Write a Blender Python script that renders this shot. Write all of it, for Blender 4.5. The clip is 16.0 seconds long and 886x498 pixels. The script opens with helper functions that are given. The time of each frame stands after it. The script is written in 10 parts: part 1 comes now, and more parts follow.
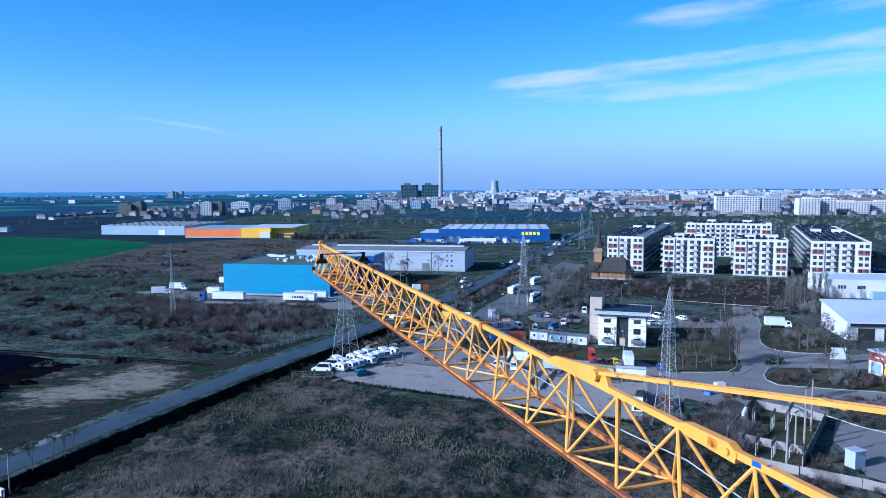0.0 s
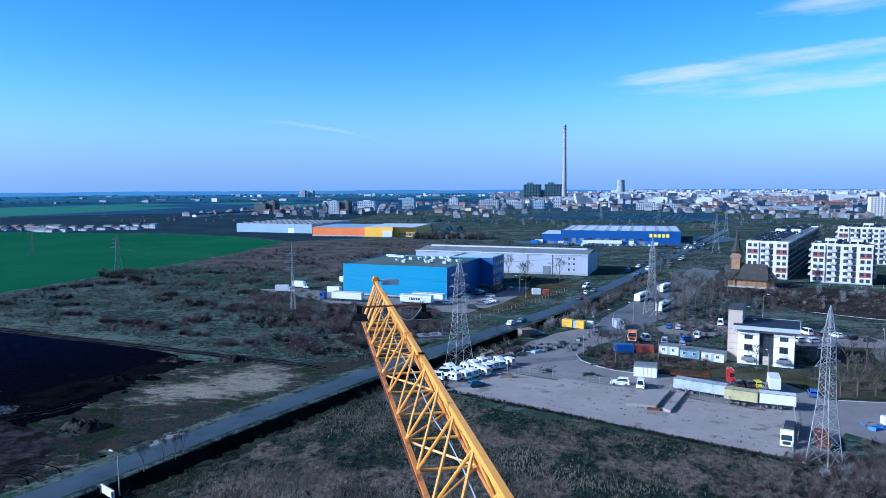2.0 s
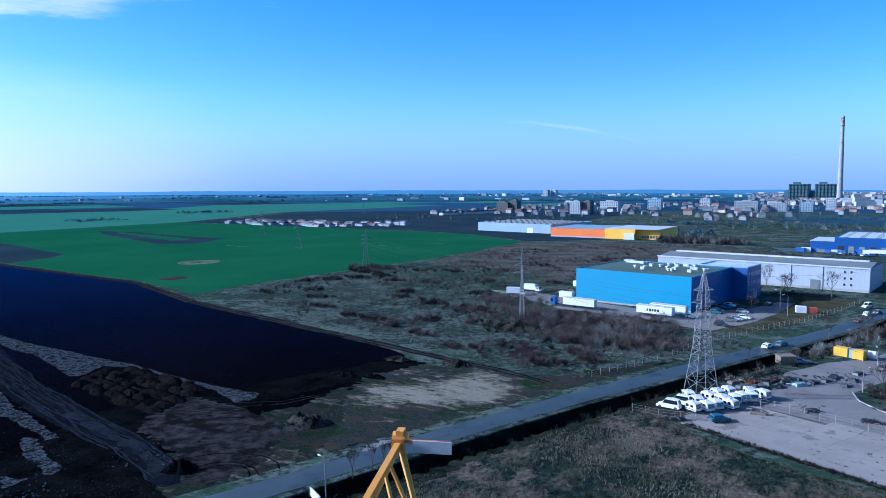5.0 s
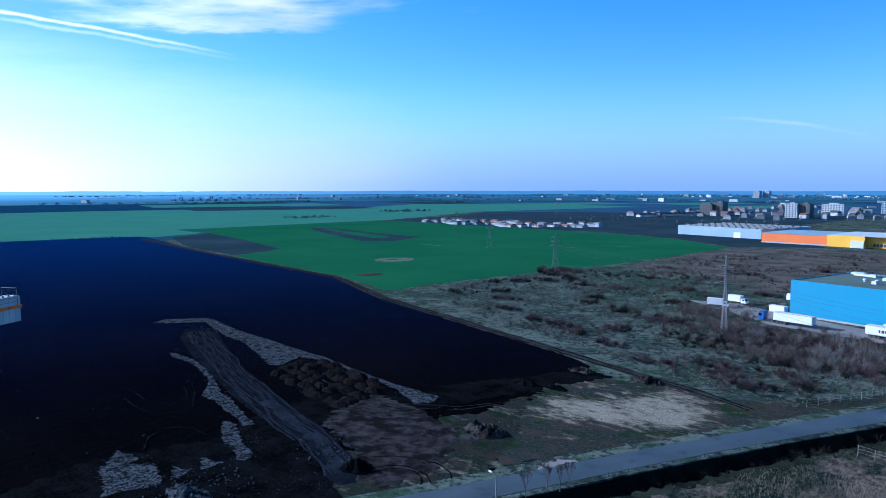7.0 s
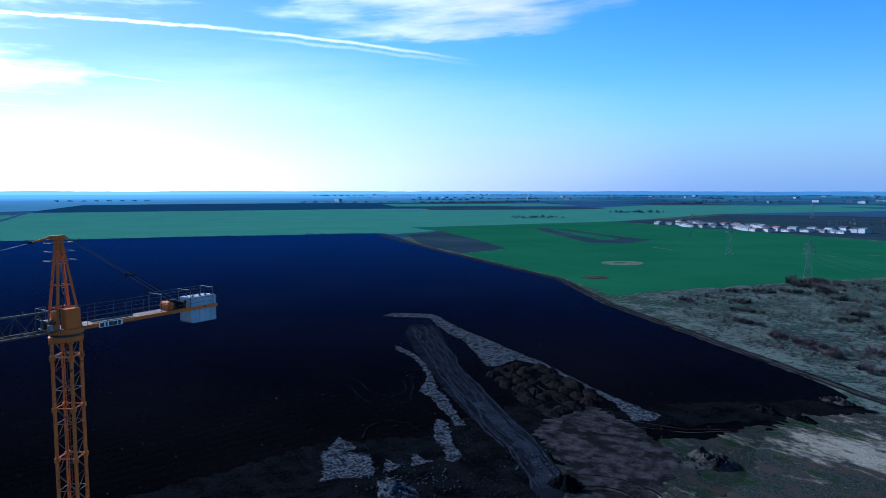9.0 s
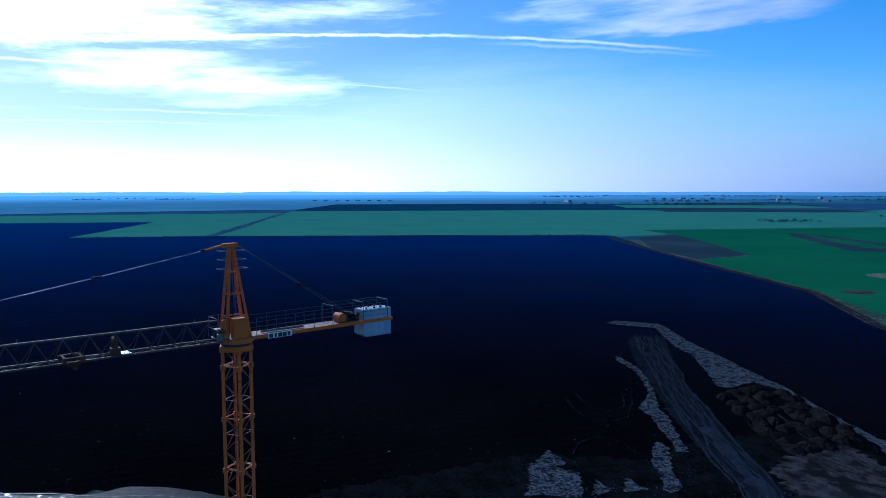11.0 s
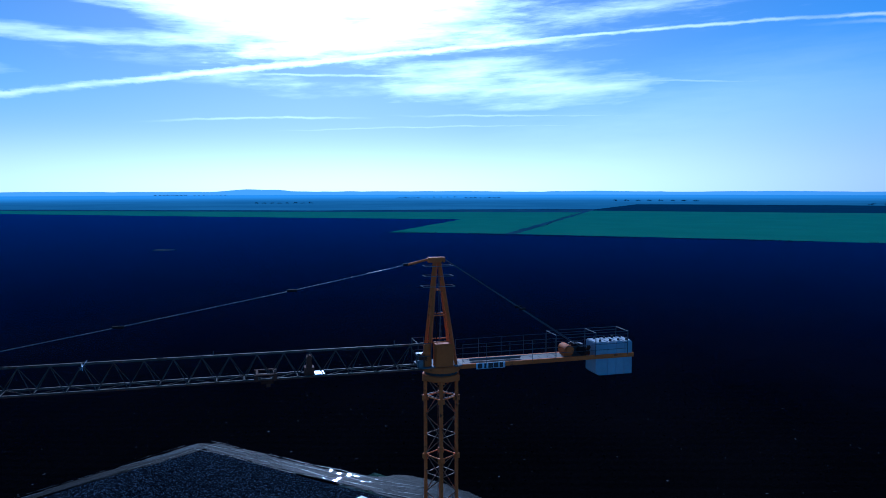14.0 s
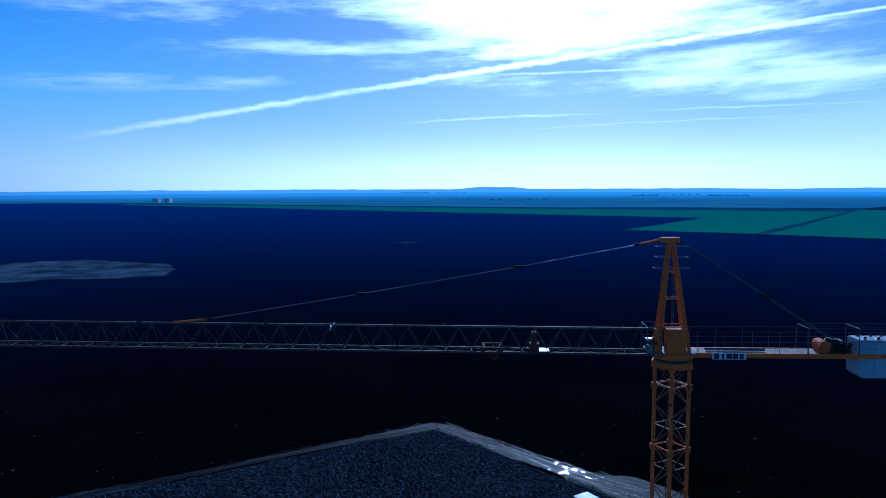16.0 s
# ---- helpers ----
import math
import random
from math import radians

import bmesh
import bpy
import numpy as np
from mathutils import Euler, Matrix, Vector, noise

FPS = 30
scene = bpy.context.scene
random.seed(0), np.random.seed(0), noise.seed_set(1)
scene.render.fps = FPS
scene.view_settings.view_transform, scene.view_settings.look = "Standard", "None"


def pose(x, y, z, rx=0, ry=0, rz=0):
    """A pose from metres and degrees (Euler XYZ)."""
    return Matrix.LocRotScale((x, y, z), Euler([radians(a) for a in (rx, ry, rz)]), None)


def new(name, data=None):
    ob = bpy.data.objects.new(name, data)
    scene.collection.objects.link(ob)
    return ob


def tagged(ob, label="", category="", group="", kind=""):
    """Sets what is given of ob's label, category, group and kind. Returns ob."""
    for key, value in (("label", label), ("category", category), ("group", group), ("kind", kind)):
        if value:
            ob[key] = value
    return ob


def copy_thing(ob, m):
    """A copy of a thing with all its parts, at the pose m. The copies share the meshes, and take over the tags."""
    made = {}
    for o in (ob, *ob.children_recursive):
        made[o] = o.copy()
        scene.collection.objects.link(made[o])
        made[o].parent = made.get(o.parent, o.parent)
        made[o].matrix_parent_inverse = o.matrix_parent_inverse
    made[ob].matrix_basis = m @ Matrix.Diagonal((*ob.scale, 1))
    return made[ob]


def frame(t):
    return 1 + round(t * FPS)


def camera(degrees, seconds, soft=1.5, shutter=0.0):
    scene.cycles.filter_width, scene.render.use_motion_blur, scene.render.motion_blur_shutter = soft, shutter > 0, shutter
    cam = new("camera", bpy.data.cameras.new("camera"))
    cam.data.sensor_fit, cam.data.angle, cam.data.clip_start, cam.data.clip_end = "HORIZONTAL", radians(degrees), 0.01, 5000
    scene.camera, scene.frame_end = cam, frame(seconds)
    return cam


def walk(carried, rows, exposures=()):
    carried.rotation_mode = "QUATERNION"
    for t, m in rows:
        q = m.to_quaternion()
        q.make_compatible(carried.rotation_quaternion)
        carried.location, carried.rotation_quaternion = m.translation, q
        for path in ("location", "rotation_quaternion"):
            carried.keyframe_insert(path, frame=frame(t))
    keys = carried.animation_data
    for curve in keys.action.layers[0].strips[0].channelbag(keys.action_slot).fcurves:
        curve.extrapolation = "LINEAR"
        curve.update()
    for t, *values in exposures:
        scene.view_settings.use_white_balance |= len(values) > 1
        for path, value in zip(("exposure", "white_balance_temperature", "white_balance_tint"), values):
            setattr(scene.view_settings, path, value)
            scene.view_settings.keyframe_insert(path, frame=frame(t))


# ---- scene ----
cam = camera(64.05, 16.0, 0.9)
PATH = [
    (0.0, 4.624, -28.623, 44.937, -0.049, -5.030, 0.299),
    (0.5, 4.730, -26.274, 45.015, -0.068, -5.050, 0.319),
    (1.0, 4.824, -23.865, 45.137, 0.307, -5.048, 0.316),
    (1.5, 4.918, -21.373, 45.231, 4.479, -5.036, 0.304),
    (2.0, 5.028, -18.883, 45.342, 9.824, -5.035, 0.290),
    (2.5, 5.036, -16.452, 45.397, 13.821, -5.032, 0.274),
    (3.0, 4.996, -14.119, 45.403, 16.968, -5.045, 0.250),
    (3.5, 4.909, -11.835, 45.442, 20.281, -5.018, 0.190),
    (3.7, 4.871, -10.942, 45.454, 21.451, -5.013, 0.163),
    (5.8, 3.636, -3.334, 46.062, 34.966, -5.008, 0.158),
    (6.0, 3.426, -2.671, 46.103, 36.551, -5.007, 0.128),
    (6.5, 2.823, -1.079, 46.217, 40.774, -4.993, 0.057),
    (7.0, 2.146, 0.341, 46.320, 44.894, -4.986, 0.010),
    (7.5, 1.467, 1.733, 46.375, 49.719, -4.979, -0.026),
    (8.0, 0.762, 3.033, 46.370, 54.148, -4.975, -0.046),
    (8.5, -0.086, 4.281, 46.372, 58.912, -4.979, -0.040),
    (9.0, -1.006, 5.456, 46.370, 63.310, -4.972, -0.037),
    (9.2, -1.403, 5.899, 46.382, 65.135, -4.968, -0.035),
    (11.3, -6.131, 10.088, 46.731, 84.463, -4.922, 0.077),
    (11.5, -6.686, 10.417, 46.764, 86.242, -4.922, 0.098),
    (12.0, -8.037, 11.107, 46.792, 90.452, -4.917, 0.158),
    (12.5, -9.491, 11.775, 46.839, 94.803, -4.899, 0.185),
    (13.0, -10.962, 12.333, 46.960, 99.009, -4.877, 0.169),
    (13.5, -11.826, 12.515, 47.055, 100.436, -4.914, 0.151),
    (14.0, -12.129, 12.726, 46.972, 105.700, -4.955, 0.083),
    (14.5, -12.199, 12.790, 46.795, 112.658, -5.003, 0.053),
    (15.0, -12.256, 12.806, 46.513, 118.822, -5.040, 0.057),
    (15.5, -12.284, 12.846, 46.151, 123.822, -5.081, 0.135),
    (16.0, -12.350, 12.860, 46.106, 124.446, -5.108, 0.241),
]
EXPOSURE = [(0.0, 0.4, 4580, 10), (5.0, 0.55, 4700, 10), (7.5, 0.53, 4720, 10), (9.0, 0.42, 4720, 10), (12.0, -0.3, 4150, 10), (16.0, -0.6, 3850, 10)]
walk(cam, [(t, pose(x, y, z, 90 + tilt, 0, turn) @ pose(0, 0, 0, 0, 0, -lean)) for t, x, y, z, turn, tilt, lean in PATH], EXPOSURE)

# ---- light: low sun, clear sky with cirrus and vapour trails ----
SUN_AZ, SUN_EL = 114.1, 22.8          # degrees to the left of +y, and above the horizon
SUN_WAY = Vector((-math.sin(radians(SUN_AZ)) * math.cos(radians(SUN_EL)), math.cos(radians(SUN_AZ)) * math.cos(radians(SUN_EL)), math.sin(radians(SUN_EL))))
sun_data = bpy.data.lights.new("sun", "SUN")
sun_data.energy, sun_data.angle, sun_data.color = 5.0, radians(0.53), (1.0, 0.93, 0.82)
sun = new("sun", sun_data)
sun.rotation_mode = "QUATERNION"
sun.rotation_quaternion = SUN_WAY.to_track_quat("Z", "Y")


class Nodes:
    """A short way to write node trees."""

    def __init__(self, tree):
        self.tree, self.all = tree, tree.nodes
        self.all.clear()

    def add(self, kind, **props):
        node = self.all.new(kind)
        for key, value in props.items():
            if key == "operation":
                node.operation = value
            elif key == "blend_type":
                node.blend_type = value
            elif key == "data_type":
                node.data_type = value
            elif key == "noise_dimensions":
                node.noise_dimensions = value
        return node

    def put(self, node, key, value):
        socket = node.inputs[key]
        if isinstance(value, bpy.types.NodeSocket):
            self.tree.links.new(value, socket)
        else:
            socket.default_value = value

    def math(self, operation, a, b=0.0, c=0.0):
        node = self.add("ShaderNodeMath", operation=operation)
        for key, value in enumerate((a, b, c)):
            self.put(node, key, value)
        return node.outputs[0]

    def smooth(self, value, low, high, out_low=0.0, out_high=1.0):
        node = self.add("ShaderNodeMapRange")
        node.interpolation_type = "SMOOTHSTEP"
        for key, v in enumerate((value, low, high, out_low, out_high)):
            self.put(node, key, v)
        return node.outputs[0]

    def mix(self, factor, a, b):
        node = self.add("ShaderNodeMix", data_type="RGBA")
        self.put(node, 0, factor)
        self.put(node, 6, a)
        self.put(node, 7, b)
        return node.outputs[2]

    def noise(self, vector, scale, detail=3.0, rough=0.55):
        node = self.add("ShaderNodeTexNoise")
        if vector is not None:
            self.put(node, "Vector", vector)
        self.put(node, "Scale", scale)
        self.put(node, "Detail", detail)
        self.put(node, "Roughness", rough)
        return node.outputs["Fac"]

    def vec(self, x, y, z=0.0):
        node = self.add("ShaderNodeCombineXYZ")
        for key, value in enumerate((x, y, z)):
            self.put(node, key, value)
        return node.outputs[0]


def make_world():
    world = bpy.data.worlds.new("sky")
    world.use_nodes = True
    scene.world = world
    n = Nodes(world.node_tree)
    sky = n.add("ShaderNodeTexSky")
    sky.sky_type, sky.sun_disc = "NISHITA", False
    sky.sun_elevation, sky.sun_rotation = radians(SUN_EL), radians(-SUN_AZ)
    sky.altitude, sky.air_density, sky.dust_density, sky.ozone_density = 100.0, 1.0, 0.35, 3.0
    deep = n.add("ShaderNodeHueSaturation")
    way = n.add("ShaderNodeTexCoord").outputs["Generated"]
    split = n.add("ShaderNodeSeparateXYZ")
    n.put(split, 0, way)
    x, y, z = split.outputs
    az = n.math("MULTIPLY", n.math("ARCTAN2", n.math("MULTIPLY", x, -1.0), y), 57.29578)
    el = n.math("MULTIPLY", n.math("ARCSINE", z), 57.29578)
    dot = n.add("ShaderNodeVectorMath", operation="DOT_PRODUCT")
    n.put(dot, 0, way)
    n.put(dot, 1, SUN_WAY)
    toward = n.math("MAXIMUM", dot.outputs["Value"], 0.0)
    near = n.math("POWER", toward, 5.0)
    n.put(deep, "Saturation", n.math("SUBTRACT", 1.3, n.math("MULTIPLY", near, 0.35)))
    n.put(deep, "Value", n.math("MULTIPLY", n.math("SUBTRACT", 1.75, n.math("MULTIPLY", near, 0.75)), n.smooth(el, 14.0, 50.0, 1.0, 0.45)))
    n.put(deep, "Color", sky.outputs[0])
    # wind-drawn cirrus: noise drawn out along the horizon, slightly tilted, broken up by finer noise
    tilt = n.math("ADD", el, n.math("MULTIPLY", az, 0.045))
    flat = n.vec(n.math("MULTIPLY", az, 0.055), n.math("MULTIPLY", tilt, 0.36), 3.1)
    veil = n.noise(flat, 1.0, 6.0, 0.57)
    fine = n.noise(n.vec(n.math("MULTIPLY", az, 0.35), n.math("MULTIPLY", tilt, 2.2), 7.7), 1.0, 5.0, 0.6)
    veil = n.math("ADD", n.math("MULTIPLY", veil, 0.8), n.math("MULTIPLY", fine, 0.2))
    veil = n.math("ADD", n.math("MULTIPLY", n.math("SUBTRACT", veil, 0.5), 1.9), 0.5)

    def around(value, centre, inner, outer):
        return n.smooth(n.math("ABSOLUTE", n.math("SUBTRACT", value, centre)), inner, outer, 1.0, 0.0)

    def bank(at, high, half, thick, slope, strength):
        """A drifting bank of cirrus: an ellipse on the sky, drawn out along the wind."""
        dx = n.math("SUBTRACT", az, at)
        dy = n.math("SUBTRACT", n.math("SUBTRACT", el, high), n.math("MULTIPLY", dx, slope))
        dx, dy = n.math("MULTIPLY", dx, 1.0 / half), n.math("MULTIPLY", dy, 1.0 / thick)
        reach = n.math("ADD", n.math("MULTIPLY", dx, dx), n.math("MULTIPLY", dy, dy))
        return n.smooth(n.math("ADD", reach, n.math("MULTIPLY", n.math("SUBTRACT", fine, 0.5), 1.6)), 0.1, 1.5, strength, 0.0)

    amount = n.math("MULTIPLY", around(az, 118.0, 26.0, 50.0), n.smooth(el, 7.0, 13.0, 0.0, 0.72))
    for row in ((115.0, 13.6, 21.0, 4.2, 0.0, 1.15), (100.0, 8.2, 13.0, 2.4, 0.03, 0.85), (118.0, 7.9, 13.0, 1.2, 0.0, 0.55), (147.0, 7.6, 14.0, 0.9, -0.03, 0.8), (131.0, 10.9, 14.0, 0.9, -0.02, 0.9),
                (139.0, 14.0, 18.0, 1.7, 0.0, 0.7), (98.0, 6.7, 12.0, 0.9, -0.03, 0.7), (99.0, 9.4, 11.0, 0.8, 0.0, 0.5), (62.0, 13.4, 20.0, 2.0, -0.03, 0.85), (92.0, 14.0, 14.0, 1.4, 0.0, 0.6), (90.0, 5.3, 12.0, 0.5, 0.02, 0.5),
                (-19.0, 9.1, 18.0, 0.85, -0.08, 1.0), (-24.0, 7.8, 24.0, 1.2, -0.05, 1.0), (-30.0, 12.8, 18.0, 1.5, -0.04, 0.85), (-25.0, 8.7, 19.0, 2.6, -0.06, 0.62), (6.0, 10.3, 5.0, 0.8, 0.0, 0.45), (151.0, 3.7, 8.0, 0.5, 0.0, 0.4)):
        amount = n.math("MAXIMUM", amount, bank(*row))
    amount = n.math("MAXIMUM", amount, n.smooth(el, 15.0, 22.0, 0.0, 0.3))
    limit = n.math("SUBTRACT", n.math("SUBTRACT", 0.72, n.math("MULTIPLY", amount, 0.55)), n.math("MULTIPLY", n.math("POWER", toward, 60.0), 0.13))
    cloud = n.smooth(veil, limit, n.math("ADD", limit, 0.62))
    cloud = n.math("MULTIPLY", cloud, n.smooth(amount, 0.02, 0.5))
    wobble = n.math("SUBTRACT", n.noise(n.vec(n.math("MULTIPLY", az, 0.35), 0.0, 2.0), 1.0, 3.0, 0.5), 0.5)
    puffs = n.noise(n.vec(n.math("MULTIPLY", az, 1.1), n.math("MULTIPLY", el, 3.0), 5.0), 1.0, 4.0, 0.6)

    def trail(peak, at, before, after, width, first, last, strength, wander):
        """A vapour trail: an arc that is highest at one bearing and falls off faster or slower to either side."""
        way = n.math("SUBTRACT", az, at)
        bent = n.math("MAXIMUM", n.math("MULTIPLY", way, radians(after)), n.math("MULTIPLY", way, radians(-before)))
        arc = n.math("MULTIPLY", n.math("COSINE", bent), peak)
        off = n.math("ABSOLUTE", n.math("ADD", n.math("SUBTRACT", el, arc), n.math("MULTIPLY", wobble, wander)))
        body = n.smooth(off, width * 0.05, n.math("MULTIPLY", n.math("ADD", 0.1, n.math("MULTIPLY", puffs, 1.5)), width * 1.25), 1.0, 0.0)
        ends = around(az, (first + last) / 2, (last - first) / 2 - 7.0, (last - first) / 2 + 1.0)
        return n.math("MULTIPLY", n.math("MULTIPLY", body, ends), n.smooth(n.math("ADD", n.math("MULTIPLY", fine, 0.4), n.math("MULTIPLY", veil, 0.6)), 0.3, 0.55, strength * 0.45, strength))

    for row in ((11.85, 84.0, 1.45, 1.08, 0.17, 61.0, 106.0, 0.75, 0.3), (11.7, 84.0, 1.45, 1.07, 0.33, 93.0, 153.0, 0.8, 0.35), (11.35, 84.0, 1.4, 1.05, 0.2, 60.0, 80.0, 0.3, 0.5), (8.75, 112.0, 0.98, 1.0, 0.13, 68.0, 123.0, 0.35, 0.3), (5.7, 105.0, 1.02, 1.0, 0.11, 80.0, 110.0, 0.26, 0.35),
                (5.5, 114.0, 1.0, 1.9, 0.12, 111.0, 129.0, 0.3, 0.3), (4.88, 101.0, 1.0, 1.45, 0.08, 91.0, 119.0, 0.2, 0.3), (5.2, 26.0, 4.0, 4.0, 0.2, 13.0, 25.0, 0.3, 0.3)):
        cloud = n.math("MAXIMUM", cloud, trail(*row))
    # a thin even veil low on the sky, off to the side of the sun
    vx, vy = n.math("MULTIPLY", n.math("SUBTRACT", az, 74.0), 1 / 30.0), n.math("MULTIPLY", n.math("SUBTRACT", el, 1.0), 1 / 10.0)
    thin = n.smooth(n.math("ADD", n.math("ADD", n.math("MULTIPLY", vx, vx), n.math("MULTIPLY", vy, vy)), n.math("MULTIPLY", n.math("SUBTRACT", veil, 0.5), 0.5)), 0.0, 1.1, 0.34, 0.0)
    cloud = n.math("MAXIMUM", cloud, thin)
    # thin ice cloud scatters strongly forward, so it is far brighter round the sun
    glow = n.math("ADD", 10.0, n.math("ADD", n.math("MULTIPLY", n.math("POWER", toward, 40.0), 34.0), n.math("MULTIPLY", n.math("POWER", toward, 6.0), 40.0)))
    white = n.add("ShaderNodeVectorMath", operation="SCALE")
    white.inputs[0].default_value = (1.04, 0.95, 1.06)
    n.put(white, "Scale", glow)
    haze = n.math("MULTIPLY", n.smooth(el, -1.0, 8.0, 0.88, 0.0), 1.0)
    pale = n.add("ShaderNodeVectorMath", operation="SCALE")
    pale.inputs[0].default_value = (0.43, 0.685, 1.15)
    n.put(pale, "Scale", 6.8)
    bright = n.add("ShaderNodeVectorMath", operation="SCALE")
    bright.inputs[0].default_value = (1.0, 0.88, 1.0)
    n.put(bright, "Scale", n.math("MULTIPLY", n.math("MULTIPLY", n.math("POWER", toward, 3.8), 40.0), n.smooth(el, 0.0, 6.0, 1.0, 0.3)))
    glare = n.add("ShaderNodeVectorMath", operation="ADD")
    n.put(glare, 0, pale.outputs[0])
    n.put(glare, 1, bright.outputs[0])
    colour = n.mix(haze, deep.outputs[0], glare.outputs[0])
    colour = n.mix(n.math("MULTIPLY", cloud, 0.92), colour, white.outputs[0])
    back = n.add("ShaderNodeBackground")
    n.put(back, "Color", colour)
    n.put(back, "Strength", 0.064)
    out = n.add("ShaderNodeOutputWorld")
    n.tree.links.new(back.outputs[0], out.inputs[0])


make_world()

# ---- materials ----
def rgba(c):
    return (c[0], c[1], c[2], 1.0)


def material(name, low, high, rough=0.8, metal=0.0, big=0.3, small=6.0, bump=0.15, depth=0.02, world=False, vary=0.0, spread=0.55, rust=None, spec=0.5, stretch=(1, 1, 1), tint=None):
    """Two colours mixed by coarse and fine noise, with fine relief. rust: (colour, share). vary: how far brightness differs from object to object."""
    m = bpy.data.materials.new(name)
    m.use_nodes = True
    n = Nodes(m.node_tree)
    if world:
        place = n.add("ShaderNodeNewGeometry").outputs["Position"]
    else:
        place = n.add("ShaderNodeTexCoord").outputs["Object"]
    mapped = n.add("ShaderNodeMapping")
    n.put(mapped, "Vector", place)
    n.put(mapped, "Scale", stretch)
    place = mapped.outputs[0]
    coarse, fine = n.noise(place, big, 4.0, 0.6), n.noise(place, small, 5.0, 0.65)
    both = n.math("ADD", n.math("MULTIPLY", coarse, 0.6), n.math("MULTIPLY", fine, 0.4))
    colour = n.mix(n.smooth(both, 0.5 - spread * 0.4, 0.5 + spread * 0.4), rgba(low), rgba(high))
    if tint:
        colour = n.mix(n.smooth(n.noise(place, tint[1], 5.0, 0.6), tint[2], tint[2] + 0.12), colour, rgba(tint[0]))
    if vary:
        lot = n.add("ShaderNodeObjectInfo").outputs["Random"]
        hsv = n.add("ShaderNodeHueSaturation")
        n.put(hsv, "Value", n.math("ADD", 1.0 - vary, n.math("MULTIPLY", lot, 2 * vary)))
        n.put(hsv, "Color", colour)
        colour = hsv.outputs[0]
    if rust:
        spots = n.smooth(n.math("ADD", n.math("MULTIPLY", n.noise(place, small * 0.35, 6.0, 0.7), 0.7), n.math("MULTIPLY", coarse, 0.3)), 0.62 - rust[1] * 0.3, 0.68 - rust[1] * 0.25)
        colour = n.mix(spots, colour, rgba(rust[0]))
    shader = n.add("ShaderNodeBsdfPrincipled")
    n.put(shader, "Base Color", colour)
    n.put(shader, "Roughness", n.smooth(fine, 0.25, 0.75, max(rough - 0.12, 0.03), min(rough + 0.1, 1.0)))
    n.put(shader, "Metallic", metal)
    n.put(shader, "Specular IOR Level", spec)
    if bump:
        relief = n.add("ShaderNodeBump")
        n.put(relief, "Strength", bump)
        n.put(relief, "Distance", depth)
        n.put(relief, "Height", both)
        n.put(shader, "Normal", relief.outputs[0])
    out = n.add("ShaderNodeOutputMaterial")
    n.tree.links.new(shader.outputs[0], out.inputs[0])
    return m


def twig_material(name, low, high):
    """Leaves and twigs that differ from clump to clump."""
    m = bpy.data.materials.new(name)
    m.use_nodes = True
    n = Nodes(m.node_tree)
    geo = n.add("ShaderNodeNewGeometry")
    lot = geo.outputs["Random Per Island"]
    patch = n.noise(geo.outputs["Position"], 0.05, 3.0)
    colour = n.mix(n.smooth(n.math("ADD", n.math("MULTIPLY", lot, 0.5), n.math("MULTIPLY", patch, 0.5)), 0.25, 0.75), (low[0] * 0.88, low[1], low[2] * 1.07, 1), (high[0] * 0.88, high[1], high[2] * 1.07, 1))
    shader = n.add("ShaderNodeBsdfPrincipled")
    n.put(shader, "Base Color", colour)
    n.put(shader, "Roughness", 0.9)
    n.put(shader, "Specular IOR Level", 0.0)
    out = n.add("ShaderNodeOutputMaterial")
    n.tree.links.new(shader.outputs[0], out.inputs[0])
    return m


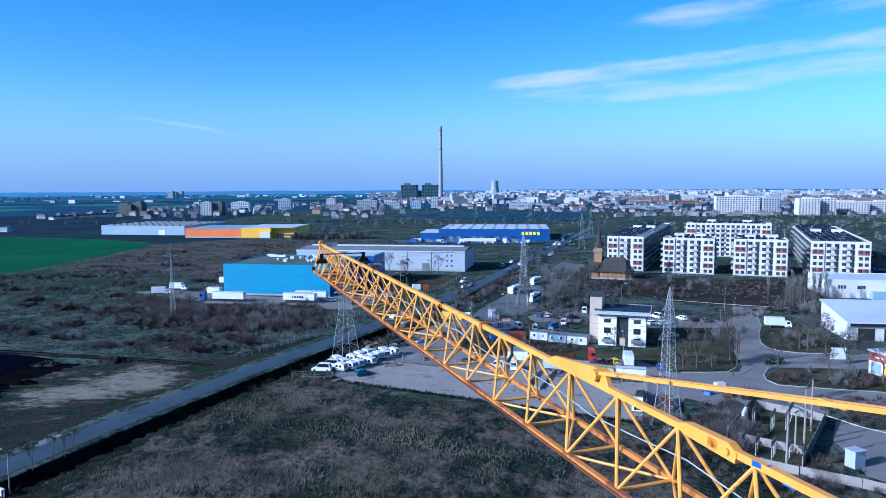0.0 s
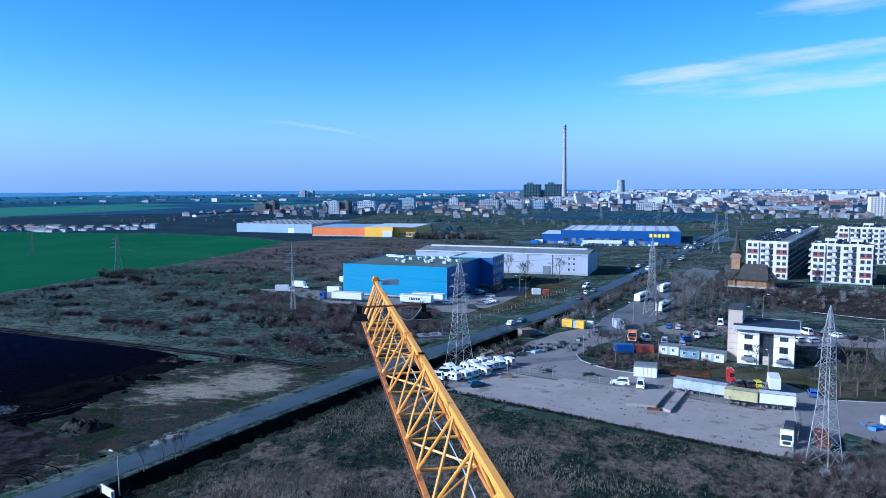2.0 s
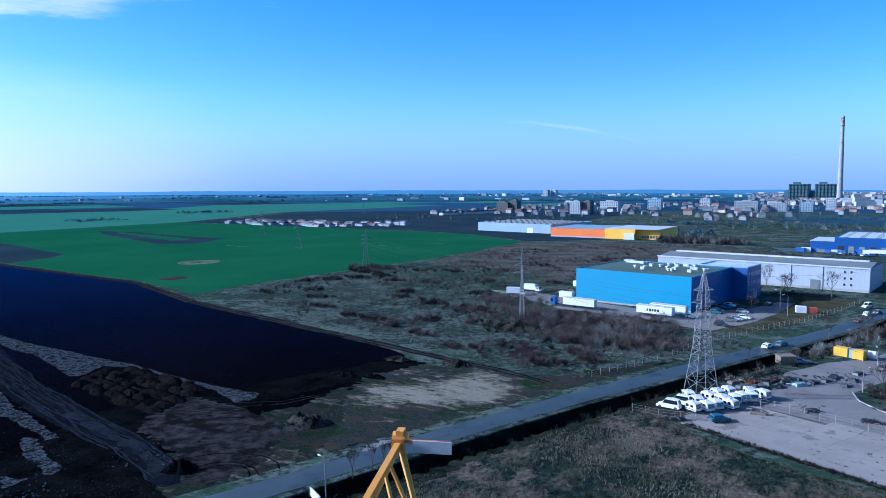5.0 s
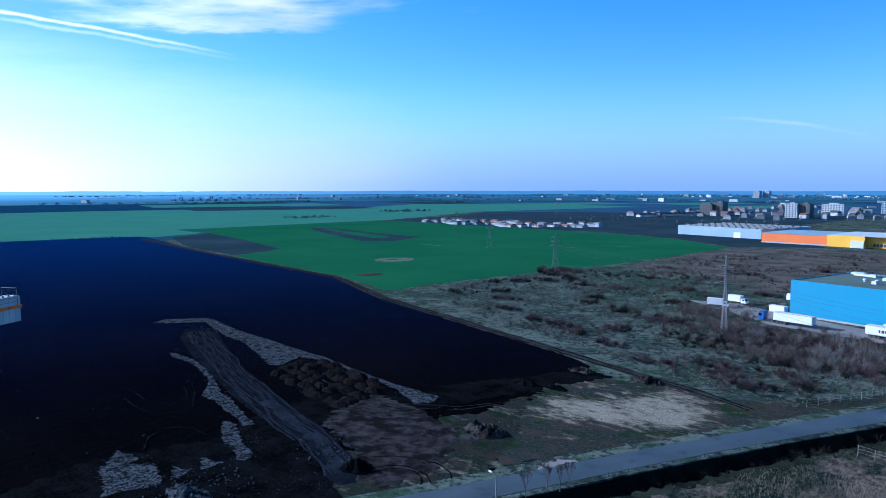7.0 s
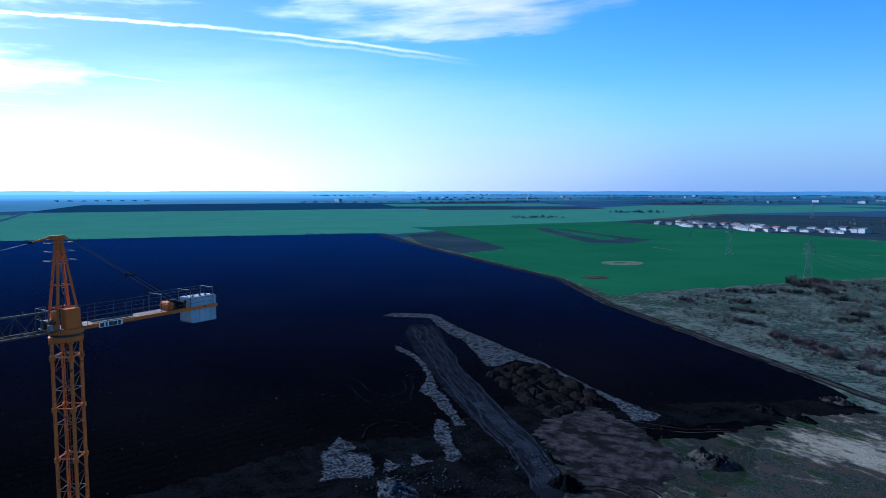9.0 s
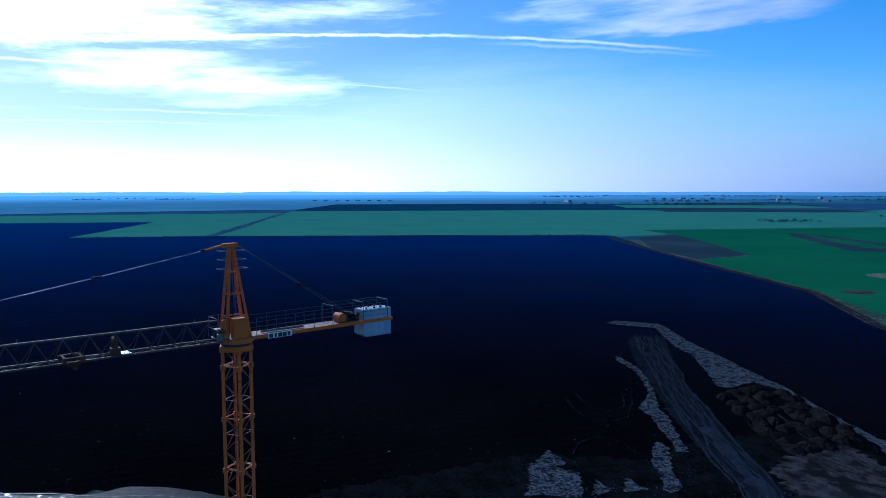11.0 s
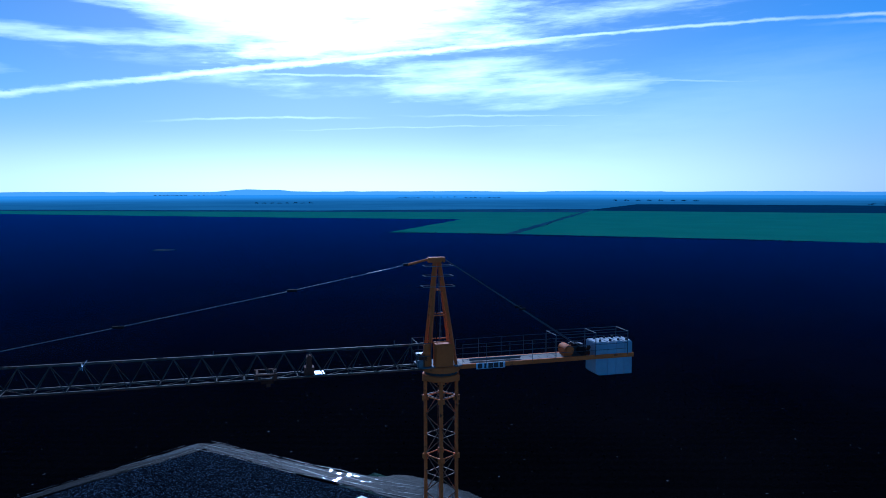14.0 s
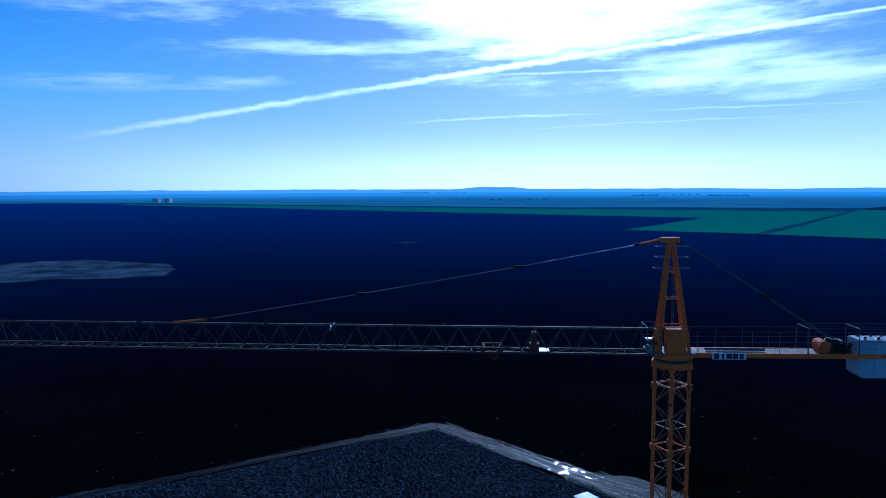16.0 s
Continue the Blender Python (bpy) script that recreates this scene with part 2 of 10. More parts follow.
def scrub_material():
    """Rough winter grassland: straw, olive and brown earth in drifts."""
    m = bpy.data.materials.new("scrub")
    m.use_nodes = True
    n = Nodes(m.node_tree)
    p = n.add("ShaderNodeNewGeometry").outputs["Position"]
    huge, mid, fine, tiny = n.noise(p, 0.008, 4.0), n.noise(p, 0.06, 5.0, 0.6), n.noise(p, 0.5, 5.0, 0.7), n.noise(p, 4.0, 4.0, 0.7)
    patch, knot = n.noise(p, 0.17, 5.0, 0.65), n.noise(p, 1.3, 5.0, 0.7)
    earth = n.mix(n.smooth(fine, 0.35, 0.65), (0.0155, 0.023, 0.0235, 1), (0.061, 0.077, 0.072, 1))
    straw = n.mix(n.smooth(tiny, 0.3, 0.7), (0.056, 0.073, 0.063, 1), (0.162, 0.195, 0.17, 1))
    green = n.mix(n.smooth(tiny, 0.3, 0.7), (0.015, 0.034, 0.022, 1), (0.05, 0.088, 0.056, 1))
    brown = n.mix(n.smooth(knot, 0.35, 0.65), (0.0258, 0.02, 0.01962, 1), (0.102, 0.078, 0.071, 1))
    c = n.mix(n.smooth(n.math("ADD", n.math("MULTIPLY", mid, 0.5), n.math("MULTIPLY", fine, 0.5)), 0.45, 0.56), earth, straw)
    c = n.mix(n.math("MULTIPLY", n.smooth(n.math("ADD", n.math("MULTIPLY", huge, 0.35), n.math("MULTIPLY", patch, 0.65)), 0.47, 0.57), 0.85), c, green)
    c = n.mix(n.math("MULTIPLY", n.smooth(n.math("ADD", n.math("MULTIPLY", n.noise(p, 0.035, 4.0, 0.6), 0.55), n.math("MULTIPLY", patch, 0.45)), 0.54, 0.64), 0.5), c, brown)
    # dark specks paint the shadows of grass clumps
    c = n.mix(n.math("MULTIPLY", n.smooth(n.noise(p, 0.9, 6.0, 0.75), 0.56, 0.68), 0.7), c, (0.01032, 0.013, 0.013, 1))
    shader = n.add("ShaderNodeBsdfPrincipled")
    n.put(shader, "Base Color", c)
    n.put(shader, "Roughness", 0.95)
    n.put(shader, "Specular IOR Level", 0.0)
    relief = n.add("ShaderNodeBump")
    n.put(relief, "Strength", 0.9)
    n.put(relief, "Distance", 0.5)
    n.put(relief, "Height", n.math("ADD", n.math("MULTIPLY", fine, 0.7), n.math("MULTIPLY", tiny, 0.3)))
    n.put(shader, "Normal", relief.outputs[0])
    out = n.add("ShaderNodeOutputMaterial")
    n.tree.links.new(shader.outputs[0], out.inputs[0])
    return m


def furrow_material(name, dark, light, angle, pitch, rough, depth, spec=0.35, haze_sheen=0.0, crumbs=(0.8, 0.76), crumb_tint=(0.2, 0.2, 0.2, 1), haze=0.12):
    """Tilled ground: furrows in one direction, clods and paler crumbs."""
    m = bpy.data.materials.new(name)
    m.use_nodes = True
    n = Nodes(m.node_tree)
    p = n.add("ShaderNodeNewGeometry").outputs["Position"]
    turned = n.add("ShaderNodeMapping")
    n.put(turned, "Vector", p)
    n.put(turned, "Rotation", (0, 0, radians(angle)))
    p2 = turned.outputs[0]
    wave = n.add("ShaderNodeTexWave")
    n.put(wave, "Vector", p2)
    n.put(wave, "Scale", 0.314 / pitch)
    n.put(wave, "Distortion", 2.5)
    n.put(wave, "Detail", 3.0)
    n.put(wave, "Detail Scale", 0.6)
    big, clod = n.noise(p, 0.015, 4.0, 0.6), n.noise(p, 1.2, 5.0, 0.7)
    both = n.math("ADD", n.math("MULTIPLY", big, 0.5), n.math("ADD", n.math("MULTIPLY", clod, 0.45), n.math("MULTIPLY", wave.outputs["Fac"], 0.05)))
    c = n.mix(n.smooth(both, 0.35, 0.7), rgba(dark), rgba(light))
    c = n.mix(n.smooth(n.noise(p, crumbs[0], 2.0, 0.5), crumbs[1], crumbs[1] + 0.06), c, crumb_tint)
    shader = n.add("ShaderNodeBsdfPrincipled")
    n.put(shader, "Base Color", c)
    n.put(shader, "Roughness", rough)
    n.put(shader, "Specular IOR Level", spec)
    # blue sheen at grazing view stands in for haze over the fields
    if haze_sheen:
        n.put(shader, "Sheen Weight", haze_sheen)
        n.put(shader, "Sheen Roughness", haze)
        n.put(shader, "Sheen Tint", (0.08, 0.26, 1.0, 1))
    relief = n.add("ShaderNodeBump")
    n.put(relief, "Strength", 0.8)
    n.put(relief, "Distance", depth)
    n.put(relief, "Height", n.math("ADD", n.math("MULTIPLY", clod, 0.95), n.math("MULTIPLY", wave.outputs["Fac"], 0.05)))
    n.put(shader, "Normal", relief.outputs[0])
    out = n.add("ShaderNodeOutputMaterial")
    n.tree.links.new(shader.outputs[0], out.inputs[0])
    return m


def drift_material(name, low, high, tone=1.0, dry=(1.0, 0.93, 0.86), heart=None):
    """Flattened dry grass in wind-drawn drifts over dark olive turf."""
    m = bpy.data.materials.new(name)
    m.use_nodes = True
    n = Nodes(m.node_tree)
    p = n.add("ShaderNodeNewGeometry").outputs["Position"]
    turned = n.add("ShaderNodeMapping")
    n.put(turned, "Vector", p)
    n.put(turned, "Rotation", (0, 0, radians(-52)))
    n.put(turned, "Scale", (0.55, 1.0, 1.0))
    big, mid, fine = n.noise(turned.outputs[0], 0.09, 5.0, 0.6), n.noise(turned.outputs[0], 0.5, 6.0, 0.7), n.noise(p, 3.0, 5.0, 0.75)
    turf = n.mix(n.smooth(fine, 0.35, 0.65), (0.01376 * tone, 0.02 * tone, 0.01962 * tone, 1), (0.0688 * tone, 0.078 * tone, 0.07194 * tone, 1))
    turf = n.mix(n.smooth(n.noise(p, 0.12, 5.0, 0.65), 0.5, 0.62), turf, (0.022 * tone, 0.044 * tone, 0.021 * tone, 1))
    turf = n.mix(n.math("MULTIPLY", n.smooth(n.noise(turned.outputs[0], 0.22, 5.0, 0.7), 0.5, 0.6), 0.8), turf, (0.068 * tone, 0.052 * tone, 0.046 * tone, 1))
    straw = n.mix(n.smooth(fine, 0.3, 0.7), (0.13 * dry[0], 0.13 * dry[1], 0.115 * dry[2], 1), (0.325 * dry[0], 0.325 * dry[1], 0.285 * dry[2], 1))
    both = n.math("ADD", n.math("MULTIPLY", big, 0.6), n.math("MULTIPLY", mid, 0.4))
    if heart:
        # the straw lies thickest round one place of the meadow
        spot = n.add("ShaderNodeMapping")
        spot.vector_type = "TEXTURE"
        n.put(spot, "Vector", p)
        n.put(spot, "Location", (heart[0], heart[1], 0))
        n.put(spot, "Rotation", (0, 0, radians(heart[4])))
        n.put(spot, "Scale", (heart[2], heart[3], 1000.0))
        off = n.add("ShaderNodeVectorMath", operation="LENGTH")
        n.put(off, 0, spot.outputs[0])
        both = n.math("ADD", both, n.smooth(off.outputs["Value"], 0.2, 1.6, 0.07, -0.07))
    c = n.mix(n.smooth(both, low, high), turf, straw)
    shader = n.add("ShaderNodeBsdfPrincipled")
    n.put(shader, "Base Color", c)
    n.put(shader, "Roughness", 0.95)
    n.put(shader, "Specular IOR Level", 0.0)
    relief = n.add("ShaderNodeBump")
    n.put(relief, "Strength", 0.8)
    n.put(relief, "Distance", 0.3)
    n.put(relief, "Height", n.math("ADD", n.math("MULTIPLY", mid, 0.6), n.math("MULTIPLY", fine, 0.4)))
    n.put(shader, "Normal", relief.outputs[0])
    out = n.add("ShaderNodeOutputMaterial")
    n.tree.links.new(shader.outputs[0], out.inputs[0])
    return m


def rank_material():
    """Rank winter grass: matted dark olive, with brown and bleached drifts and painted shade of hollows."""
    m = bpy.data.materials.new("rank_winter_grass")
    m.use_nodes = True
    n = Nodes(m.node_tree)
    p = n.add("ShaderNodeNewGeometry").outputs["Position"]
    drawn = n.add("ShaderNodeMapping")
    n.put(drawn, "Vector", p)
    n.put(drawn, "Rotation", (0, 0, radians(30)))
    n.put(drawn, "Scale", (1.0, 0.6, 1.0))
    v = drawn.outputs[0]
    wide, patch, knot, fine = n.noise(p, 0.045, 4.0, 0.6), n.noise(v, 0.2, 6.0, 0.68), n.noise(v, 1.1, 6.0, 0.72), n.noise(p, 4.5, 4.0, 0.75)
    grain = n.math("ADD", n.math("MULTIPLY", knot, 0.6), n.math("MULTIPLY", fine, 0.4))
    olive = n.mix(n.smooth(grain, 0.38, 0.62), (0.006, 0.0095, 0.0075, 1), (0.052, 0.07, 0.047, 1))
    teal = n.mix(n.smooth(grain, 0.38, 0.62), (0.004, 0.0075, 0.0075, 1), (0.03, 0.046, 0.042, 1))
    brown = n.mix(n.smooth(grain, 0.36, 0.62), (0.023, 0.019, 0.0175, 1), (0.21, 0.172, 0.148, 1))
    c = n.mix(n.smooth(patch, 0.42, 0.58), teal, olive)
    c = n.mix(n.smooth(n.math("ADD", n.math("MULTIPLY", wide, 0.6), n.math("MULTIPLY", patch, 0.4)), 0.462, 0.57), c, brown)
    # random dark patches put the shade of hollows into the colour
    c = n.mix(n.math("MULTIPLY", n.smooth(n.noise(v, 0.42, 6.0, 0.7), 0.57, 0.68), 0.75), c, (0.005, 0.0065, 0.006, 1))
    shader = n.add("ShaderNodeBsdfPrincipled")
    n.put(shader, "Base Color", c)
    n.put(shader, "Roughness", 0.95)
    n.put(shader, "Specular IOR Level", 0.0)
    relief = n.add("ShaderNodeBump")
    n.put(relief, "Strength", 0.9)
    n.put(relief, "Distance", 0.4)
    n.put(relief, "Height", grain)
    n.put(shader, "Normal", relief.outputs[0])
    out = n.add("ShaderNodeOutputMaterial")
    n.tree.links.new(shader.outputs[0], out.inputs[0])
    return m


def rutted_material(name, dark, light, angle, rough, spec, depth, share=0.5):
    """Ground rolled by wheels: long wandering bands along one direction, smooth in the bands and crumbly between."""
    m = bpy.data.materials.new(name)
    m.use_nodes = True
    n = Nodes(m.node_tree)
    p = n.add("ShaderNodeNewGeometry").outputs["Position"]
    bend = n.add("ShaderNodeTexNoise")
    n.put(bend, "Vector", p)
    n.put(bend, "Scale", 0.05)
    shift = n.add("ShaderNodeVectorMath", operation="SCALE")
    n.put(shift, 0, bend.outputs["Color"])
    n.put(shift, "Scale", 5.0)
    moved = n.add("ShaderNodeVectorMath", operation="ADD")
    n.put(moved, 0, p)
    n.put(moved, 1, shift.outputs[0])
    turned = n.add("ShaderNodeVectorRotate")
    turned.rotation_type = "Z_AXIS"
    n.put(turned, "Vector", moved.outputs[0])
    n.put(turned, "Angle", radians(-angle))
    long_ = n.add("ShaderNodeMapping")
    n.put(long_, "Vector", turned.outputs[0])
    n.put(long_, "Scale", (0.09, 1.0, 1.0))
    band, line, crumb = n.noise(long_.outputs[0], 0.42, 3.0, 0.5), n.noise(long_.outputs[0], 1.5, 4.0, 0.6), n.noise(p, 2.2, 5.0, 0.7)
    both = n.math("ADD", n.math("MULTIPLY", band, 0.5), n.math("ADD", n.math("MULTIPLY", line, 0.35), n.math("MULTIPLY", crumb, 0.15)))
    lit = n.smooth(both, share - 0.05, share + 0.06)
    shader = n.add("ShaderNodeBsdfPrincipled")
    n.put(shader, "Base Color", n.mix(lit, rgba(dark), n.mix(n.smooth(crumb, 0.35, 0.65), rgba(tuple(v * 0.55 for v in light)), rgba(light))))
    n.put(shader, "Roughness", rough)
    n.put(shader, "Specular IOR Level", spec)
    relief = n.add("ShaderNodeBump")
    n.put(relief, "Strength", 1.0)
    n.put(relief, "Distance", depth)
    n.put(relief, "Height", both)
    n.put(shader, "Normal", relief.outputs[0])
    out = n.add("ShaderNodeOutputMaterial")
    n.tree.links.new(shader.outputs[0], out.inputs[0])
    return m


def glass_material(name, colour, rough=0.06):
    return material(name, colour, tuple(v * 1.4 for v in colour), rough, 0.0, 0.4, 3.0, 0.02, 0.002, vary=0.4, spec=0.9)


M = {}
M["scrub"] = scrub_material()
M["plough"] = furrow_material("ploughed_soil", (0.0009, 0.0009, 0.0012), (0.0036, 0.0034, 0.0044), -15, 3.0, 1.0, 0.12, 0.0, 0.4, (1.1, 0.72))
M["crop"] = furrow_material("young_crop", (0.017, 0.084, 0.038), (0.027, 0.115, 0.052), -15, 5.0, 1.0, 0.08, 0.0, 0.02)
# copy of the crop with distance haze mixed into its colour
M["crop_far"] = furrow_material("far_crop_hazed", (0.049, 0.156, 0.1), (0.064, 0.192, 0.124), -15, 9.0, 1.0, 0.05, 0.0, 0.08)
M["plot"] = furrow_material("grey_plot", (0.017, 0.031, 0.04), (0.036, 0.056, 0.068), -15, 3.0, 1.0, 0.1, 0.0, 0.03)
# bare soil turned blue in its colour, as haze would do
M["far_plot"] = furrow_material("far_bare_field_hazed", (0.009, 0.03, 0.048), (0.017, 0.046, 0.068), -15, 9.0, 1.0, 0.1, 0.0, 0.08)
M["soil"] = material("trodden_soil", (0.001, 0.0014, 0.002), (0.0068, 0.0076, 0.0094), 0.95, 0, 0.2, 1.6, 0.8, 0.2, True, spread=0.4, spec=0.0)
M["pale_soil"] = material("pale_rubble_soil", (0.003, 0.004, 0.0055), (0.09, 0.102, 0.122), 0.95, 0, 2.2, 9.0, 1.0, 0.25, True, spread=0.22, spec=0.0, tint=((0.009, 0.011, 0.015), 0.6, 0.49))
M["rut"] = material("dried_mud", (0.003, 0.004, 0.0055), (0.033, 0.038, 0.046), 0.42, 0, 0.6, 1.6, 0.9, 0.2, True, spread=0.18, spec=0.02)
M["pad_track"] = material("rolled_silt_track", (0.0028, 0.0036, 0.0056), (0.0105, 0.013, 0.0195), 0.95, 0, 0.16, 1.8, 0.5, 0.1, True, spread=0.5, spec=0.0)
M["band"] = material("pale_rolled_silt", (0.0075, 0.0095, 0.014), (0.023, 0.028, 0.04), 0.95, 0, 0.3, 2.5, 0.5, 0.06, True, spread=0.5, spec=0.0)
M["faint"] = material("faintly_dried_soil", (0.0025, 0.0034, 0.0052), (0.011, 0.0135, 0.0185), 0.95, 0, 0.5, 3.0, 0.5, 0.06, True, spread=0.35, spec=0.0)
M["wet"] = rutted_material("wet_rutted_track", (0.001, 0.0014, 0.0021), (0.017, 0.0205, 0.026), 79, 0.5, 0.008, 0.35, 0.55)
M["wet_lane"] = rutted_material("wet_rutted_lane", (0.0012, 0.0017, 0.0026), (0.028, 0.035, 0.046), -24, 0.6, 0.015, 0.3, 0.53)
M["brown_earth"] = material("scraped_brown_earth", (0.006, 0.006, 0.0068), (0.05, 0.047, 0.051), 0.95, 0, 0.35, 6.0, 1.0, 0.3, True, spread=0.34, spec=0.0, tint=((0.009, 0.0093, 0.0103), 0.2, 0.49))
M["brown_scrub"] = material("brownish_scrub", (0.03, 0.032, 0.03), (0.13, 0.118, 0.108), 0.95, 0, 0.07, 1.2, 0.8, 0.3, True, spread=0.5, spec=0.0, tint=((0.045, 0.06, 0.045), 0.05, 0.54))
M["spoil"] = material("tipped_spoil", (0.005, 0.005, 0.005), (0.045, 0.042, 0.04), 0.95, 0, 0.5, 2.2, 1.0, 0.25, True, spread=0.25, spec=0.0)
M["stone"] = material("dusty_field_stones", (0.012, 0.015, 0.02), (0.1, 0.115, 0.14), 0.95, 0, 0.4, 4.0, 0.3, 0.02, True, spread=0.4, spec=0.0)
M["brace"] = material("bleached_brace_paint", (0.17, 0.085, 0.042), (0.29, 0.155, 0.08), 0.6, 0.0, 0.7, 8.0, 0.05, 0.004, rust=((0.1, 0.035, 0.016), 0.3), spec=0.25)
M["tie_steel"] = material("weathered_tie_steel", (0.16, 0.15, 0.14), (0.28, 0.27, 0.25), 0.6, 0.1, 0.8, 8.0, 0.03, 0.003, spec=0.3)
# pale blue crumbs are painted sun glints; the soil has no gloss
M["field_grey"] = furrow_material("stubble_soil_glints", (0.001, 0.0015, 0.0024), (0.014, 0.0185, 0.027), 25, 1.2, 1.0, 0.3, 0.0, 0.06, (5.0, 0.585), (0.1, 0.128, 0.17, 1))
M["weedy"] = material("weedy_fallow_soil", (0.01, 0.017, 0.03), (0.085, 0.115, 0.165), 1.0, 0, 0.05, 0.9, 0.8, 0.2, True, spread=0.4, spec=0.0)
M["meadow"] = drift_material("drifted_dry_grass", 0.47, 0.6, 0.7, heart=(-74, 132, 22, 12, 40))
M["near_turf"] = rank_material()
M["turf"] = drift_material("trampled_dark_turf", 0.53, 0.7, 0.5)
M["straw"] = material("dry_grass", (0.06, 0.08, 0.062), (0.15, 0.175, 0.135), 0.95, 0, 0.3, 1.6, 0.7, 0.2, True, spread=0.35, spec=0.0)
M["lawn"] = material("lawn", (0.028, 0.033, 0.02), (0.09, 0.088, 0.056), 0.95, 0, 0.12, 2.2, 0.7, 0.2, True, spread=0.45, spec=0.0, tint=((0.06, 0.05, 0.038), 0.25, 0.55))
M["dirt"] = material("bare_winter_ground", (0.018, 0.017, 0.0165), (0.06, 0.054, 0.05), 0.95, 0, 0.06, 1.3, 0.8, 0.2, True, spread=0.4, spec=0.0, tint=((0.03, 0.036, 0.024), 0.1, 0.58))
M["asphalt"] = material("asphalt", (0.033, 0.041, 0.048), (0.06, 0.073, 0.083), 0.5, 0, 0.12, 3.0, 0.2, 0.015, True, spread=0.6, tint=((0.022, 0.025, 0.028), 0.25, 0.55))
M["yard"] = material("worn_asphalt_yard", (0.135, 0.125, 0.127), (0.225, 0.208, 0.205), 0.85, 0, 0.1, 2.4, 0.3, 0.03, True, spread=0.55, tint=((0.085, 0.075, 0.07), 0.3, 0.6))
M["bus_asphalt"] = material("old_grey_asphalt", (0.08, 0.085, 0.09), (0.14, 0.145, 0.15), 0.8, 0, 0.1, 2.4, 0.3, 0.03, True, spread=0.55, tint=((0.05, 0.052, 0.055), 0.2, 0.56))
M["concrete"] = material("weathered_concrete", (0.22, 0.198, 0.19), (0.31, 0.28, 0.268), 0.9, 0, 0.09, 2.4, 0.3, 0.02, True, vary=0.05, tint=((0.15, 0.132, 0.12), 0.18, 0.55))
M["joint"] = material("silted_joint", (0.07, 0.062, 0.055), (0.16, 0.145, 0.13), 0.95, 0, 0.2, 2.0, 0.4, 0.05, True, spread=0.4, spec=0.0)
M["kerb"] = material("kerbstone", (0.26, 0.255, 0.25), (0.52, 0.51, 0.5), 0.85, 0, 0.5, 5.0, 0.1, 0.01, True)
M["yellow"] = material("crane_yellow_paint", (0.66, 0.28, 0.034), (0.82, 0.39, 0.06), 0.45, 0.0, 0.6, 9.0, 0.06, 0.004, rust=((0.12, 0.05, 0.02), 0.12))
M["worn_yellow"] = material("worn_yellow_paint", (0.46, 0.165, 0.028), (0.62, 0.25, 0.042), 0.55, 0.0, 0.6, 7.0, 0.1, 0.005, rust=((0.22, 0.065, 0.022), 0.45))
M["old_orange"] = material("faded_orange_paint", (0.52, 0.125, 0.022), (0.66, 0.18, 0.035), 0.8, 0.0, 0.7, 8.0, 0.08, 0.005, rust=((0.13, 0.045, 0.02), 0.15), spec=0.15)
M["grey_steel"] = material("galvanised_steel", (0.08, 0.083, 0.087), (0.15, 0.153, 0.157), 0.8, 0.1, 0.8, 8.0, 0.05, 0.004, spec=0.2)
M["jib_steel"] = material("weathered_jib_steel", (0.06, 0.047, 0.036), (0.125, 0.1, 0.08), 0.8, 0.0, 0.8, 8.0, 0.05, 0.004, spec=0.15, rust=((0.08, 0.034, 0.018), 0.3))
M["pylon"] = material("weathered_zinc_steel", (0.24, 0.25, 0.26), (0.38, 0.39, 0.4), 0.6, 0.1, 0.4, 5.0, 0.05, 0.004)
M["dull_pylon"] = material("dull_zinc_steel", (0.13, 0.16, 0.175), (0.22, 0.26, 0.275), 0.7, 0.1, 0.4, 5.0, 0.05, 0.004)
M["dark_steel"] = material("dark_steel", (0.02, 0.02, 0.022), (0.05, 0.05, 0.052), 0.55, 0.4, 0.8, 8.0, 0.05, 0.004)
M["rust"] = material("rusty_steel", (0.08, 0.033, 0.021), (0.165, 0.066, 0.036), 0.9, 0.0, 0.8, 9.0, 0.15, 0.005, spec=0.1)
M["dark_rust"] = material("dark_rusty_steel", (0.05, 0.022, 0.014), (0.11, 0.046, 0.026), 0.9, 0.0, 0.8, 9.0, 0.15, 0.005, spec=0.05)
M["rope"] = material("wire_rope", (0.5, 0.5, 0.5), (0.68, 0.68, 0.68), 0.4, 0.5, 2.0, 30.0, 0.05, 0.002)
M["board"] = material("dulled_white_board", (0.36, 0.36, 0.38), (0.5, 0.5, 0.52), 0.6, 0, 1.2, 8.0, 0.02, 0.002)
# darker copy of the board colour, used on the tilted board
M["dark_board"] = material("darker_white_board", (0.17, 0.175, 0.19), (0.27, 0.275, 0.29), 0.7, 0, 1.2, 8.0, 0.02, 0.002)
M["sign_white"] = material("sign_white", (0.6, 0.61, 0.65), (0.7, 0.71, 0.75), 0.5, 0, 0.8, 6.0, 0.02, 0.002)
M["lamp_black"] = material("black_lamp_paint", (0.006, 0.006, 0.007), (0.016, 0.016, 0.018), 0.85, 0, 1.0, 8.0, 0.05, 0.003, spec=0.08)
M["ink"] = material("black_paint", (0.012, 0.012, 0.014), (0.03, 0.03, 0.034), 0.5, 0, 1.0, 8.0, 0.02, 0.002)
M["blue_paint"] = material("blue_sprayed_paint", (0.02, 0.07, 0.5), (0.04, 0.12, 0.65), 0.5, 0, 2.0, 12.0, 0.05, 0.002)
M["block"] = material("concrete_ballast", (0.3, 0.32, 0.35), (0.42, 0.44, 0.47), 0.85, 0, 0.6, 5.0, 0.1, 0.008, vary=0.06, tint=((0.4, 0.39, 0.38), 1.2, 0.62))
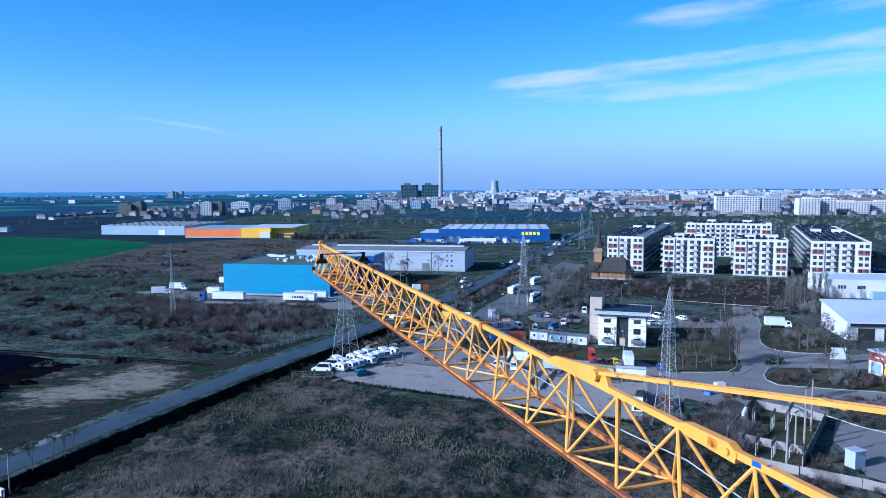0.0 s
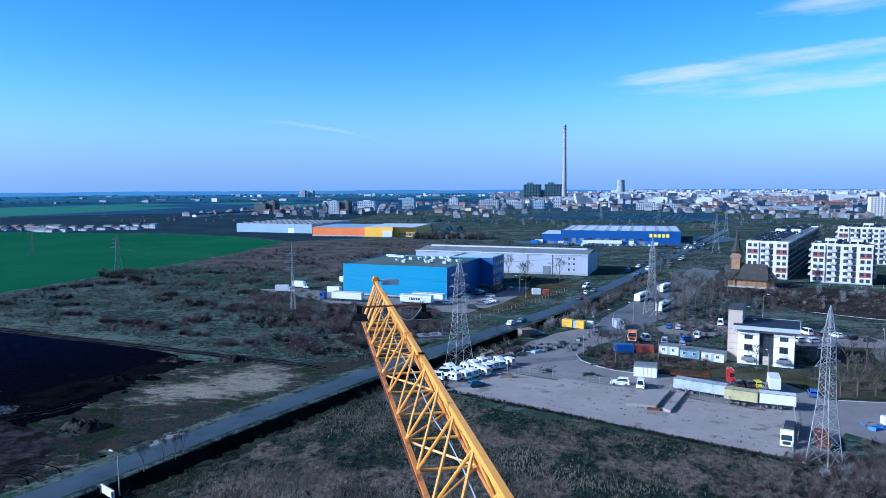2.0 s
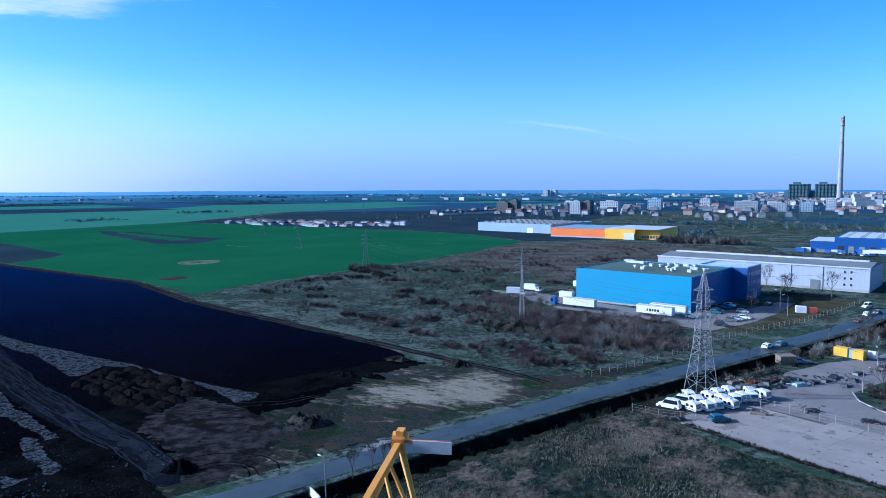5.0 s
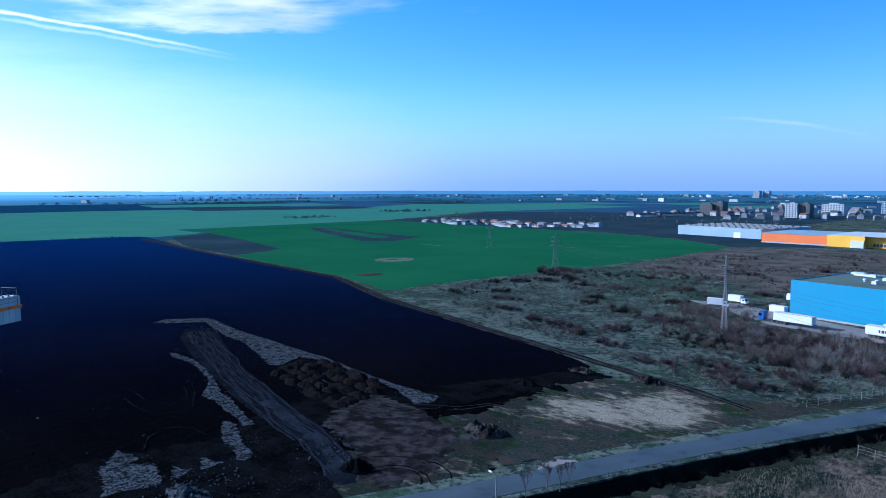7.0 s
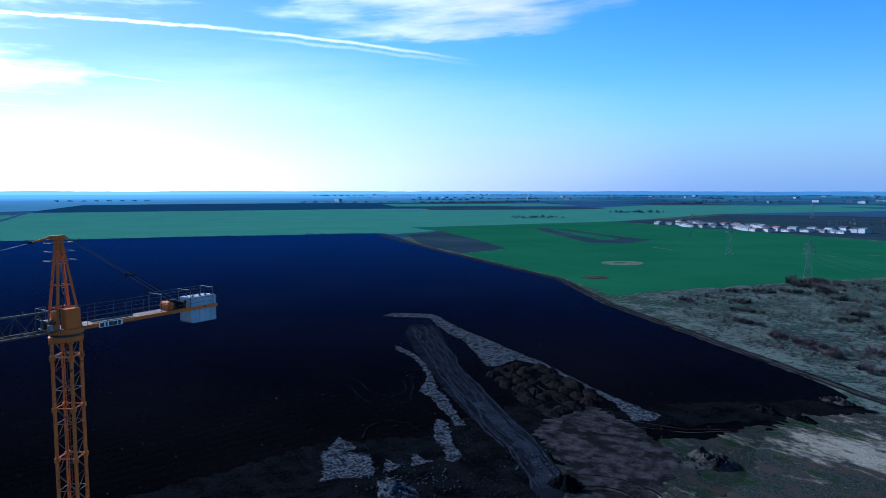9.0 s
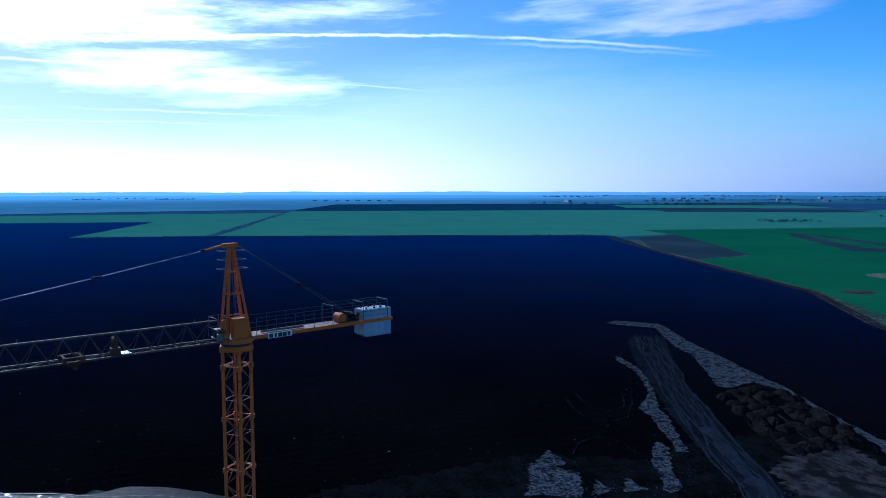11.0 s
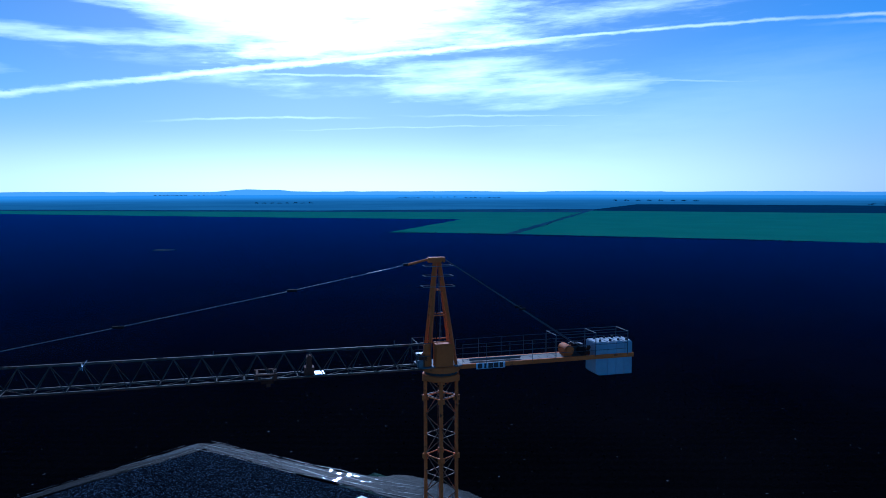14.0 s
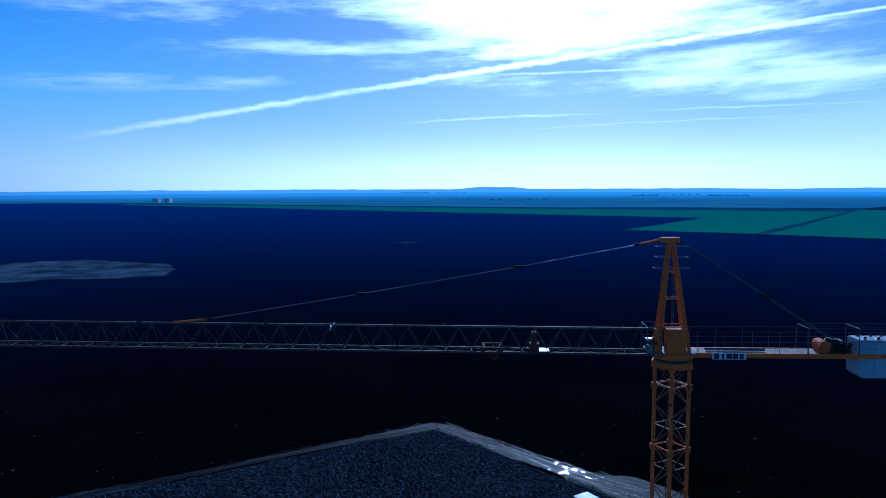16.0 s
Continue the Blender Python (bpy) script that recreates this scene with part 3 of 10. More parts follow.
M["sky_blue"] = material("blue_cladding", (0.022, 0.21, 0.37), (0.028, 0.235, 0.405), 0.5, 0.0, 0.05, 0.8, 0.05, 0.01)
M["deep_blue"] = material("deep_blue_cladding", (0.011, 0.06, 0.23), (0.016, 0.08, 0.28), 0.5, 0.0, 0.05, 0.8, 0.05, 0.01)
M["pale_panel"] = material("pale_grey_cladding", (0.34, 0.37, 0.44), (0.41, 0.44, 0.51), 0.5, 0.0, 0.05, 0.8, 0.05, 0.01, stretch=(1, 1, 0.15))
M["light_blue"] = material("light_blue_cladding", (0.22, 0.31, 0.4), (0.28, 0.38, 0.46), 0.5, 0.0, 0.05, 0.8, 0.05, 0.01)
M["roof_green"] = material("green_roof_membrane", (0.05, 0.085, 0.07), (0.09, 0.13, 0.105), 0.8, 0, 0.06, 1.2, 0.1, 0.02, tint=((0.04, 0.06, 0.05), 0.2, 0.6))
M["roof_white"] = material("white_roof", (0.44, 0.48, 0.53), (0.56, 0.6, 0.65), 0.6, 0, 0.06, 1.2, 0.05, 0.01)
M["roof_grey"] = material("grey_roof_felt", (0.12, 0.135, 0.15), (0.2, 0.215, 0.235), 0.85, 0, 0.1, 1.5, 0.1, 0.02)
M["roof_dark"] = material("dark_roof", (0.03, 0.032, 0.036), (0.06, 0.062, 0.068), 0.7, 0, 0.1, 1.5, 0.1, 0.02)
M["roof_navy"] = material("dark_blue_roof_sheet", (0.018, 0.026, 0.045), (0.032, 0.042, 0.066), 0.75, 0, 0.2, 1.5, 0.1, 0.02, spec=0.2)
M["tile_red"] = material("clay_roof_tiles", (0.14, 0.07, 0.055), (0.22, 0.105, 0.085), 0.85, 0, 0.3, 4.0, 0.2, 0.03, vary=0.25)
M["orange"] = material("orange_cladding", (0.72, 0.16, 0.03), (0.82, 0.21, 0.045), 0.55, 0, 0.06, 1.0, 0.05, 0.01)
M["shop_yellow"] = material("yellow_cladding", (0.78, 0.42, 0.03), (0.88, 0.5, 0.05), 0.55, 0, 0.06, 1.0, 0.05, 0.01)
M["brand_yellow"] = material("yellow_sign_letters", (0.85, 0.7, 0.03), (0.92, 0.78, 0.05), 0.5, 0, 0.3, 3.0, 0.0, 0.01)
M["render_white"] = material("white_render", (0.5, 0.485, 0.49), (0.61, 0.595, 0.6), 0.85, 0, 0.12, 2.0, 0.08, 0.01, tint=((0.46, 0.44, 0.43), 0.3, 0.62))
# render for far buildings, dimmed and blued in colour to imitate haze
M["far_render"] = material("hazed_far_render", (0.26, 0.29, 0.34), (0.4, 0.43, 0.48), 0.85, 0, 0.05, 1.0, 0.05, 0.01, vary=0.2)
M["office_white"] = material("clean_white_render", (0.72, 0.7, 0.66), (0.82, 0.8, 0.76), 0.85, 0, 0.2, 2.0, 0.05, 0.01)
M["render_cream"] = material("cream_render", (0.4, 0.325, 0.27), (0.5, 0.415, 0.345), 0.85, 0, 0.15, 2.0, 0.08, 0.01)
M["render_red"] = material("brick_red_render", (0.23, 0.06, 0.055), (0.3, 0.085, 0.075), 0.85, 0, 0.15, 2.0, 0.08, 0.01)
M["render_grey"] = material("grey_concrete_frame", (0.28, 0.28, 0.28), (0.4, 0.4, 0.4), 0.85, 0, 0.15, 2.0, 0.1, 0.01)
M["render_dark"] = material("dark_concrete", (0.07, 0.075, 0.08), (0.13, 0.135, 0.14), 0.85, 0, 0.02, 0.4, 0.1, 0.01)
# cool wall colours with the city's distance haze painted in
M["city"] = material("hazed_city_walls", (0.12, 0.155, 0.2), (0.28, 0.31, 0.36), 0.85, 0, 0.011, 0.06, 0.0, 0.01, True, spread=0.5, tint=((0.26, 0.17, 0.14), 0.02, 0.6))
# near-black lining colour stands in for the deep shade of the ditch
M["mud"] = material("ditch_shade_lining", (0.003, 0.0035, 0.0035), (0.013, 0.0145, 0.0115), 0.9, 0, 0.3, 2.0, 0.8, 0.2, True, spread=0.4, spec=0.0)
# rank grass with the ditch bank's shade mixed into its colour
M["verge"] = material("rank_grass_bank_shade", (0.005, 0.0075, 0.006), (0.034, 0.041, 0.03), 0.95, 0, 0.15, 1.6, 0.9, 0.3, True, spread=0.4, spec=0.0)
M["lane"] = material("pale_dirt_lane", (0.011, 0.0115, 0.0125), (0.05, 0.051, 0.052), 0.95, 0, 0.3, 2.0, 0.5, 0.1, True, spread=0.4, spec=0.0)
# teal base colour carries the haze of the outer plain
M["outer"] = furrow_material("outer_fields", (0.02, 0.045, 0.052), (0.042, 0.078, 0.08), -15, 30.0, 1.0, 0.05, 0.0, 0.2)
M["stack"] = material("weathered_chimney_concrete", (0.25, 0.245, 0.265), (0.34, 0.335, 0.355), 0.9, 0, 0.03, 0.4, 0.1, 0.02)
# green cladding shifted towards blue to paint in distance haze
M["plant_hazed"] = material("power_station_cladding", (0.04, 0.1, 0.135), (0.062, 0.14, 0.18), 0.8, 0, 0.03, 0.4, 0.05, 0.01)
M["brick"] = material("red_brick", (0.24, 0.1, 0.06), (0.34, 0.15, 0.09), 0.85, 0, 0.3, 5.0, 0.15, 0.01)
M["shingle"] = material("wood_shingles", (0.022, 0.02, 0.019), (0.048, 0.043, 0.04), 0.85, 0, 0.5, 4.0, 0.3, 0.03)
M["timber"] = material("church_timber", (0.2, 0.11, 0.05), (0.32, 0.19, 0.095), 0.8, 0, 0.4, 5.0, 0.15, 0.01)
M["wood"] = material("weathered_boards", (0.13, 0.1, 0.075), (0.24, 0.19, 0.15), 0.85, 0, 0.5, 5.0, 0.15, 0.01, vary=0.2)
M["glass"] = glass_material("window_glass", (0.03, 0.04, 0.05))
M["car_glass"] = glass_material("car_glass", (0.012, 0.015, 0.018), 0.05)
M["solar"] = material("solar_cells", (0.012, 0.018, 0.03), (0.02, 0.03, 0.045), 0.25, 0.0, 0.4, 3.0, 0.02, 0.002, vary=0.3, spec=0.35)
M["tyre"] = material("tyre_rubber", (0.015, 0.015, 0.015), (0.03, 0.03, 0.03), 0.85, 0, 2.0, 15.0, 0.1, 0.005)
M["lamp_glass"] = material("lamp_glass", (0.7, 0.7, 0.68), (0.85, 0.85, 0.82), 0.15, 0, 1.0, 6.0, 0.0, 0.01)
M["red_glass"] = material("tail_light", (0.35, 0.015, 0.015), (0.5, 0.03, 0.03), 0.2, 0, 1.0, 6.0, 0.0, 0.01)
M["tent"] = material("white_tarpaulin", (0.66, 0.66, 0.68), (0.82, 0.82, 0.83), 0.6, 0, 0.5, 2.5, 0.3, 0.06)
M["box_blue"] = material("blue_container_paint", (0.02, 0.1, 0.36), (0.04, 0.15, 0.46), 0.5, 0, 0.3, 3.0, 0.08, 0.01, rust=((0.14, 0.06, 0.03), 0.15))
M["box_red"] = material("red_container_paint", (0.4, 0.07, 0.04), (0.52, 0.11, 0.06), 0.55, 0, 0.3, 3.0, 0.08, 0.01, rust=((0.14, 0.05, 0.03), 0.25))
M["box_yellow"] = material("yellow_container_paint", (0.7, 0.4, 0.03), (0.8, 0.48, 0.05), 0.5, 0, 0.3, 3.0, 0.08, 0.01)
M["tarp_grey"] = material("worn_silver_tarpaulin", (0.26, 0.3, 0.34), (0.44, 0.49, 0.53), 0.55, 0, 0.4, 1.8, 0.2, 0.03, tint=((0.17, 0.2, 0.24), 0.6, 0.54))
M["tarp_yellow"] = material("faded_yellow_tarpaulin", (0.36, 0.32, 0.15), (0.47, 0.42, 0.23), 0.6, 0, 0.4, 1.8, 0.2, 0.03, tint=((0.22, 0.2, 0.12), 0.6, 0.56))
M["bark"] = material("bark", (0.06, 0.05, 0.042), (0.13, 0.11, 0.092), 0.95, 0, 0.8, 8.0, 0.4, 0.02)
M["twig"] = twig_material("bare_twigs", (0.11, 0.098, 0.09), (0.28, 0.25, 0.235))
M["tree_twig"] = twig_material("dark_bare_twigs", (0.055, 0.045, 0.04), (0.14, 0.11, 0.1))
M["shrub"] = twig_material("winter_shrub_twigs", (0.055, 0.042, 0.036), (0.205, 0.155, 0.132))
M["shrub_red"] = twig_material("reddish_shrub_twigs", (0.045, 0.028, 0.03), (0.15, 0.095, 0.095))
M["hedge"] = twig_material("dark_hedge", (0.016, 0.015, 0.013), (0.05, 0.044, 0.036))
M["evergreen"] = twig_material("evergreen_leaves", (0.012, 0.024, 0.01), (0.03, 0.05, 0.02))
M["tuft"] = twig_material("dry_grass_blades", (0.03, 0.036, 0.021), (0.19, 0.165, 0.115))
M["scrub_tuft"] = twig_material("scrub_grass", (0.03, 0.034, 0.028), (0.24, 0.225, 0.17))
M["tall_grass"] = twig_material("tall_dry_grass", (0.085, 0.068, 0.05), (0.27, 0.215, 0.165))
M["manure"] = material("manure", (0.003, 0.003, 0.0033), (0.016, 0.014, 0.0145), 1.0, 0, 0.3, 2.5, 0.9, 0.15, True, spec=0.0)
# white flats with blue haze put into their colour
M["flats"] = material("hazed_far_flats", (0.27, 0.295, 0.34), (0.47, 0.48, 0.52), 0.85, 0, 0.008, 0.05, 0.0, 0.01, True, spread=0.5, tint=((0.42, 0.35, 0.33), 0.006, 0.56))
M["city_roof"] = material("dull_city_roofs", (0.12, 0.095, 0.095), (0.23, 0.175, 0.165), 0.85, 0, 0.02, 0.5, 0.0, 0.02, True, spread=0.5)
M["water"] = material("puddle_water", (0.01, 0.011, 0.013), (0.015, 0.016, 0.018), 0.08, 0, 0.3, 3.0, 0.05, 0.01, True, spec=0.5)
# twigs tinted pale blue to paint haze over the far woods
M["far_wood"] = twig_material("far_woodland_hazed", (0.05, 0.09, 0.12), (0.09, 0.14, 0.17))
PAINTS = {}


def paint(c):
    key = tuple(c)
    if key not in PAINTS:
        PAINTS[key] = material("car_paint", c, tuple(v * 1.12 for v in c), 0.28, 0.0, 0.6, 6.0, 0.01, 0.002, spec=0.6)
    return PAINTS[key]

# ---- mesh tools ----
class Shape:
    """Collects points and faces for one mesh."""

    def __init__(self):
        self.v, self.f = [], []

    def add(self, points, faces):
        k = len(self.v)
        self.v += [tuple(p) for p in points]
        self.f += [tuple(i + k for i in face) for face in faces]
        return self

    def box(self, x, y, z, sx, sy, sz, turn=0.0, top=1.0, chamfer=0.0):
        """A box standing on z, centred at x, y. top: how far its top is drawn in. chamfer: cut of the upright edges."""
        hx, hy, c = sx / 2, sy / 2, chamfer
        ring = [(-hx, -hy), (hx, -hy), (hx, hy), (-hx, hy)]
        if c:
            ring = [(-hx + c, -hy), (hx - c, -hy), (hx, -hy + c), (hx, hy - c), (hx - c, hy), (-hx + c, hy), (-hx, hy - c), (-hx, -hy + c)]
        ca, sa, m = math.cos(radians(turn)), math.sin(radians(turn)), len(ring)
        pts = [(x + ca * a * k - sa * b * k, y + sa * a * k + ca * b * k, z + h) for h, k in ((0, 1.0), (sz, top)) for a, b in ring]
        faces = [tuple(range(m - 1, -1, -1)), tuple(range(m, 2 * m))] + [(i, (i + 1) % m, (i + 1) % m + m, i + m) for i in range(m)]
        return self.add(pts, faces)

    def tube(self, a, b, r, sides=6, r2=None, square=False):
        a, b = Vector(a), Vector(b)
        way = b - a
        if way.length < 1e-6:
            return self
        way.normalize()
        side = way.cross(Vector((0, 0, 1)))
        if side.length < 1e-3:
            side = Vector((1, 0, 0))
        side.normalize()
        up, r2 = side.cross(way), r if r2 is None else r2
        if square:
            sides = 4
        pts = []
        for p, k in ((a, r), (b, r2)):
            for i in range(sides):
                t = 2 * math.pi * (i + (0.5 if square else 0)) / sides
                q = k * (1.414 if square else 1)
                pts.append(p + side * (q * math.cos(t)) + up * (q * math.sin(t)))
        faces = [(i, (i + 1) % sides, (i + 1) % sides + sides, i + sides) for i in range(sides)] + [tuple(range(sides - 1, -1, -1)), tuple(range(sides, 2 * sides))]
        return self.add(pts, faces)

    def pipe(self, points, r, sides=4):
        """One unbroken round bar along a line of points."""
        pts, k = [Vector(p) for p in points], len(self.v)
        for i, p in enumerate(pts):
            way = (pts[min(i + 1, len(pts) - 1)] - pts[max(i - 1, 0)]).normalized()
            side = way.cross(Vector((0, 0, 1)))
            side = side.normalized() if side.length > 1e-3 else Vector((1, 0, 0))
            up = side.cross(way)
            self.v += [tuple(p + side * (r * math.cos(2 * math.pi * j / sides)) + up * (r * math.sin(2 * math.pi * j / sides))) for j in range(sides)]
        self.f += [(k + i * sides + j, k + i * sides + (j + 1) % sides, k + (i + 1) * sides + (j + 1) % sides, k + (i + 1) * sides + j) for i in range(len(pts) - 1) for j in range(sides)]
        return self

    def slab(self, ring, z0, z1):
        """An upright prism over a ring of x, y points, anticlockwise."""
        m = len(ring)
        pts = [(p[0], p[1], z) for z in (z0, z1) for p in ring]
        return self.add(pts, [tuple(range(m - 1, -1, -1)), tuple(range(m, 2 * m))] + [(i, (i + 1) % m, (i + 1) % m + m, i + m) for i in range(m)])

    def loft(self, profile, y0, y1):
        """A shape with a side profile of x, z points, drawn out from y0 to y1."""
        m = len(profile)
        pts = [(p[0], y, p[1]) for y in (y0, y1) for p in profile]
        return self.add(pts, [tuple(range(m)), tuple(range(2 * m - 1, m - 1, -1))] + [((i + 1) % m, i, i + m, (i + 1) % m + m) for i in range(m)])

    def rings(self, rows, sides=24, cap=True):
        """A turned shape from rows of (radius, z)."""
        pts = [(r * math.cos(2 * math.pi * i / sides), r * math.sin(2 * math.pi * i / sides), z) for r, z in rows for i in range(sides)]
        faces = [(k * sides + i, k * sides + (i + 1) % sides, (k + 1) * sides + (i + 1) % sides, (k + 1) * sides + i) for k in range(len(rows) - 1) for i in range(sides)]
        if cap:
            faces += [tuple(range(sides - 1, -1, -1)), tuple(range((len(rows) - 1) * sides, len(rows) * sides))]
        return self.add(pts, faces)

    def mesh(self, name, mat):
        me = bpy.data.meshes.new(name)
        me.from_pydata(self.v, [], self.f)
        me.materials.append(mat)
        me.update()
        return me


def thing(name, label, category, m=None, group="", kind=""):
    ob = new(name)
    ob.empty_display_size = 0.2
    if m is not None:
        ob.matrix_world = m
    return tagged(ob, label, category, group, kind)


def part(name, shape, mat, parent, label="", m=None):
    """One mesh object under a thing or a part."""
    data = shape if isinstance(shape, bpy.types.Mesh) else shape.mesh(name, mat)
    ob = new(name, data)
    ob.parent = parent
    if m is not None:
        ob.matrix_basis = m
    if label:
        tagged(ob, label)
    return ob


def single(name, shape, mat, label, category, kind="", group="", m=None):
    """A thing that is one mesh."""
    ob = new(name, shape.mesh(name, mat))
    if m is not None:
        ob.matrix_world = m
    return tagged(ob, label, category, group, kind)


def at(x, y, z=0.0, turn=0.0, size=1.0):
    return pose(x, y, z, 0, 0, turn) @ Matrix.Scale(size, 4)


rng = random.Random(7)


def rough_ring(points, step=4.0, wander=0.6, seed=1):
    """The outline through the points, cut into short steps that wander a little."""
    r, out, m = random.Random(seed), [], len(points)
    for i in range(m):
        a, b = Vector(points[i]), Vector(points[(i + 1) % m])
        count = max(1, int((b - a).length / step))
        side = Vector((-(b - a).y, (b - a).x)).normalized()
        for k in range(count):
            p = a.lerp(b, k / count)
            if k:
                p = p + side * (r.uniform(-1, 1) * wander)
            out.append(p)
    return out


def field(name, points, z, mat, label, category, step=4.0, wander=0.6):
    """A flat piece of the ground with a thickness of a few centimetres."""
    bm = bmesh.new()
    ring = rough_ring(points, step, wander, len(points) + int(abs(points[0][0])))
    face = bm.faces.new([bm.verts.new((p.x, p.y, z)) for p in ring])
    if face.normal.z < 0:
        face.normal_flip()
    face.normal_update()
    if face.normal.z < 0:
        face.normal_flip()
    bmesh.ops.triangulate(bm, faces=bm.faces[:])
    me = bpy.data.meshes.new(name)
    bm.to_mesh(me)
    bm.free()
    me.materials.append(mat)
    return tagged(new(name, me), label, category, kind="structure")


def inside(x, y, ring):
    hit, m = False, len(ring)
    for i in range(m):
        (x1, y1), (x2, y2) = ring[i], ring[(i + 1) % m]
        if (y1 > y) != (y2 > y) and x < (x2 - x1) * (y - y1) / (y2 - y1) + x1:
            hit = not hit
    return hit

# ---- ground, fields and roads ----
ROAD_V, ROAD_U = Vector((0.38, 0.925)).normalized(), Vector((0.925, -0.38)).normalized()
ROAD_LINE = [(-6000, -90), (-100, -91), (38, -91.8), (77, -93.2), (106, -93.4), (142, -92.6), (189, -90.6), (232, -89.6), (298, -93.2), (398, -100.6), (532, -110.4), (640, -118), (1500, -190), (6000, -420)]


def road_shift(w):
    """How far the road's middle lies along ROAD_U at w metres along ROAD_V."""
    for (a, p), (b, q) in zip(ROAD_LINE, ROAD_LINE[1:]):
        if a <= w <= b:
            return p + (q - p) * (w - a) / (b - a)
    return ROAD_LINE[-1][1]


def by_road(w, a):
    p = ROAD_V * w + ROAD_U * (road_shift(w) + a)
    return p.x, p.y


def build_ground():
    along = [-6000, -2500, -900, -300, -140, -80, -40, -10] + list(range(0, 640, 12)) + [700, 800, 1000, 1500, 2500, 6000]
    across = [(-6000, 0), (-2500, 0), (-1000, 0), (-400, 0), (-150, 0), (-60, 0), (-30, 0), (-14, 0), (-8, -0.05), (-5.0, 0.22), (-3.4, 0.25), (3.4, 0.25), (4.4, 0.2),
              (5.4, -1.3), (6.8, -2.3), (9.2, -2.2), (10.8, 0.0), (14, 0), (25, 0), (60, 0), (150, 0), (400, 0), (1000, 0), (2500, 0), (6000, 0)]
    pts, faces, m = [], [], len(across)
    for w in along:
        deep = min(1.0, max(0.0, (w - 0) / 24)) * min(1.0, max(0.0, (330 - w) / 40))
        bank = min(1.0, max(0.0, (w + 60) / 30)) * min(1.0, max(0.0, (760 - w) / 60))
        for a, z in across:
            x, y = by_road(w, a)
            pts.append((x, y, z * (deep if z < -0.1 else bank)))
    for i in range(len(along) - 1):
        for j in range(m - 1):
            k = i * m + j
            faces.append((k, k + 1, k + m + 1, k + m))
    single("ground", Shape().add(pts, faces), M["scrub"], "rough winter grassland of straw, olive and brown earth", "ground", "structure")
    # sheet over the ditch profile that paints its shade
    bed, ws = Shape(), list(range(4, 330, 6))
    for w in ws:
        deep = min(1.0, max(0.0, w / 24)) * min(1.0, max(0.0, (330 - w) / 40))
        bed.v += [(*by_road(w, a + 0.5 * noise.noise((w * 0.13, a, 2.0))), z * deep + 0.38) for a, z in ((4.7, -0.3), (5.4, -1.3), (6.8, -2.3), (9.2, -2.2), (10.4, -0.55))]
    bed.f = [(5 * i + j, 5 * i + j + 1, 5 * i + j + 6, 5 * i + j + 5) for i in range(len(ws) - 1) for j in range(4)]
    single("ditch", bed, M["mud"], "deep ditch beside the road, lined with painted shade", "ditch", "structure")
    road = Shape()
    ws = list(range(-60, 760, 10))
    for w in ws:
        road.v += [(*by_road(w, -3.05), 0.27), (*by_road(w, -3.0), 0.31), (*by_road(w, 0), 0.36), (*by_road(w, 3.0), 0.31), (*by_road(w, 3.05), 0.27)]
    for i in range(len(ws) - 1):
        for j in range(4):
            k = 5 * i + j
            road.f.append((k, k + 1, k + 6, k + 5))
    single("road", road, M["asphalt"], "straight grey asphalt road beside a ditch", "road", "structure")


build_ground()
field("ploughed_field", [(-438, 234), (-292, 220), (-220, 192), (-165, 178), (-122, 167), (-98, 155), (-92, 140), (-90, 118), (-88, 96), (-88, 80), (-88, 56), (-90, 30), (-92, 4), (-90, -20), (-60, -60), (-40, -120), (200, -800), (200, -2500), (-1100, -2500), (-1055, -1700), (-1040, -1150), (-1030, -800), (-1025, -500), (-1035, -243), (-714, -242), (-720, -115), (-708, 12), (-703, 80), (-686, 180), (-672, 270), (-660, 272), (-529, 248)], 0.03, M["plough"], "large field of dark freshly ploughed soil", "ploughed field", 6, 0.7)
field("crop_field", [(-238, 206), (-239, 239), (-231, 322), (-224, 372), (-223, 447), (-224, 538), (-299, 598), (-378, 622), (-456, 628), (-649, 640), (-760, 640), (-745, 340), (-676, 345), (-640, 284), (-457, 288), (-436, 238), (-290, 222)], 0.04, M["crop"], "field of short bright green winter crop", "crop field", 8, 1.0)
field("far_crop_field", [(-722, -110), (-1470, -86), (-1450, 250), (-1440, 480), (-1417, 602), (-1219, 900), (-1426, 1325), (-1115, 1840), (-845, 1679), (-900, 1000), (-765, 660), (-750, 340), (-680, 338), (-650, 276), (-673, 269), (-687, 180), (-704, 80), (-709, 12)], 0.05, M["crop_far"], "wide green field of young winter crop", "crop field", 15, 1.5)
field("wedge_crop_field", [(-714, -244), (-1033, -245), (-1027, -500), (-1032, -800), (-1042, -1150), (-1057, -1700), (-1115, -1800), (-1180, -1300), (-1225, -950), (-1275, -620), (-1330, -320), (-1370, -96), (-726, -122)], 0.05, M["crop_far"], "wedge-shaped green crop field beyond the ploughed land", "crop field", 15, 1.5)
field("grey_field", [(-633, 284), (-672, 341), (-560, 318), (-459, 290), (-438, 240), (-520, 248)], 0.06, M["plot"], "bare grey plot between the crops", "bare field", 8, 1.0)
field("far_dark_field", [(-1474, -84), (-2020, -98), (-2050, 500), (-1900, 840), (-1745, 1289), (-1450, 900), (-1445, 592), (-1454, 250)], 0.04, M["far_plot"], "distant bare field with blue haze in its colour", "bare field", 20, 2)
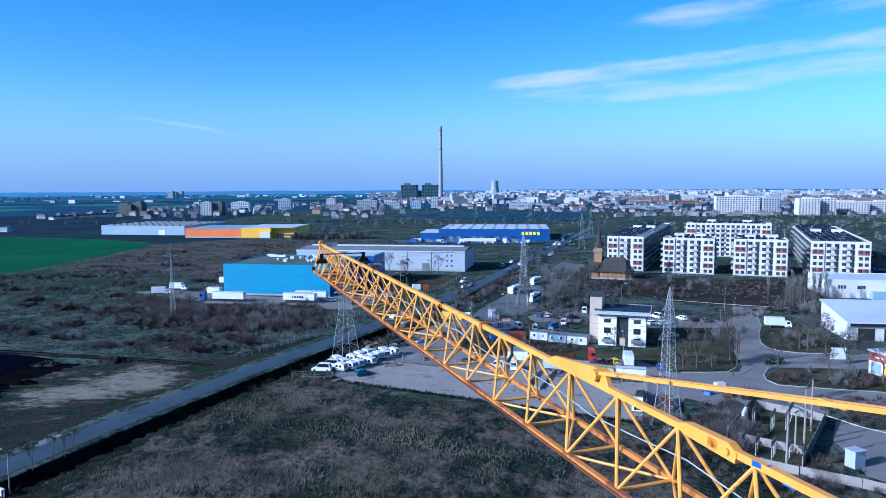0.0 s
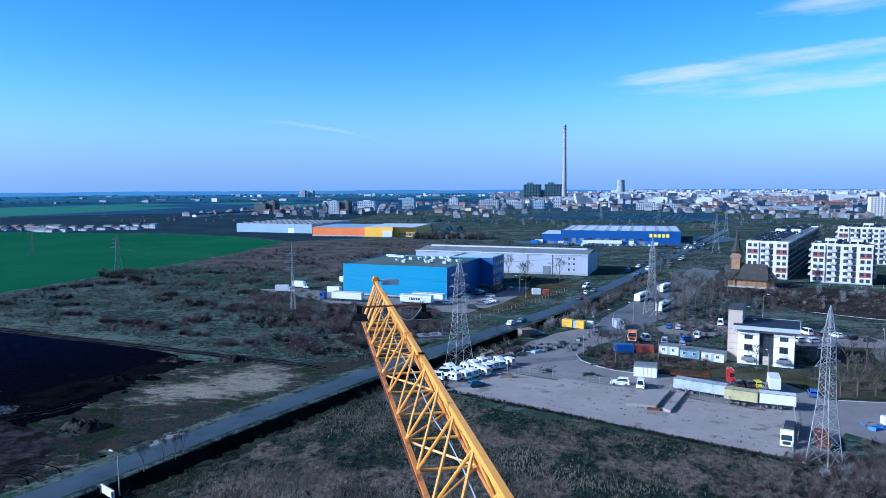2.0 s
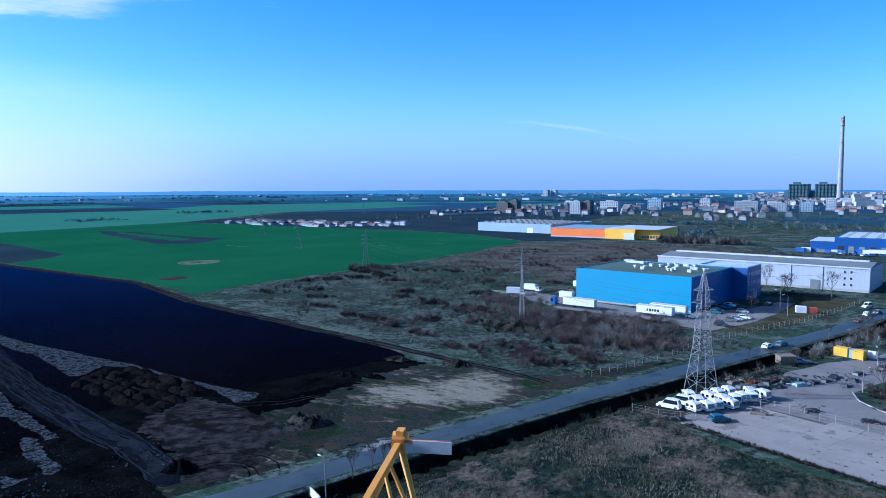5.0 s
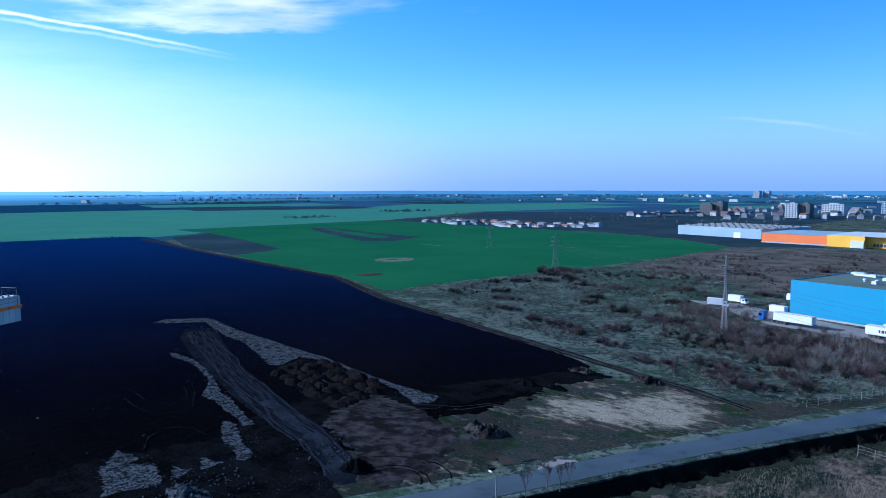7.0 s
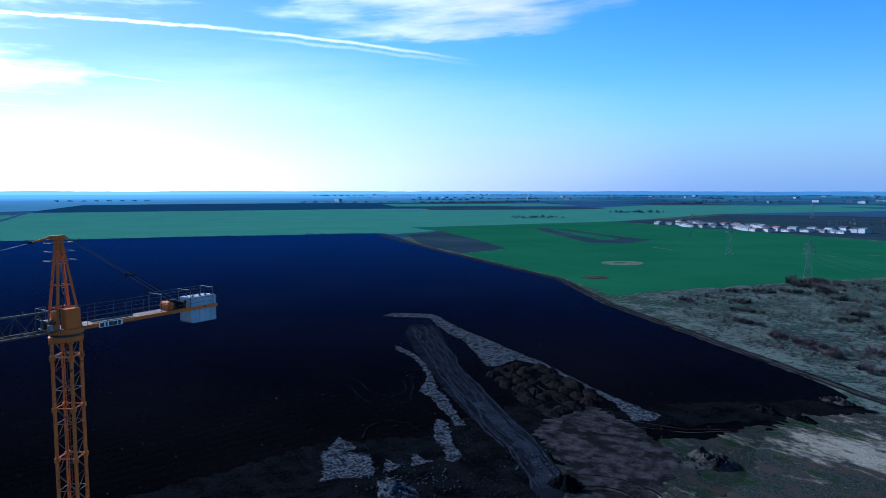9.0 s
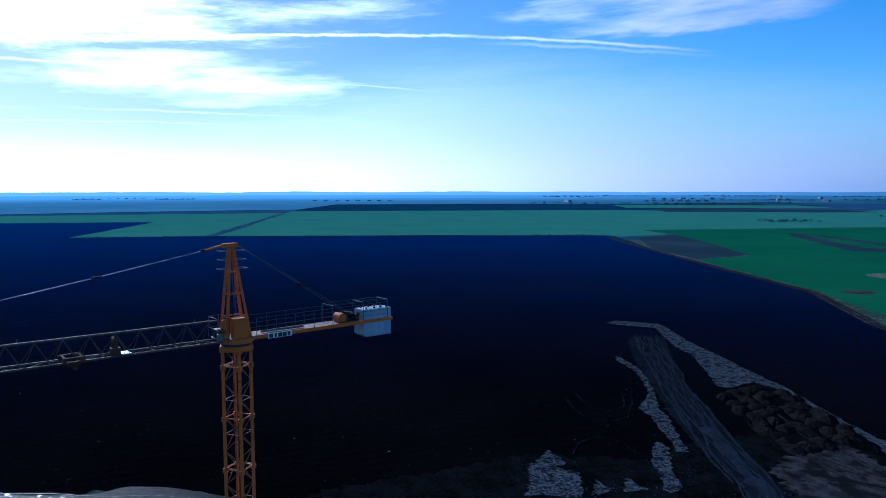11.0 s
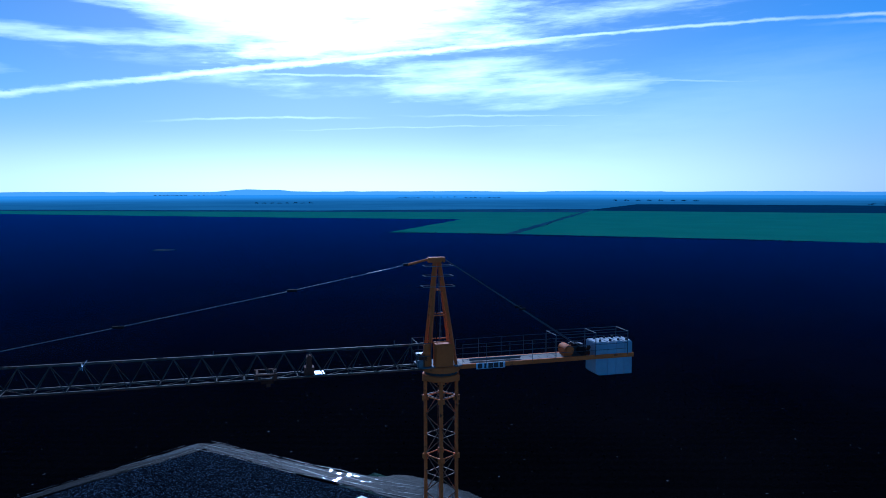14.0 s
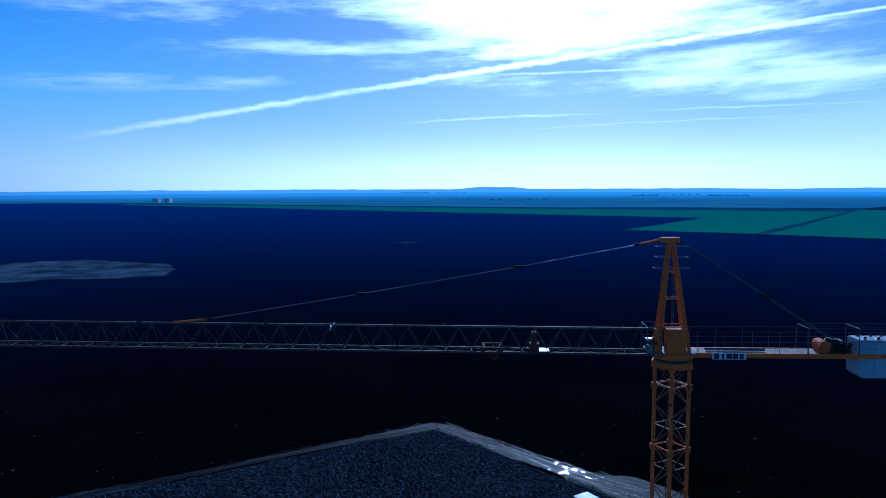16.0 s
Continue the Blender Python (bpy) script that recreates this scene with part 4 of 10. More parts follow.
field("far_fallow", [(-770, 645), (-650, 644), (-456, 632), (-378, 626), (-299, 602), (-226, 545), (-170, 590), (-232, 690), (-300, 900), (-300, 1290), (-560, 1215), (-760, 1100), (-880, 1000), (-800, 850)], 0.045, M["plot"], "dark fallow land round the village", "fallow land", 12, 2)
field("bare_oval", [(-684, 469), (-641, 480), (-560, 463), (-477, 452), (-457, 403), (-478, 383), (-560, 413), (-630, 440)], 0.07, M["plot"], "oval patch of bare dark soil in the crop", "bare soil", 6, 2)
field("oval_crop", [(-655, 467), (-640, 469), (-560, 450), (-505, 438), (-492, 420), (-502, 412), (-560, 432), (-625, 456)], 0.075, M["crop"], "green crop inside the bare oval", "crop", 6, 3)
ring_at = lambda x, y, a, b: [(x + a * math.cos(t * 0.3927), y + b * math.sin(t * 0.3927)) for t in range(16)]
field("pale_ring", ring_at(-339, 299, 12.0, 13.5), 0.07, M["straw"], "pale dry ring of grass in the crop", "dry patch", 2.0, 1.2)
field("ring_middle", ring_at(-341, 299, 4.2, 3.6), 0.075, M["crop"], "green middle of a dry ring in the crop", "crop", 1.5, 0.8)
field("pale_spot", ring_at(-290, 239, 6.5, 7.5), 0.07, M["dirt"], "small dull bare patch in the crop", "dry patch", 1.2, 1.6)
for ax, ay, bx, by in ((-419, 398, -390, 395), (-305, 487.5, -276, 493.5), (-318, 452, -306, 456)):
    field("pale_streak", [(ax, ay - 0.8), (bx, by - 0.8), (bx, by + 0.8), (ax, ay + 0.8)], 0.07, M["straw"], "thin pale streak in the crop", "dry patch", 2.0, 0.5)
field("dirt_lane", [(-640, 256), (-438, 231), (-292, 216), (-221, 188), (-166, 174.5), (-122, 163.5), (-96, 157), (-70, 151), (-47, 143.5), (-46, 147), (-70, 155), (-96, 161), (-122, 168), (-165, 179), (-220, 193), (-292, 221), (-438, 236), (-640, 262)], 0.08, M["lane"], "narrow dirt lane along the ploughed field", "dirt lane", 3, 0.5)
field("trodden_soil", [(-98, 153), (-88, 150), (-91, 138), (-95, 124), (-99, 112), (-103, 100), (-100, 88), (-100, 76), (-105, 60), (-109, 34), (-105, 10), (-112, 4), (-122, 40), (-118, 60), (-126, 76), (-127, 92), (-112, 104), (-112, 118), (-102, 140)], 0.09, M["soil"], "churned bare soil with wheel marks", "bare soil", 1.2, 1.4)
field("dry_meadow", [by_road(78, -6), by_road(96, -5.5), by_road(120, -5.5), by_road(144, -6), by_road(160, -7), (-60, 149), (-72, 151), (-88, 148), (-94, 134), (-92, 122), (-86, 112), (-80, 104), (-76, 94), (-72, 84)], 0.11, M["meadow"], "dry straw-coloured meadow drifting over dark turf", "meadow", 0.9, 1.6)
field("dark_turf", [by_road(6, -4.6), by_road(40, -4.8), by_road(78, -5), (-71, 82), (-75, 94), (-80, 104), (-87, 114), (-93, 124), (-94, 119), (-92.5, 106), (-96, 100), (-96.5, 92), (-93, 78), (-97, 70), (-97, 62), (-96, 46), (-98, 30), (-103, 8), (-98, -22), (-62, -14)], 0.085, M["turf"], "trampled dark turf beside the road", "turf", 1.0, 1.0)
field("brown_earth", [(-119, 92), (-117, 100), (-110.5, 99.5), (-104, 99), (-97, 97), (-90, 96), (-82, 88), (-78, 78), (-78, 68), (-86, 69.5), (-93.8, 75), (-102, 77.6), (-110, 79.8)], 0.1, M["brown_earth"], "scraped brown earth beside the track", "bare soil", 1.0, 1.2)
field("dark_soil", [(-101, 73), (-92, 68), (-86, 64.5), (-80, 62), (-78, 56), (-80, 44), (-84, 28), (-90, 6), (-92, -20), (-106, -8), (-112, 34), (-108, 62)], 0.094, M["soil"], "black churned soil beside the track", "bare soil", 1.2, 1.2)
field("pale_silt", [(-86.5, 95.5), (-83.5, 96.5), (-82.3, 93.6), (-84.5, 92.2), (-86.8, 93)], 0.14, M["lane"], "pale silt at the foot of a heap", "silt", 0.5, 0.3)
field("pad_track", [(-206, 94.9), (-218, 102.3), (-211.6, 109.2), (-178.9, 97.2), (-160.7, 90.7), (-140.4, 85.6), (-124.1, 81.6), (-112.3, 78.8), (-102.3, 76.4), (-93.8, 73.7), (-87, 70), (-83.5, 67), (-84.5, 64.4), (-88.5, 64.8), (-96.3, 68.7), (-104.6, 71.4), (-114.2, 72.5), (-123.3, 73.2), (-139.7, 76.4), (-158.8, 81.4), (-183.2, 87.7)], 0.12, M["pad_track"], "packed grey dirt track with wheel ruts", "dirt track", 1.5, 0.3)
field("rubble_strip", [(-236.7, 99.6), (-240.4, 105.4), (-232.6, 116.7), (-227.2, 117.5), (-211.1, 114.9), (-196.5, 113.4), (-186.2, 113.6), (-174.9, 112.7), (-154.3, 112.1), (-139.5, 110.3), (-128.8, 108.7), (-118.4, 108.1), (-106.7, 108.3), (-105.1, 105.3), (-106.1, 101), (-112.9, 103.3), (-118.6, 105.9), (-127.9, 106.3), (-138.9, 108.1), (-153.5, 109.4), (-160, 107.4), (-155.9, 98.5), (-157.8, 97.1), (-171, 101.2), (-189.5, 106.6), (-198.7, 106.5), (-212.5, 109.6), (-225.5, 113.3), (-233, 102.3)], 0.13, M["pale_soil"], "pale strip of stony rubble round the cleared ground", "rubble strip", 1.2, 0.4)
field("rubble_edge", [(-190.3, 84.5), (-183.8, 83), (-176.2, 83.7), (-163.8, 81.3), (-155.4, 78.7), (-148.3, 74.1), (-144.4, 71.5), (-139.4, 72.1), (-131.9, 70.1), (-126.4, 69.7), (-120.1, 68), (-119.5, 70.1), (-124.2, 71.1), (-131.3, 73.2), (-139.3, 75.4), (-143.9, 75.9), (-153.8, 79.7), (-166.6, 83.5), (-176.7, 85.6), (-188.2, 85.4)], 0.13, M["pale_soil"], "pale stony edge of the cleared ground", "rubble strip", 0.8, 0.3)
field("rubble_patch", [(-125.2, 66.6), (-121.1, 63.7), (-115.4, 61.3), (-110.8, 60.6), (-105.5, 58.5), (-104.1, 59.2), (-105.6, 61.8), (-108.6, 62.6), (-112, 63.2), (-116.9, 65.3), (-122.2, 67.5), (-124.7, 67.6)], 0.13, M["pale_soil"], "pale patch of stony rubble", "rubble patch", 0.7, 0.3)
field("rubble_fan", [(-124.3, 45.6), (-120.6, 43.3), (-116.9, 39.7), (-111.3, 38.9), (-106.2, 36.6), (-106, 40.1), (-104.7, 44.4), (-106, 45.9), (-113.7, 47.8), (-116.4, 44.6), (-117.5, 46.7), (-120.6, 46.6)], 0.13, M["pale_soil"], "scattered pale rubble on dark soil", "rubble patch", 0.6, 0.4)
field("rubble_patch", [(-110.3, 49.8), (-105.3, 46.8), (-105.9, 50.6)], 0.13, M["pale_soil"], "pale wedge of stony rubble", "rubble patch", 0.5, 0.35)
field("rubble_patch", [(-110.5, 54.8), (-105.5, 52), (-105.7, 56.2)], 0.13, M["pale_soil"], "pale wedge of stony rubble", "rubble patch", 0.5, 0.35)
field("stubble_field", [(-119, -61.5), (-118, -55), (-115, -45), (-112, -34), (-109, -22), (-104, -8), (-60, -10), (-20, -40), (-30, -104), (-66, -90.5), (-90, -79), (-104, -72.5), (-117, -65)], 0.10, M["field_grey"], "dark stubble field with sun glints painted as pale crumbs", "stubble field", 4, 0.3)
field("wet_track", [(-122, -65), (-123, -61.5), (-121, -53), (-118.7, -44), (-117, -35), (-116.6, -28), (-118.5, -24), (-117.5, -18), (-115, -12), (-110, -4), (-106, -4), (-108, -12), (-109, -20), (-110.8, -26), (-112.5, -32), (-114.3, -40), (-116.3, -48), (-118.3, -56), (-119, -61)], 0.135, M["wet"], "wet rutted dirt track glinting in the sun", "dirt track", 1.2, 0.3)
field("field_lane", [(-38, -104), (-65, -91.5), (-75, -86.5), (-89, -80), (-102, -74.2), (-117, -67.3), (-122, -65), (-121, -62), (-117, -63.5), (-103, -70.8), (-90, -76.8), (-79, -82), (-65, -88.6), (-38, -101)], 0.13, M["wet_lane"], "pale rutted lane along the stubble field", "dirt track", 1.2, 0.25)
field("pale_fallow", [(-172, -357), (-194, -347), (-210, -325), (-234, -313), (-250, -332), (-267, -360), (-260, -389), (-256, -427), (-235, -445), (-209, -450), (-180, -480), (-150, -420)], 0.06, M["weedy"], "pale weedy fallow strip in the ploughed field", "fallow land", 6, 2)
field("pale_pool", [(-461, -331), (-466, -346), (-479, -345), (-475, -328)], 0.06, M["weedy"], "pale bare spot in the ploughed field", "bare soil", 3, 1)
field("brown_scrub", [(-214, 372), (-221, 440), (-222, 530), (-170, 575), (-60, 548), (4, 486), (-44, 405), (-92, 340), (-118, 322), (-150, 344), (-180, 352)], 0.03, M["brown_scrub"], "brownish dry scrubland between the halls", "scrubland", 6, 3)
field("lay_by", [by_road(61, -5.2), by_road(65, -5.0), by_road(67, -3.1), by_road(58, -3.1)], 0.27, M["yard"], "pale gravel edge beside the road", "gravel", 0.8, 0.5)

NEAR = [by_road(10, 11), by_road(60, 11), by_road(120, 11), by_road(150, 11), (-22, 134), (-19, 129.5), (-6, 121), (14, 113.5), (42, 101), (56, 96), (58, 78), (40, 40), (-10, 20), (-40, 28)]
field("rough_meadow", NEAR, 0.03, M["near_turf"], "matted olive and brown winter grass beside the road", "meadow", 2.0, 0.8)

# strip that widens the painted shade beside the ditch
field("dark_verge", [by_road(w, 10.2) for w in range(2, 150, 8)] + [by_road(w, 13.0 + 2.4 * noise.noise((w * 0.06, 3.0, 1.0)) + (2.0 if w < 60 else 0.0)) for w in range(146, 0, -6)], 0.045, M["verge"], "rank grass along the ditch with bank shade in its colour", "verge", 1.0, 0.8)

# built-up side of the road
field("yard", [(-22, 137), (-8, 160), (-6, 184), (3, 200), (14, 212), (19, 226), (32, 260), (60, 330), (74, 380), (86, 376), (62, 300), (46, 262), (40, 238), (31, 214), (21, 196), (12, 180), (8.5, 172), (10, 164), (13, 160), (18, 156.5), (24, 155),
               (40, 152), (55, 150), (60, 138.5), (76, 139), (79, 144), (92, 190), (101, 208), (107, 219), (112, 231), (124, 229), (112.5, 209), (106, 194), (101, 184), (95.5, 171), (94.2, 164.5), (96, 160.5), (100, 157.5), (112, 155), (135, 160), (140, 148), (112, 140), (96, 142), (86, 143), (81, 137), (79.3, 131.5), (80.5, 127.5), (84, 125.8), (96, 122.5), (112, 118), (112, 108), (86, 112), (79, 106), (64, 108), (56, 118), (46, 102)], 0.06, M["yard"], "worn grey asphalt yard and street", "yard", 3, 0.3)
field("office_lawn", [(28, 156.5), (25, 172), (33, 188), (48, 184), (47, 164), (66, 163), (66, 180), (74, 190), (96, 192), (78, 146), (74, 141), (62, 140.5), (56, 151)], 0.10, M["lawn"], "patchy winter lawn round the office", "lawn", 2.5, 0.4)
field("hall_lawn", [(-29, 228), (-18, 232), (-4.5, 262), (8, 300), (14, 322), (-7, 318), (-9, 300), (-14, 272), (-19, 250)], 0.08, M["lawn"], "mown lawn beside the warehouse", "lawn", 3, 0.5)
field("hall_parking", [(-40, 232), (-30, 229), (-20, 250), (-14, 272), (-9.5, 300), (-16, 300), (-24, 278), (-40, 262), (-46, 240)], 0.09, M["yard"], "asphalt car park beside the warehouse", "car park", 3, 0.2)
field("hall_apron", [(-100, 256), (-88, 246), (-46, 238), (-40, 252), (-88, 268), (-112, 282), (-130, 276)], 0.08, M["yard"], "worn truck apron in front of the warehouse", "apron", 3, 0.6)
field("bare_plot", [(66, 318), (104, 318), (132, 306), (214, 300), (205, 268), (150, 262), (140, 240), (128, 229), (112, 236), (92, 245), (80, 268)], 0.05, M["dirt"], "bare brown plot in front of the apartments", "bare plot", 5, 1.0)
field("office_parking", [(34, 214), (35, 203), (48, 202), (60, 208), (64, 222), (54, 227), (42, 224)], 0.07, M["yard"], "asphalt car park behind the office", "car park", 2, 0.4)
field("rear_parking", [(70, 192), (94, 192), (98, 204), (80, 214), (72, 208)], 0.08, M["yard"], "asphalt car park beside the street", "car park", 2, 0.4)
field("bus_yard", [(17.5, 226), (27.5, 253), (40, 288), (55, 331), (75, 388), (86, 372), (70, 330), (62.7, 303), (56, 280), (51, 264), (44, 246), (38.5, 229), (33, 220), (25, 203.5), (20, 192), (14, 200)], 0.075, M["bus_asphalt"], "wide worn asphalt bus yard", "bus yard", 3, 0.3)
field("traffic_island", [(97, 161), (101, 158.5), (112, 156.5), (118, 168), (116, 190), (107, 193), (102, 184), (96.5, 171), (95.4, 165)], 0.12, M["lawn"], "grassy verge inside a curved kerb", "verge", 2, 0.2)
field("near_island", [(82, 137), (80.4, 131.6), (81.2, 128.6), (84.5, 126.9), (96, 123.6), (108, 120), (108, 138), (96, 140.5), (87, 141.5)], 0.12, M["lawn"], "grassy traffic island with shrubs", "verge", 2, 0.2)
field("substation_grass", [(52, 85), (56, 94), (67.6, 111.6), (76.8, 102.6), (61.5, 80.4), (59.5, 78.2)], 0.08, M["lawn"], "grass inside the substation walls", "lawn", 2, 0.2)
field("side_road", [(73.5, 93), (79.5, 103), (82.5, 99), (98, 92), (88, 74), (80, 64), (70, 77), (72, 84)], 0.07, M["yard"], "asphalt lane behind the substation", "lane", 3, 0.2)
field("metro_parking", [(-40, 574), (-30, 545), (60, 528), (100, 540), (150, 600), (140, 660), (118, 640), (104, 566)], 0.08, M["asphalt"], "asphalt car park in front of the wholesale store", "car park", 5, 0.5)
field("orchard_ground", [(-94, 1057), (34, 1251), (240, 1180), (210, 900), (100, 905)], 0.06, M["outer"], "green orchard ground beyond the stores", "orchard", 10, 1)


def kerb_line(points, label):
    s = Shape()
    for a, b in zip(points, points[1:]):
        va, vb = Vector(a), Vector(b)
        side = Vector((-(vb - va).y, (vb - va).x)).normalized() * 0.1
        s.slab([va - side, vb - side, vb + side, va + side], 0.0, 0.16)
    return single("kerb", s, M["kerb"], label, "kerb", "structure")


r_ = random.Random(76)
TRACK = [(-121.3, -63.8), (-120.2, -58), (-117.8, -47), (-115.2, -36), (-113.8, -28), (-112.6, -20), (-110, -10)]
LANE = [(-119.5, -65), (-103, -72.5), (-77, -84.3), (-41, -101)]


def rut(line, shift, wide, label, seed, mat="rut", z=0.145):
    """A thin wandering strip of pale dried mud between wheel tracks."""
    left, right = [], []
    for (ax, ay), (bx, by) in zip(line, line[1:]):
        va, vb = Vector((ax, ay)), Vector((bx, by))
        side = Vector((-(vb - va).y, (vb - va).x)).normalized()
        for k in range(5):
            p = va.lerp(vb, k / 5)
            off = shift + 1.1 * noise.noise((p.x * 0.09, p.y * 0.09, seed * 3.7))
            w = wide * (0.25 + 0.9 * abs(noise.noise((p.x * 0.4, p.y * 0.4, seed + 3.3))))
            left.append(tuple(p + side * (off + w)))
            right.append(tuple(p + side * (off - w)))
    field("wheel_rut", left + right[::-1], z + 0.004 * seed, M[mat], label, "wheel rut", 0.6, 0.12)


for k, shift in enumerate((-1.9, -0.5, 0.8, 1.9)):
    rut(TRACK, shift, 0.16, "pale ridge of dried mud along the wheel tracks", k)
for k, shift in enumerate((-1.2, 1.2)):
    rut(LANE, shift, 0.14, "pale ridge of dried mud along the field lane", k + 5)
TURNS = [[(-80 + a * math.cos(radians(t)), 68 + b * math.sin(radians(t))) for t in range(-10, 190, 20)] for a, b in ((6, 8), (7.6, 9.6), (12, 13))]
for k, line in enumerate(TURNS):
    rut(line, 0.0, 0.32, "dark curved wheel mark in the turf", k, "soil", 0.13)
LANE_MID = [(-438, 233.5), (-292, 218.5), (-220.5, 190.5), (-165.5, 176.7), (-122, 165.7), (-96, 159), (-70, 153), (-50, 146)]
for k, shift in enumerate((-1.0, 1.0)):
    rut(LANE_MID, shift, 0.55, "dark wheel rut in the dirt lane", k, "soil", 0.12)
PAD = [(-212, 104), (-196, 98), (-181, 93.6), (-166, 89.2), (-153, 85.2), (-131.5, 79.4), (-115, 75.4), (-103.4, 73.4), (-95, 70), (-86.5, 66.6)]
for k, shift in enumerate((-3.6, -2.7, -1.9, -0.9, 0.0, 0.9, 1.7, 2.6, 3.5)):
    rut(PAD if k % 3 else PAD[:-2], shift * 0.95, 0.3 if k % 2 else 0.46, "pale band rolled by wheels along the dirt track", k, "band", 0.126)
rut(PAD[5:], 0.4, 2.2, "smooth pale end of the dirt track", 10, "band", 0.126)
for k, line in enumerate(([(-155, 58.5), (-148, 57.6), (-140, 58.6), (-136.4, 62), (-139, 67), (-148, 72), (-160, 76.4)], [(-163, 62), (-150, 61.5), (-143, 64), (-146, 69), (-158, 73)], [(-121, 49.5), (-127, 52.5), (-129.5, 57), (-126, 61), (-119, 61.2)], [(-140, 92), (-128, 88), (-116, 87), (-104, 90), (-96, 96)], [(-136, 95), (-124, 91.5), (-113, 91), (-103, 94)],
                          [(-204, 104), (-209, 101), (-207, 97), (-199, 97), (-188, 99), (-170, 94)], [(-182, 96), (-168, 86), (-152, 88), (-136, 79)], [(-170, 92), (-152, 83), (-138, 83), (-122, 75)])):
    rut(line, 0.0, 0.3, "faint pale arc left by wheels on dark soil", k, "faint" if k < 5 else "band", 0.165)
EDGE = [(-150, 100), (-124, 96), (-108, 98), (-98, 106), (-92, 118), (-90, 134)]
for k, shift in enumerate((-1.2, 0.8)):
    rut(EDGE, shift, 0.3, "pale scraped wheel track on dark soil", k, "lane", 0.135)
for k in range(26):
    t = max(0.1, min(r_.gauss(3.3, 0.8), 5.9))
    a, b = Vector(TRACK[int(t)]), Vector(TRACK[int(t) + 1])
    way = (b - a).normalized()
    side = Vector((-way.y, way.x))
    mid, long_, wide = a.lerp(b, t % 1) + side * r_.uniform(-1.8, 1.8), r_.uniform(0.12, 0.5), r_.uniform(0.04, 0.1)
    ring = [tuple(mid + way * (long_ * math.cos(u * 0.524) * (1 + 0.3 * math.cos(u * 2 + k))) + side * (wide * math.sin(u * 0.524) * (1 + 0.5 * math.sin(u * 3 + k)))) for u in range(12)]
    field("puddle", ring, 0.19 + k * 0.002, M["water"], "still puddle in a wheel rut", "puddle", 0.5, 0.05)
r_ = random.Random(77)
for k in range(24):
    az, d = r_.uniform(12, 150), r_.uniform(1500, 2250)
    x, y = -math.sin(radians(az)) * d, math.cos(radians(az)) * d
    if az > 62:
        continue
    a, b, t = r_.uniform(120, 260), r_.uniform(70, 150), radians(-15 + r_.choice((0, 90)))
    ring = [(x + a * p * math.cos(t) - b * q_ * math.sin(t), y + a * p * math.sin(t) + b * q_ * math.cos(t)) for p, q_ in ((-1, -1), (1, -1), (1, 1), (-1, 1))]
    field("distant_field", ring, 0.07 + k * 0.01, M[("crop_far", "plot", "crop_far", "outer", "crop_far")[k % 5]], ("distant green crop field", "distant bare field", "distant green crop field", "distant fallow field", "distant green crop field")[k % 5], "field", 40, 3)


kerb_line([(8.2, 173), (9.4, 166), (12.8, 160.8), (17.1, 157), (21.3, 155.3), (30, 154)], "white-washed kerb round the shrub bed")
kerb_line([(121, 229), (112, 210.3), (106.3, 194.3), (101.1, 184.3), (95.8, 171.6), (94.4, 164.8), (96, 160.6), (100.1, 157.8), (112, 156)], "white-washed curved kerb of the street")
kerb_line([(85, 143), (80.8, 136.3), (79.3, 131.6), (80.1, 127.3), (83.7, 126.2), (89.3, 124.3), (95.3, 122.6), (110, 118.5)], "white-washed kerb of the traffic island")
kerb_line([(62, 138.8), (67.6, 138.6), (73.1, 138.8), (77, 143)], "white-washed kerb of the lawn")
kerb_line([(91.8, 249.5), (100, 243.5), (108.7, 238.2), (118, 233.5), (131, 228)], "white-washed kerb of the far lane")
kerb_line([(74.2, 122), (75.5, 118.5), (77, 110.5), (79.3, 106.2), (82.5, 99), (90, 90)], "white-washed kerb beside the substation")
kerb_line([(37, 240), (34, 232), (38, 246), (44, 260)], "white-washed kerb of the bus bay")


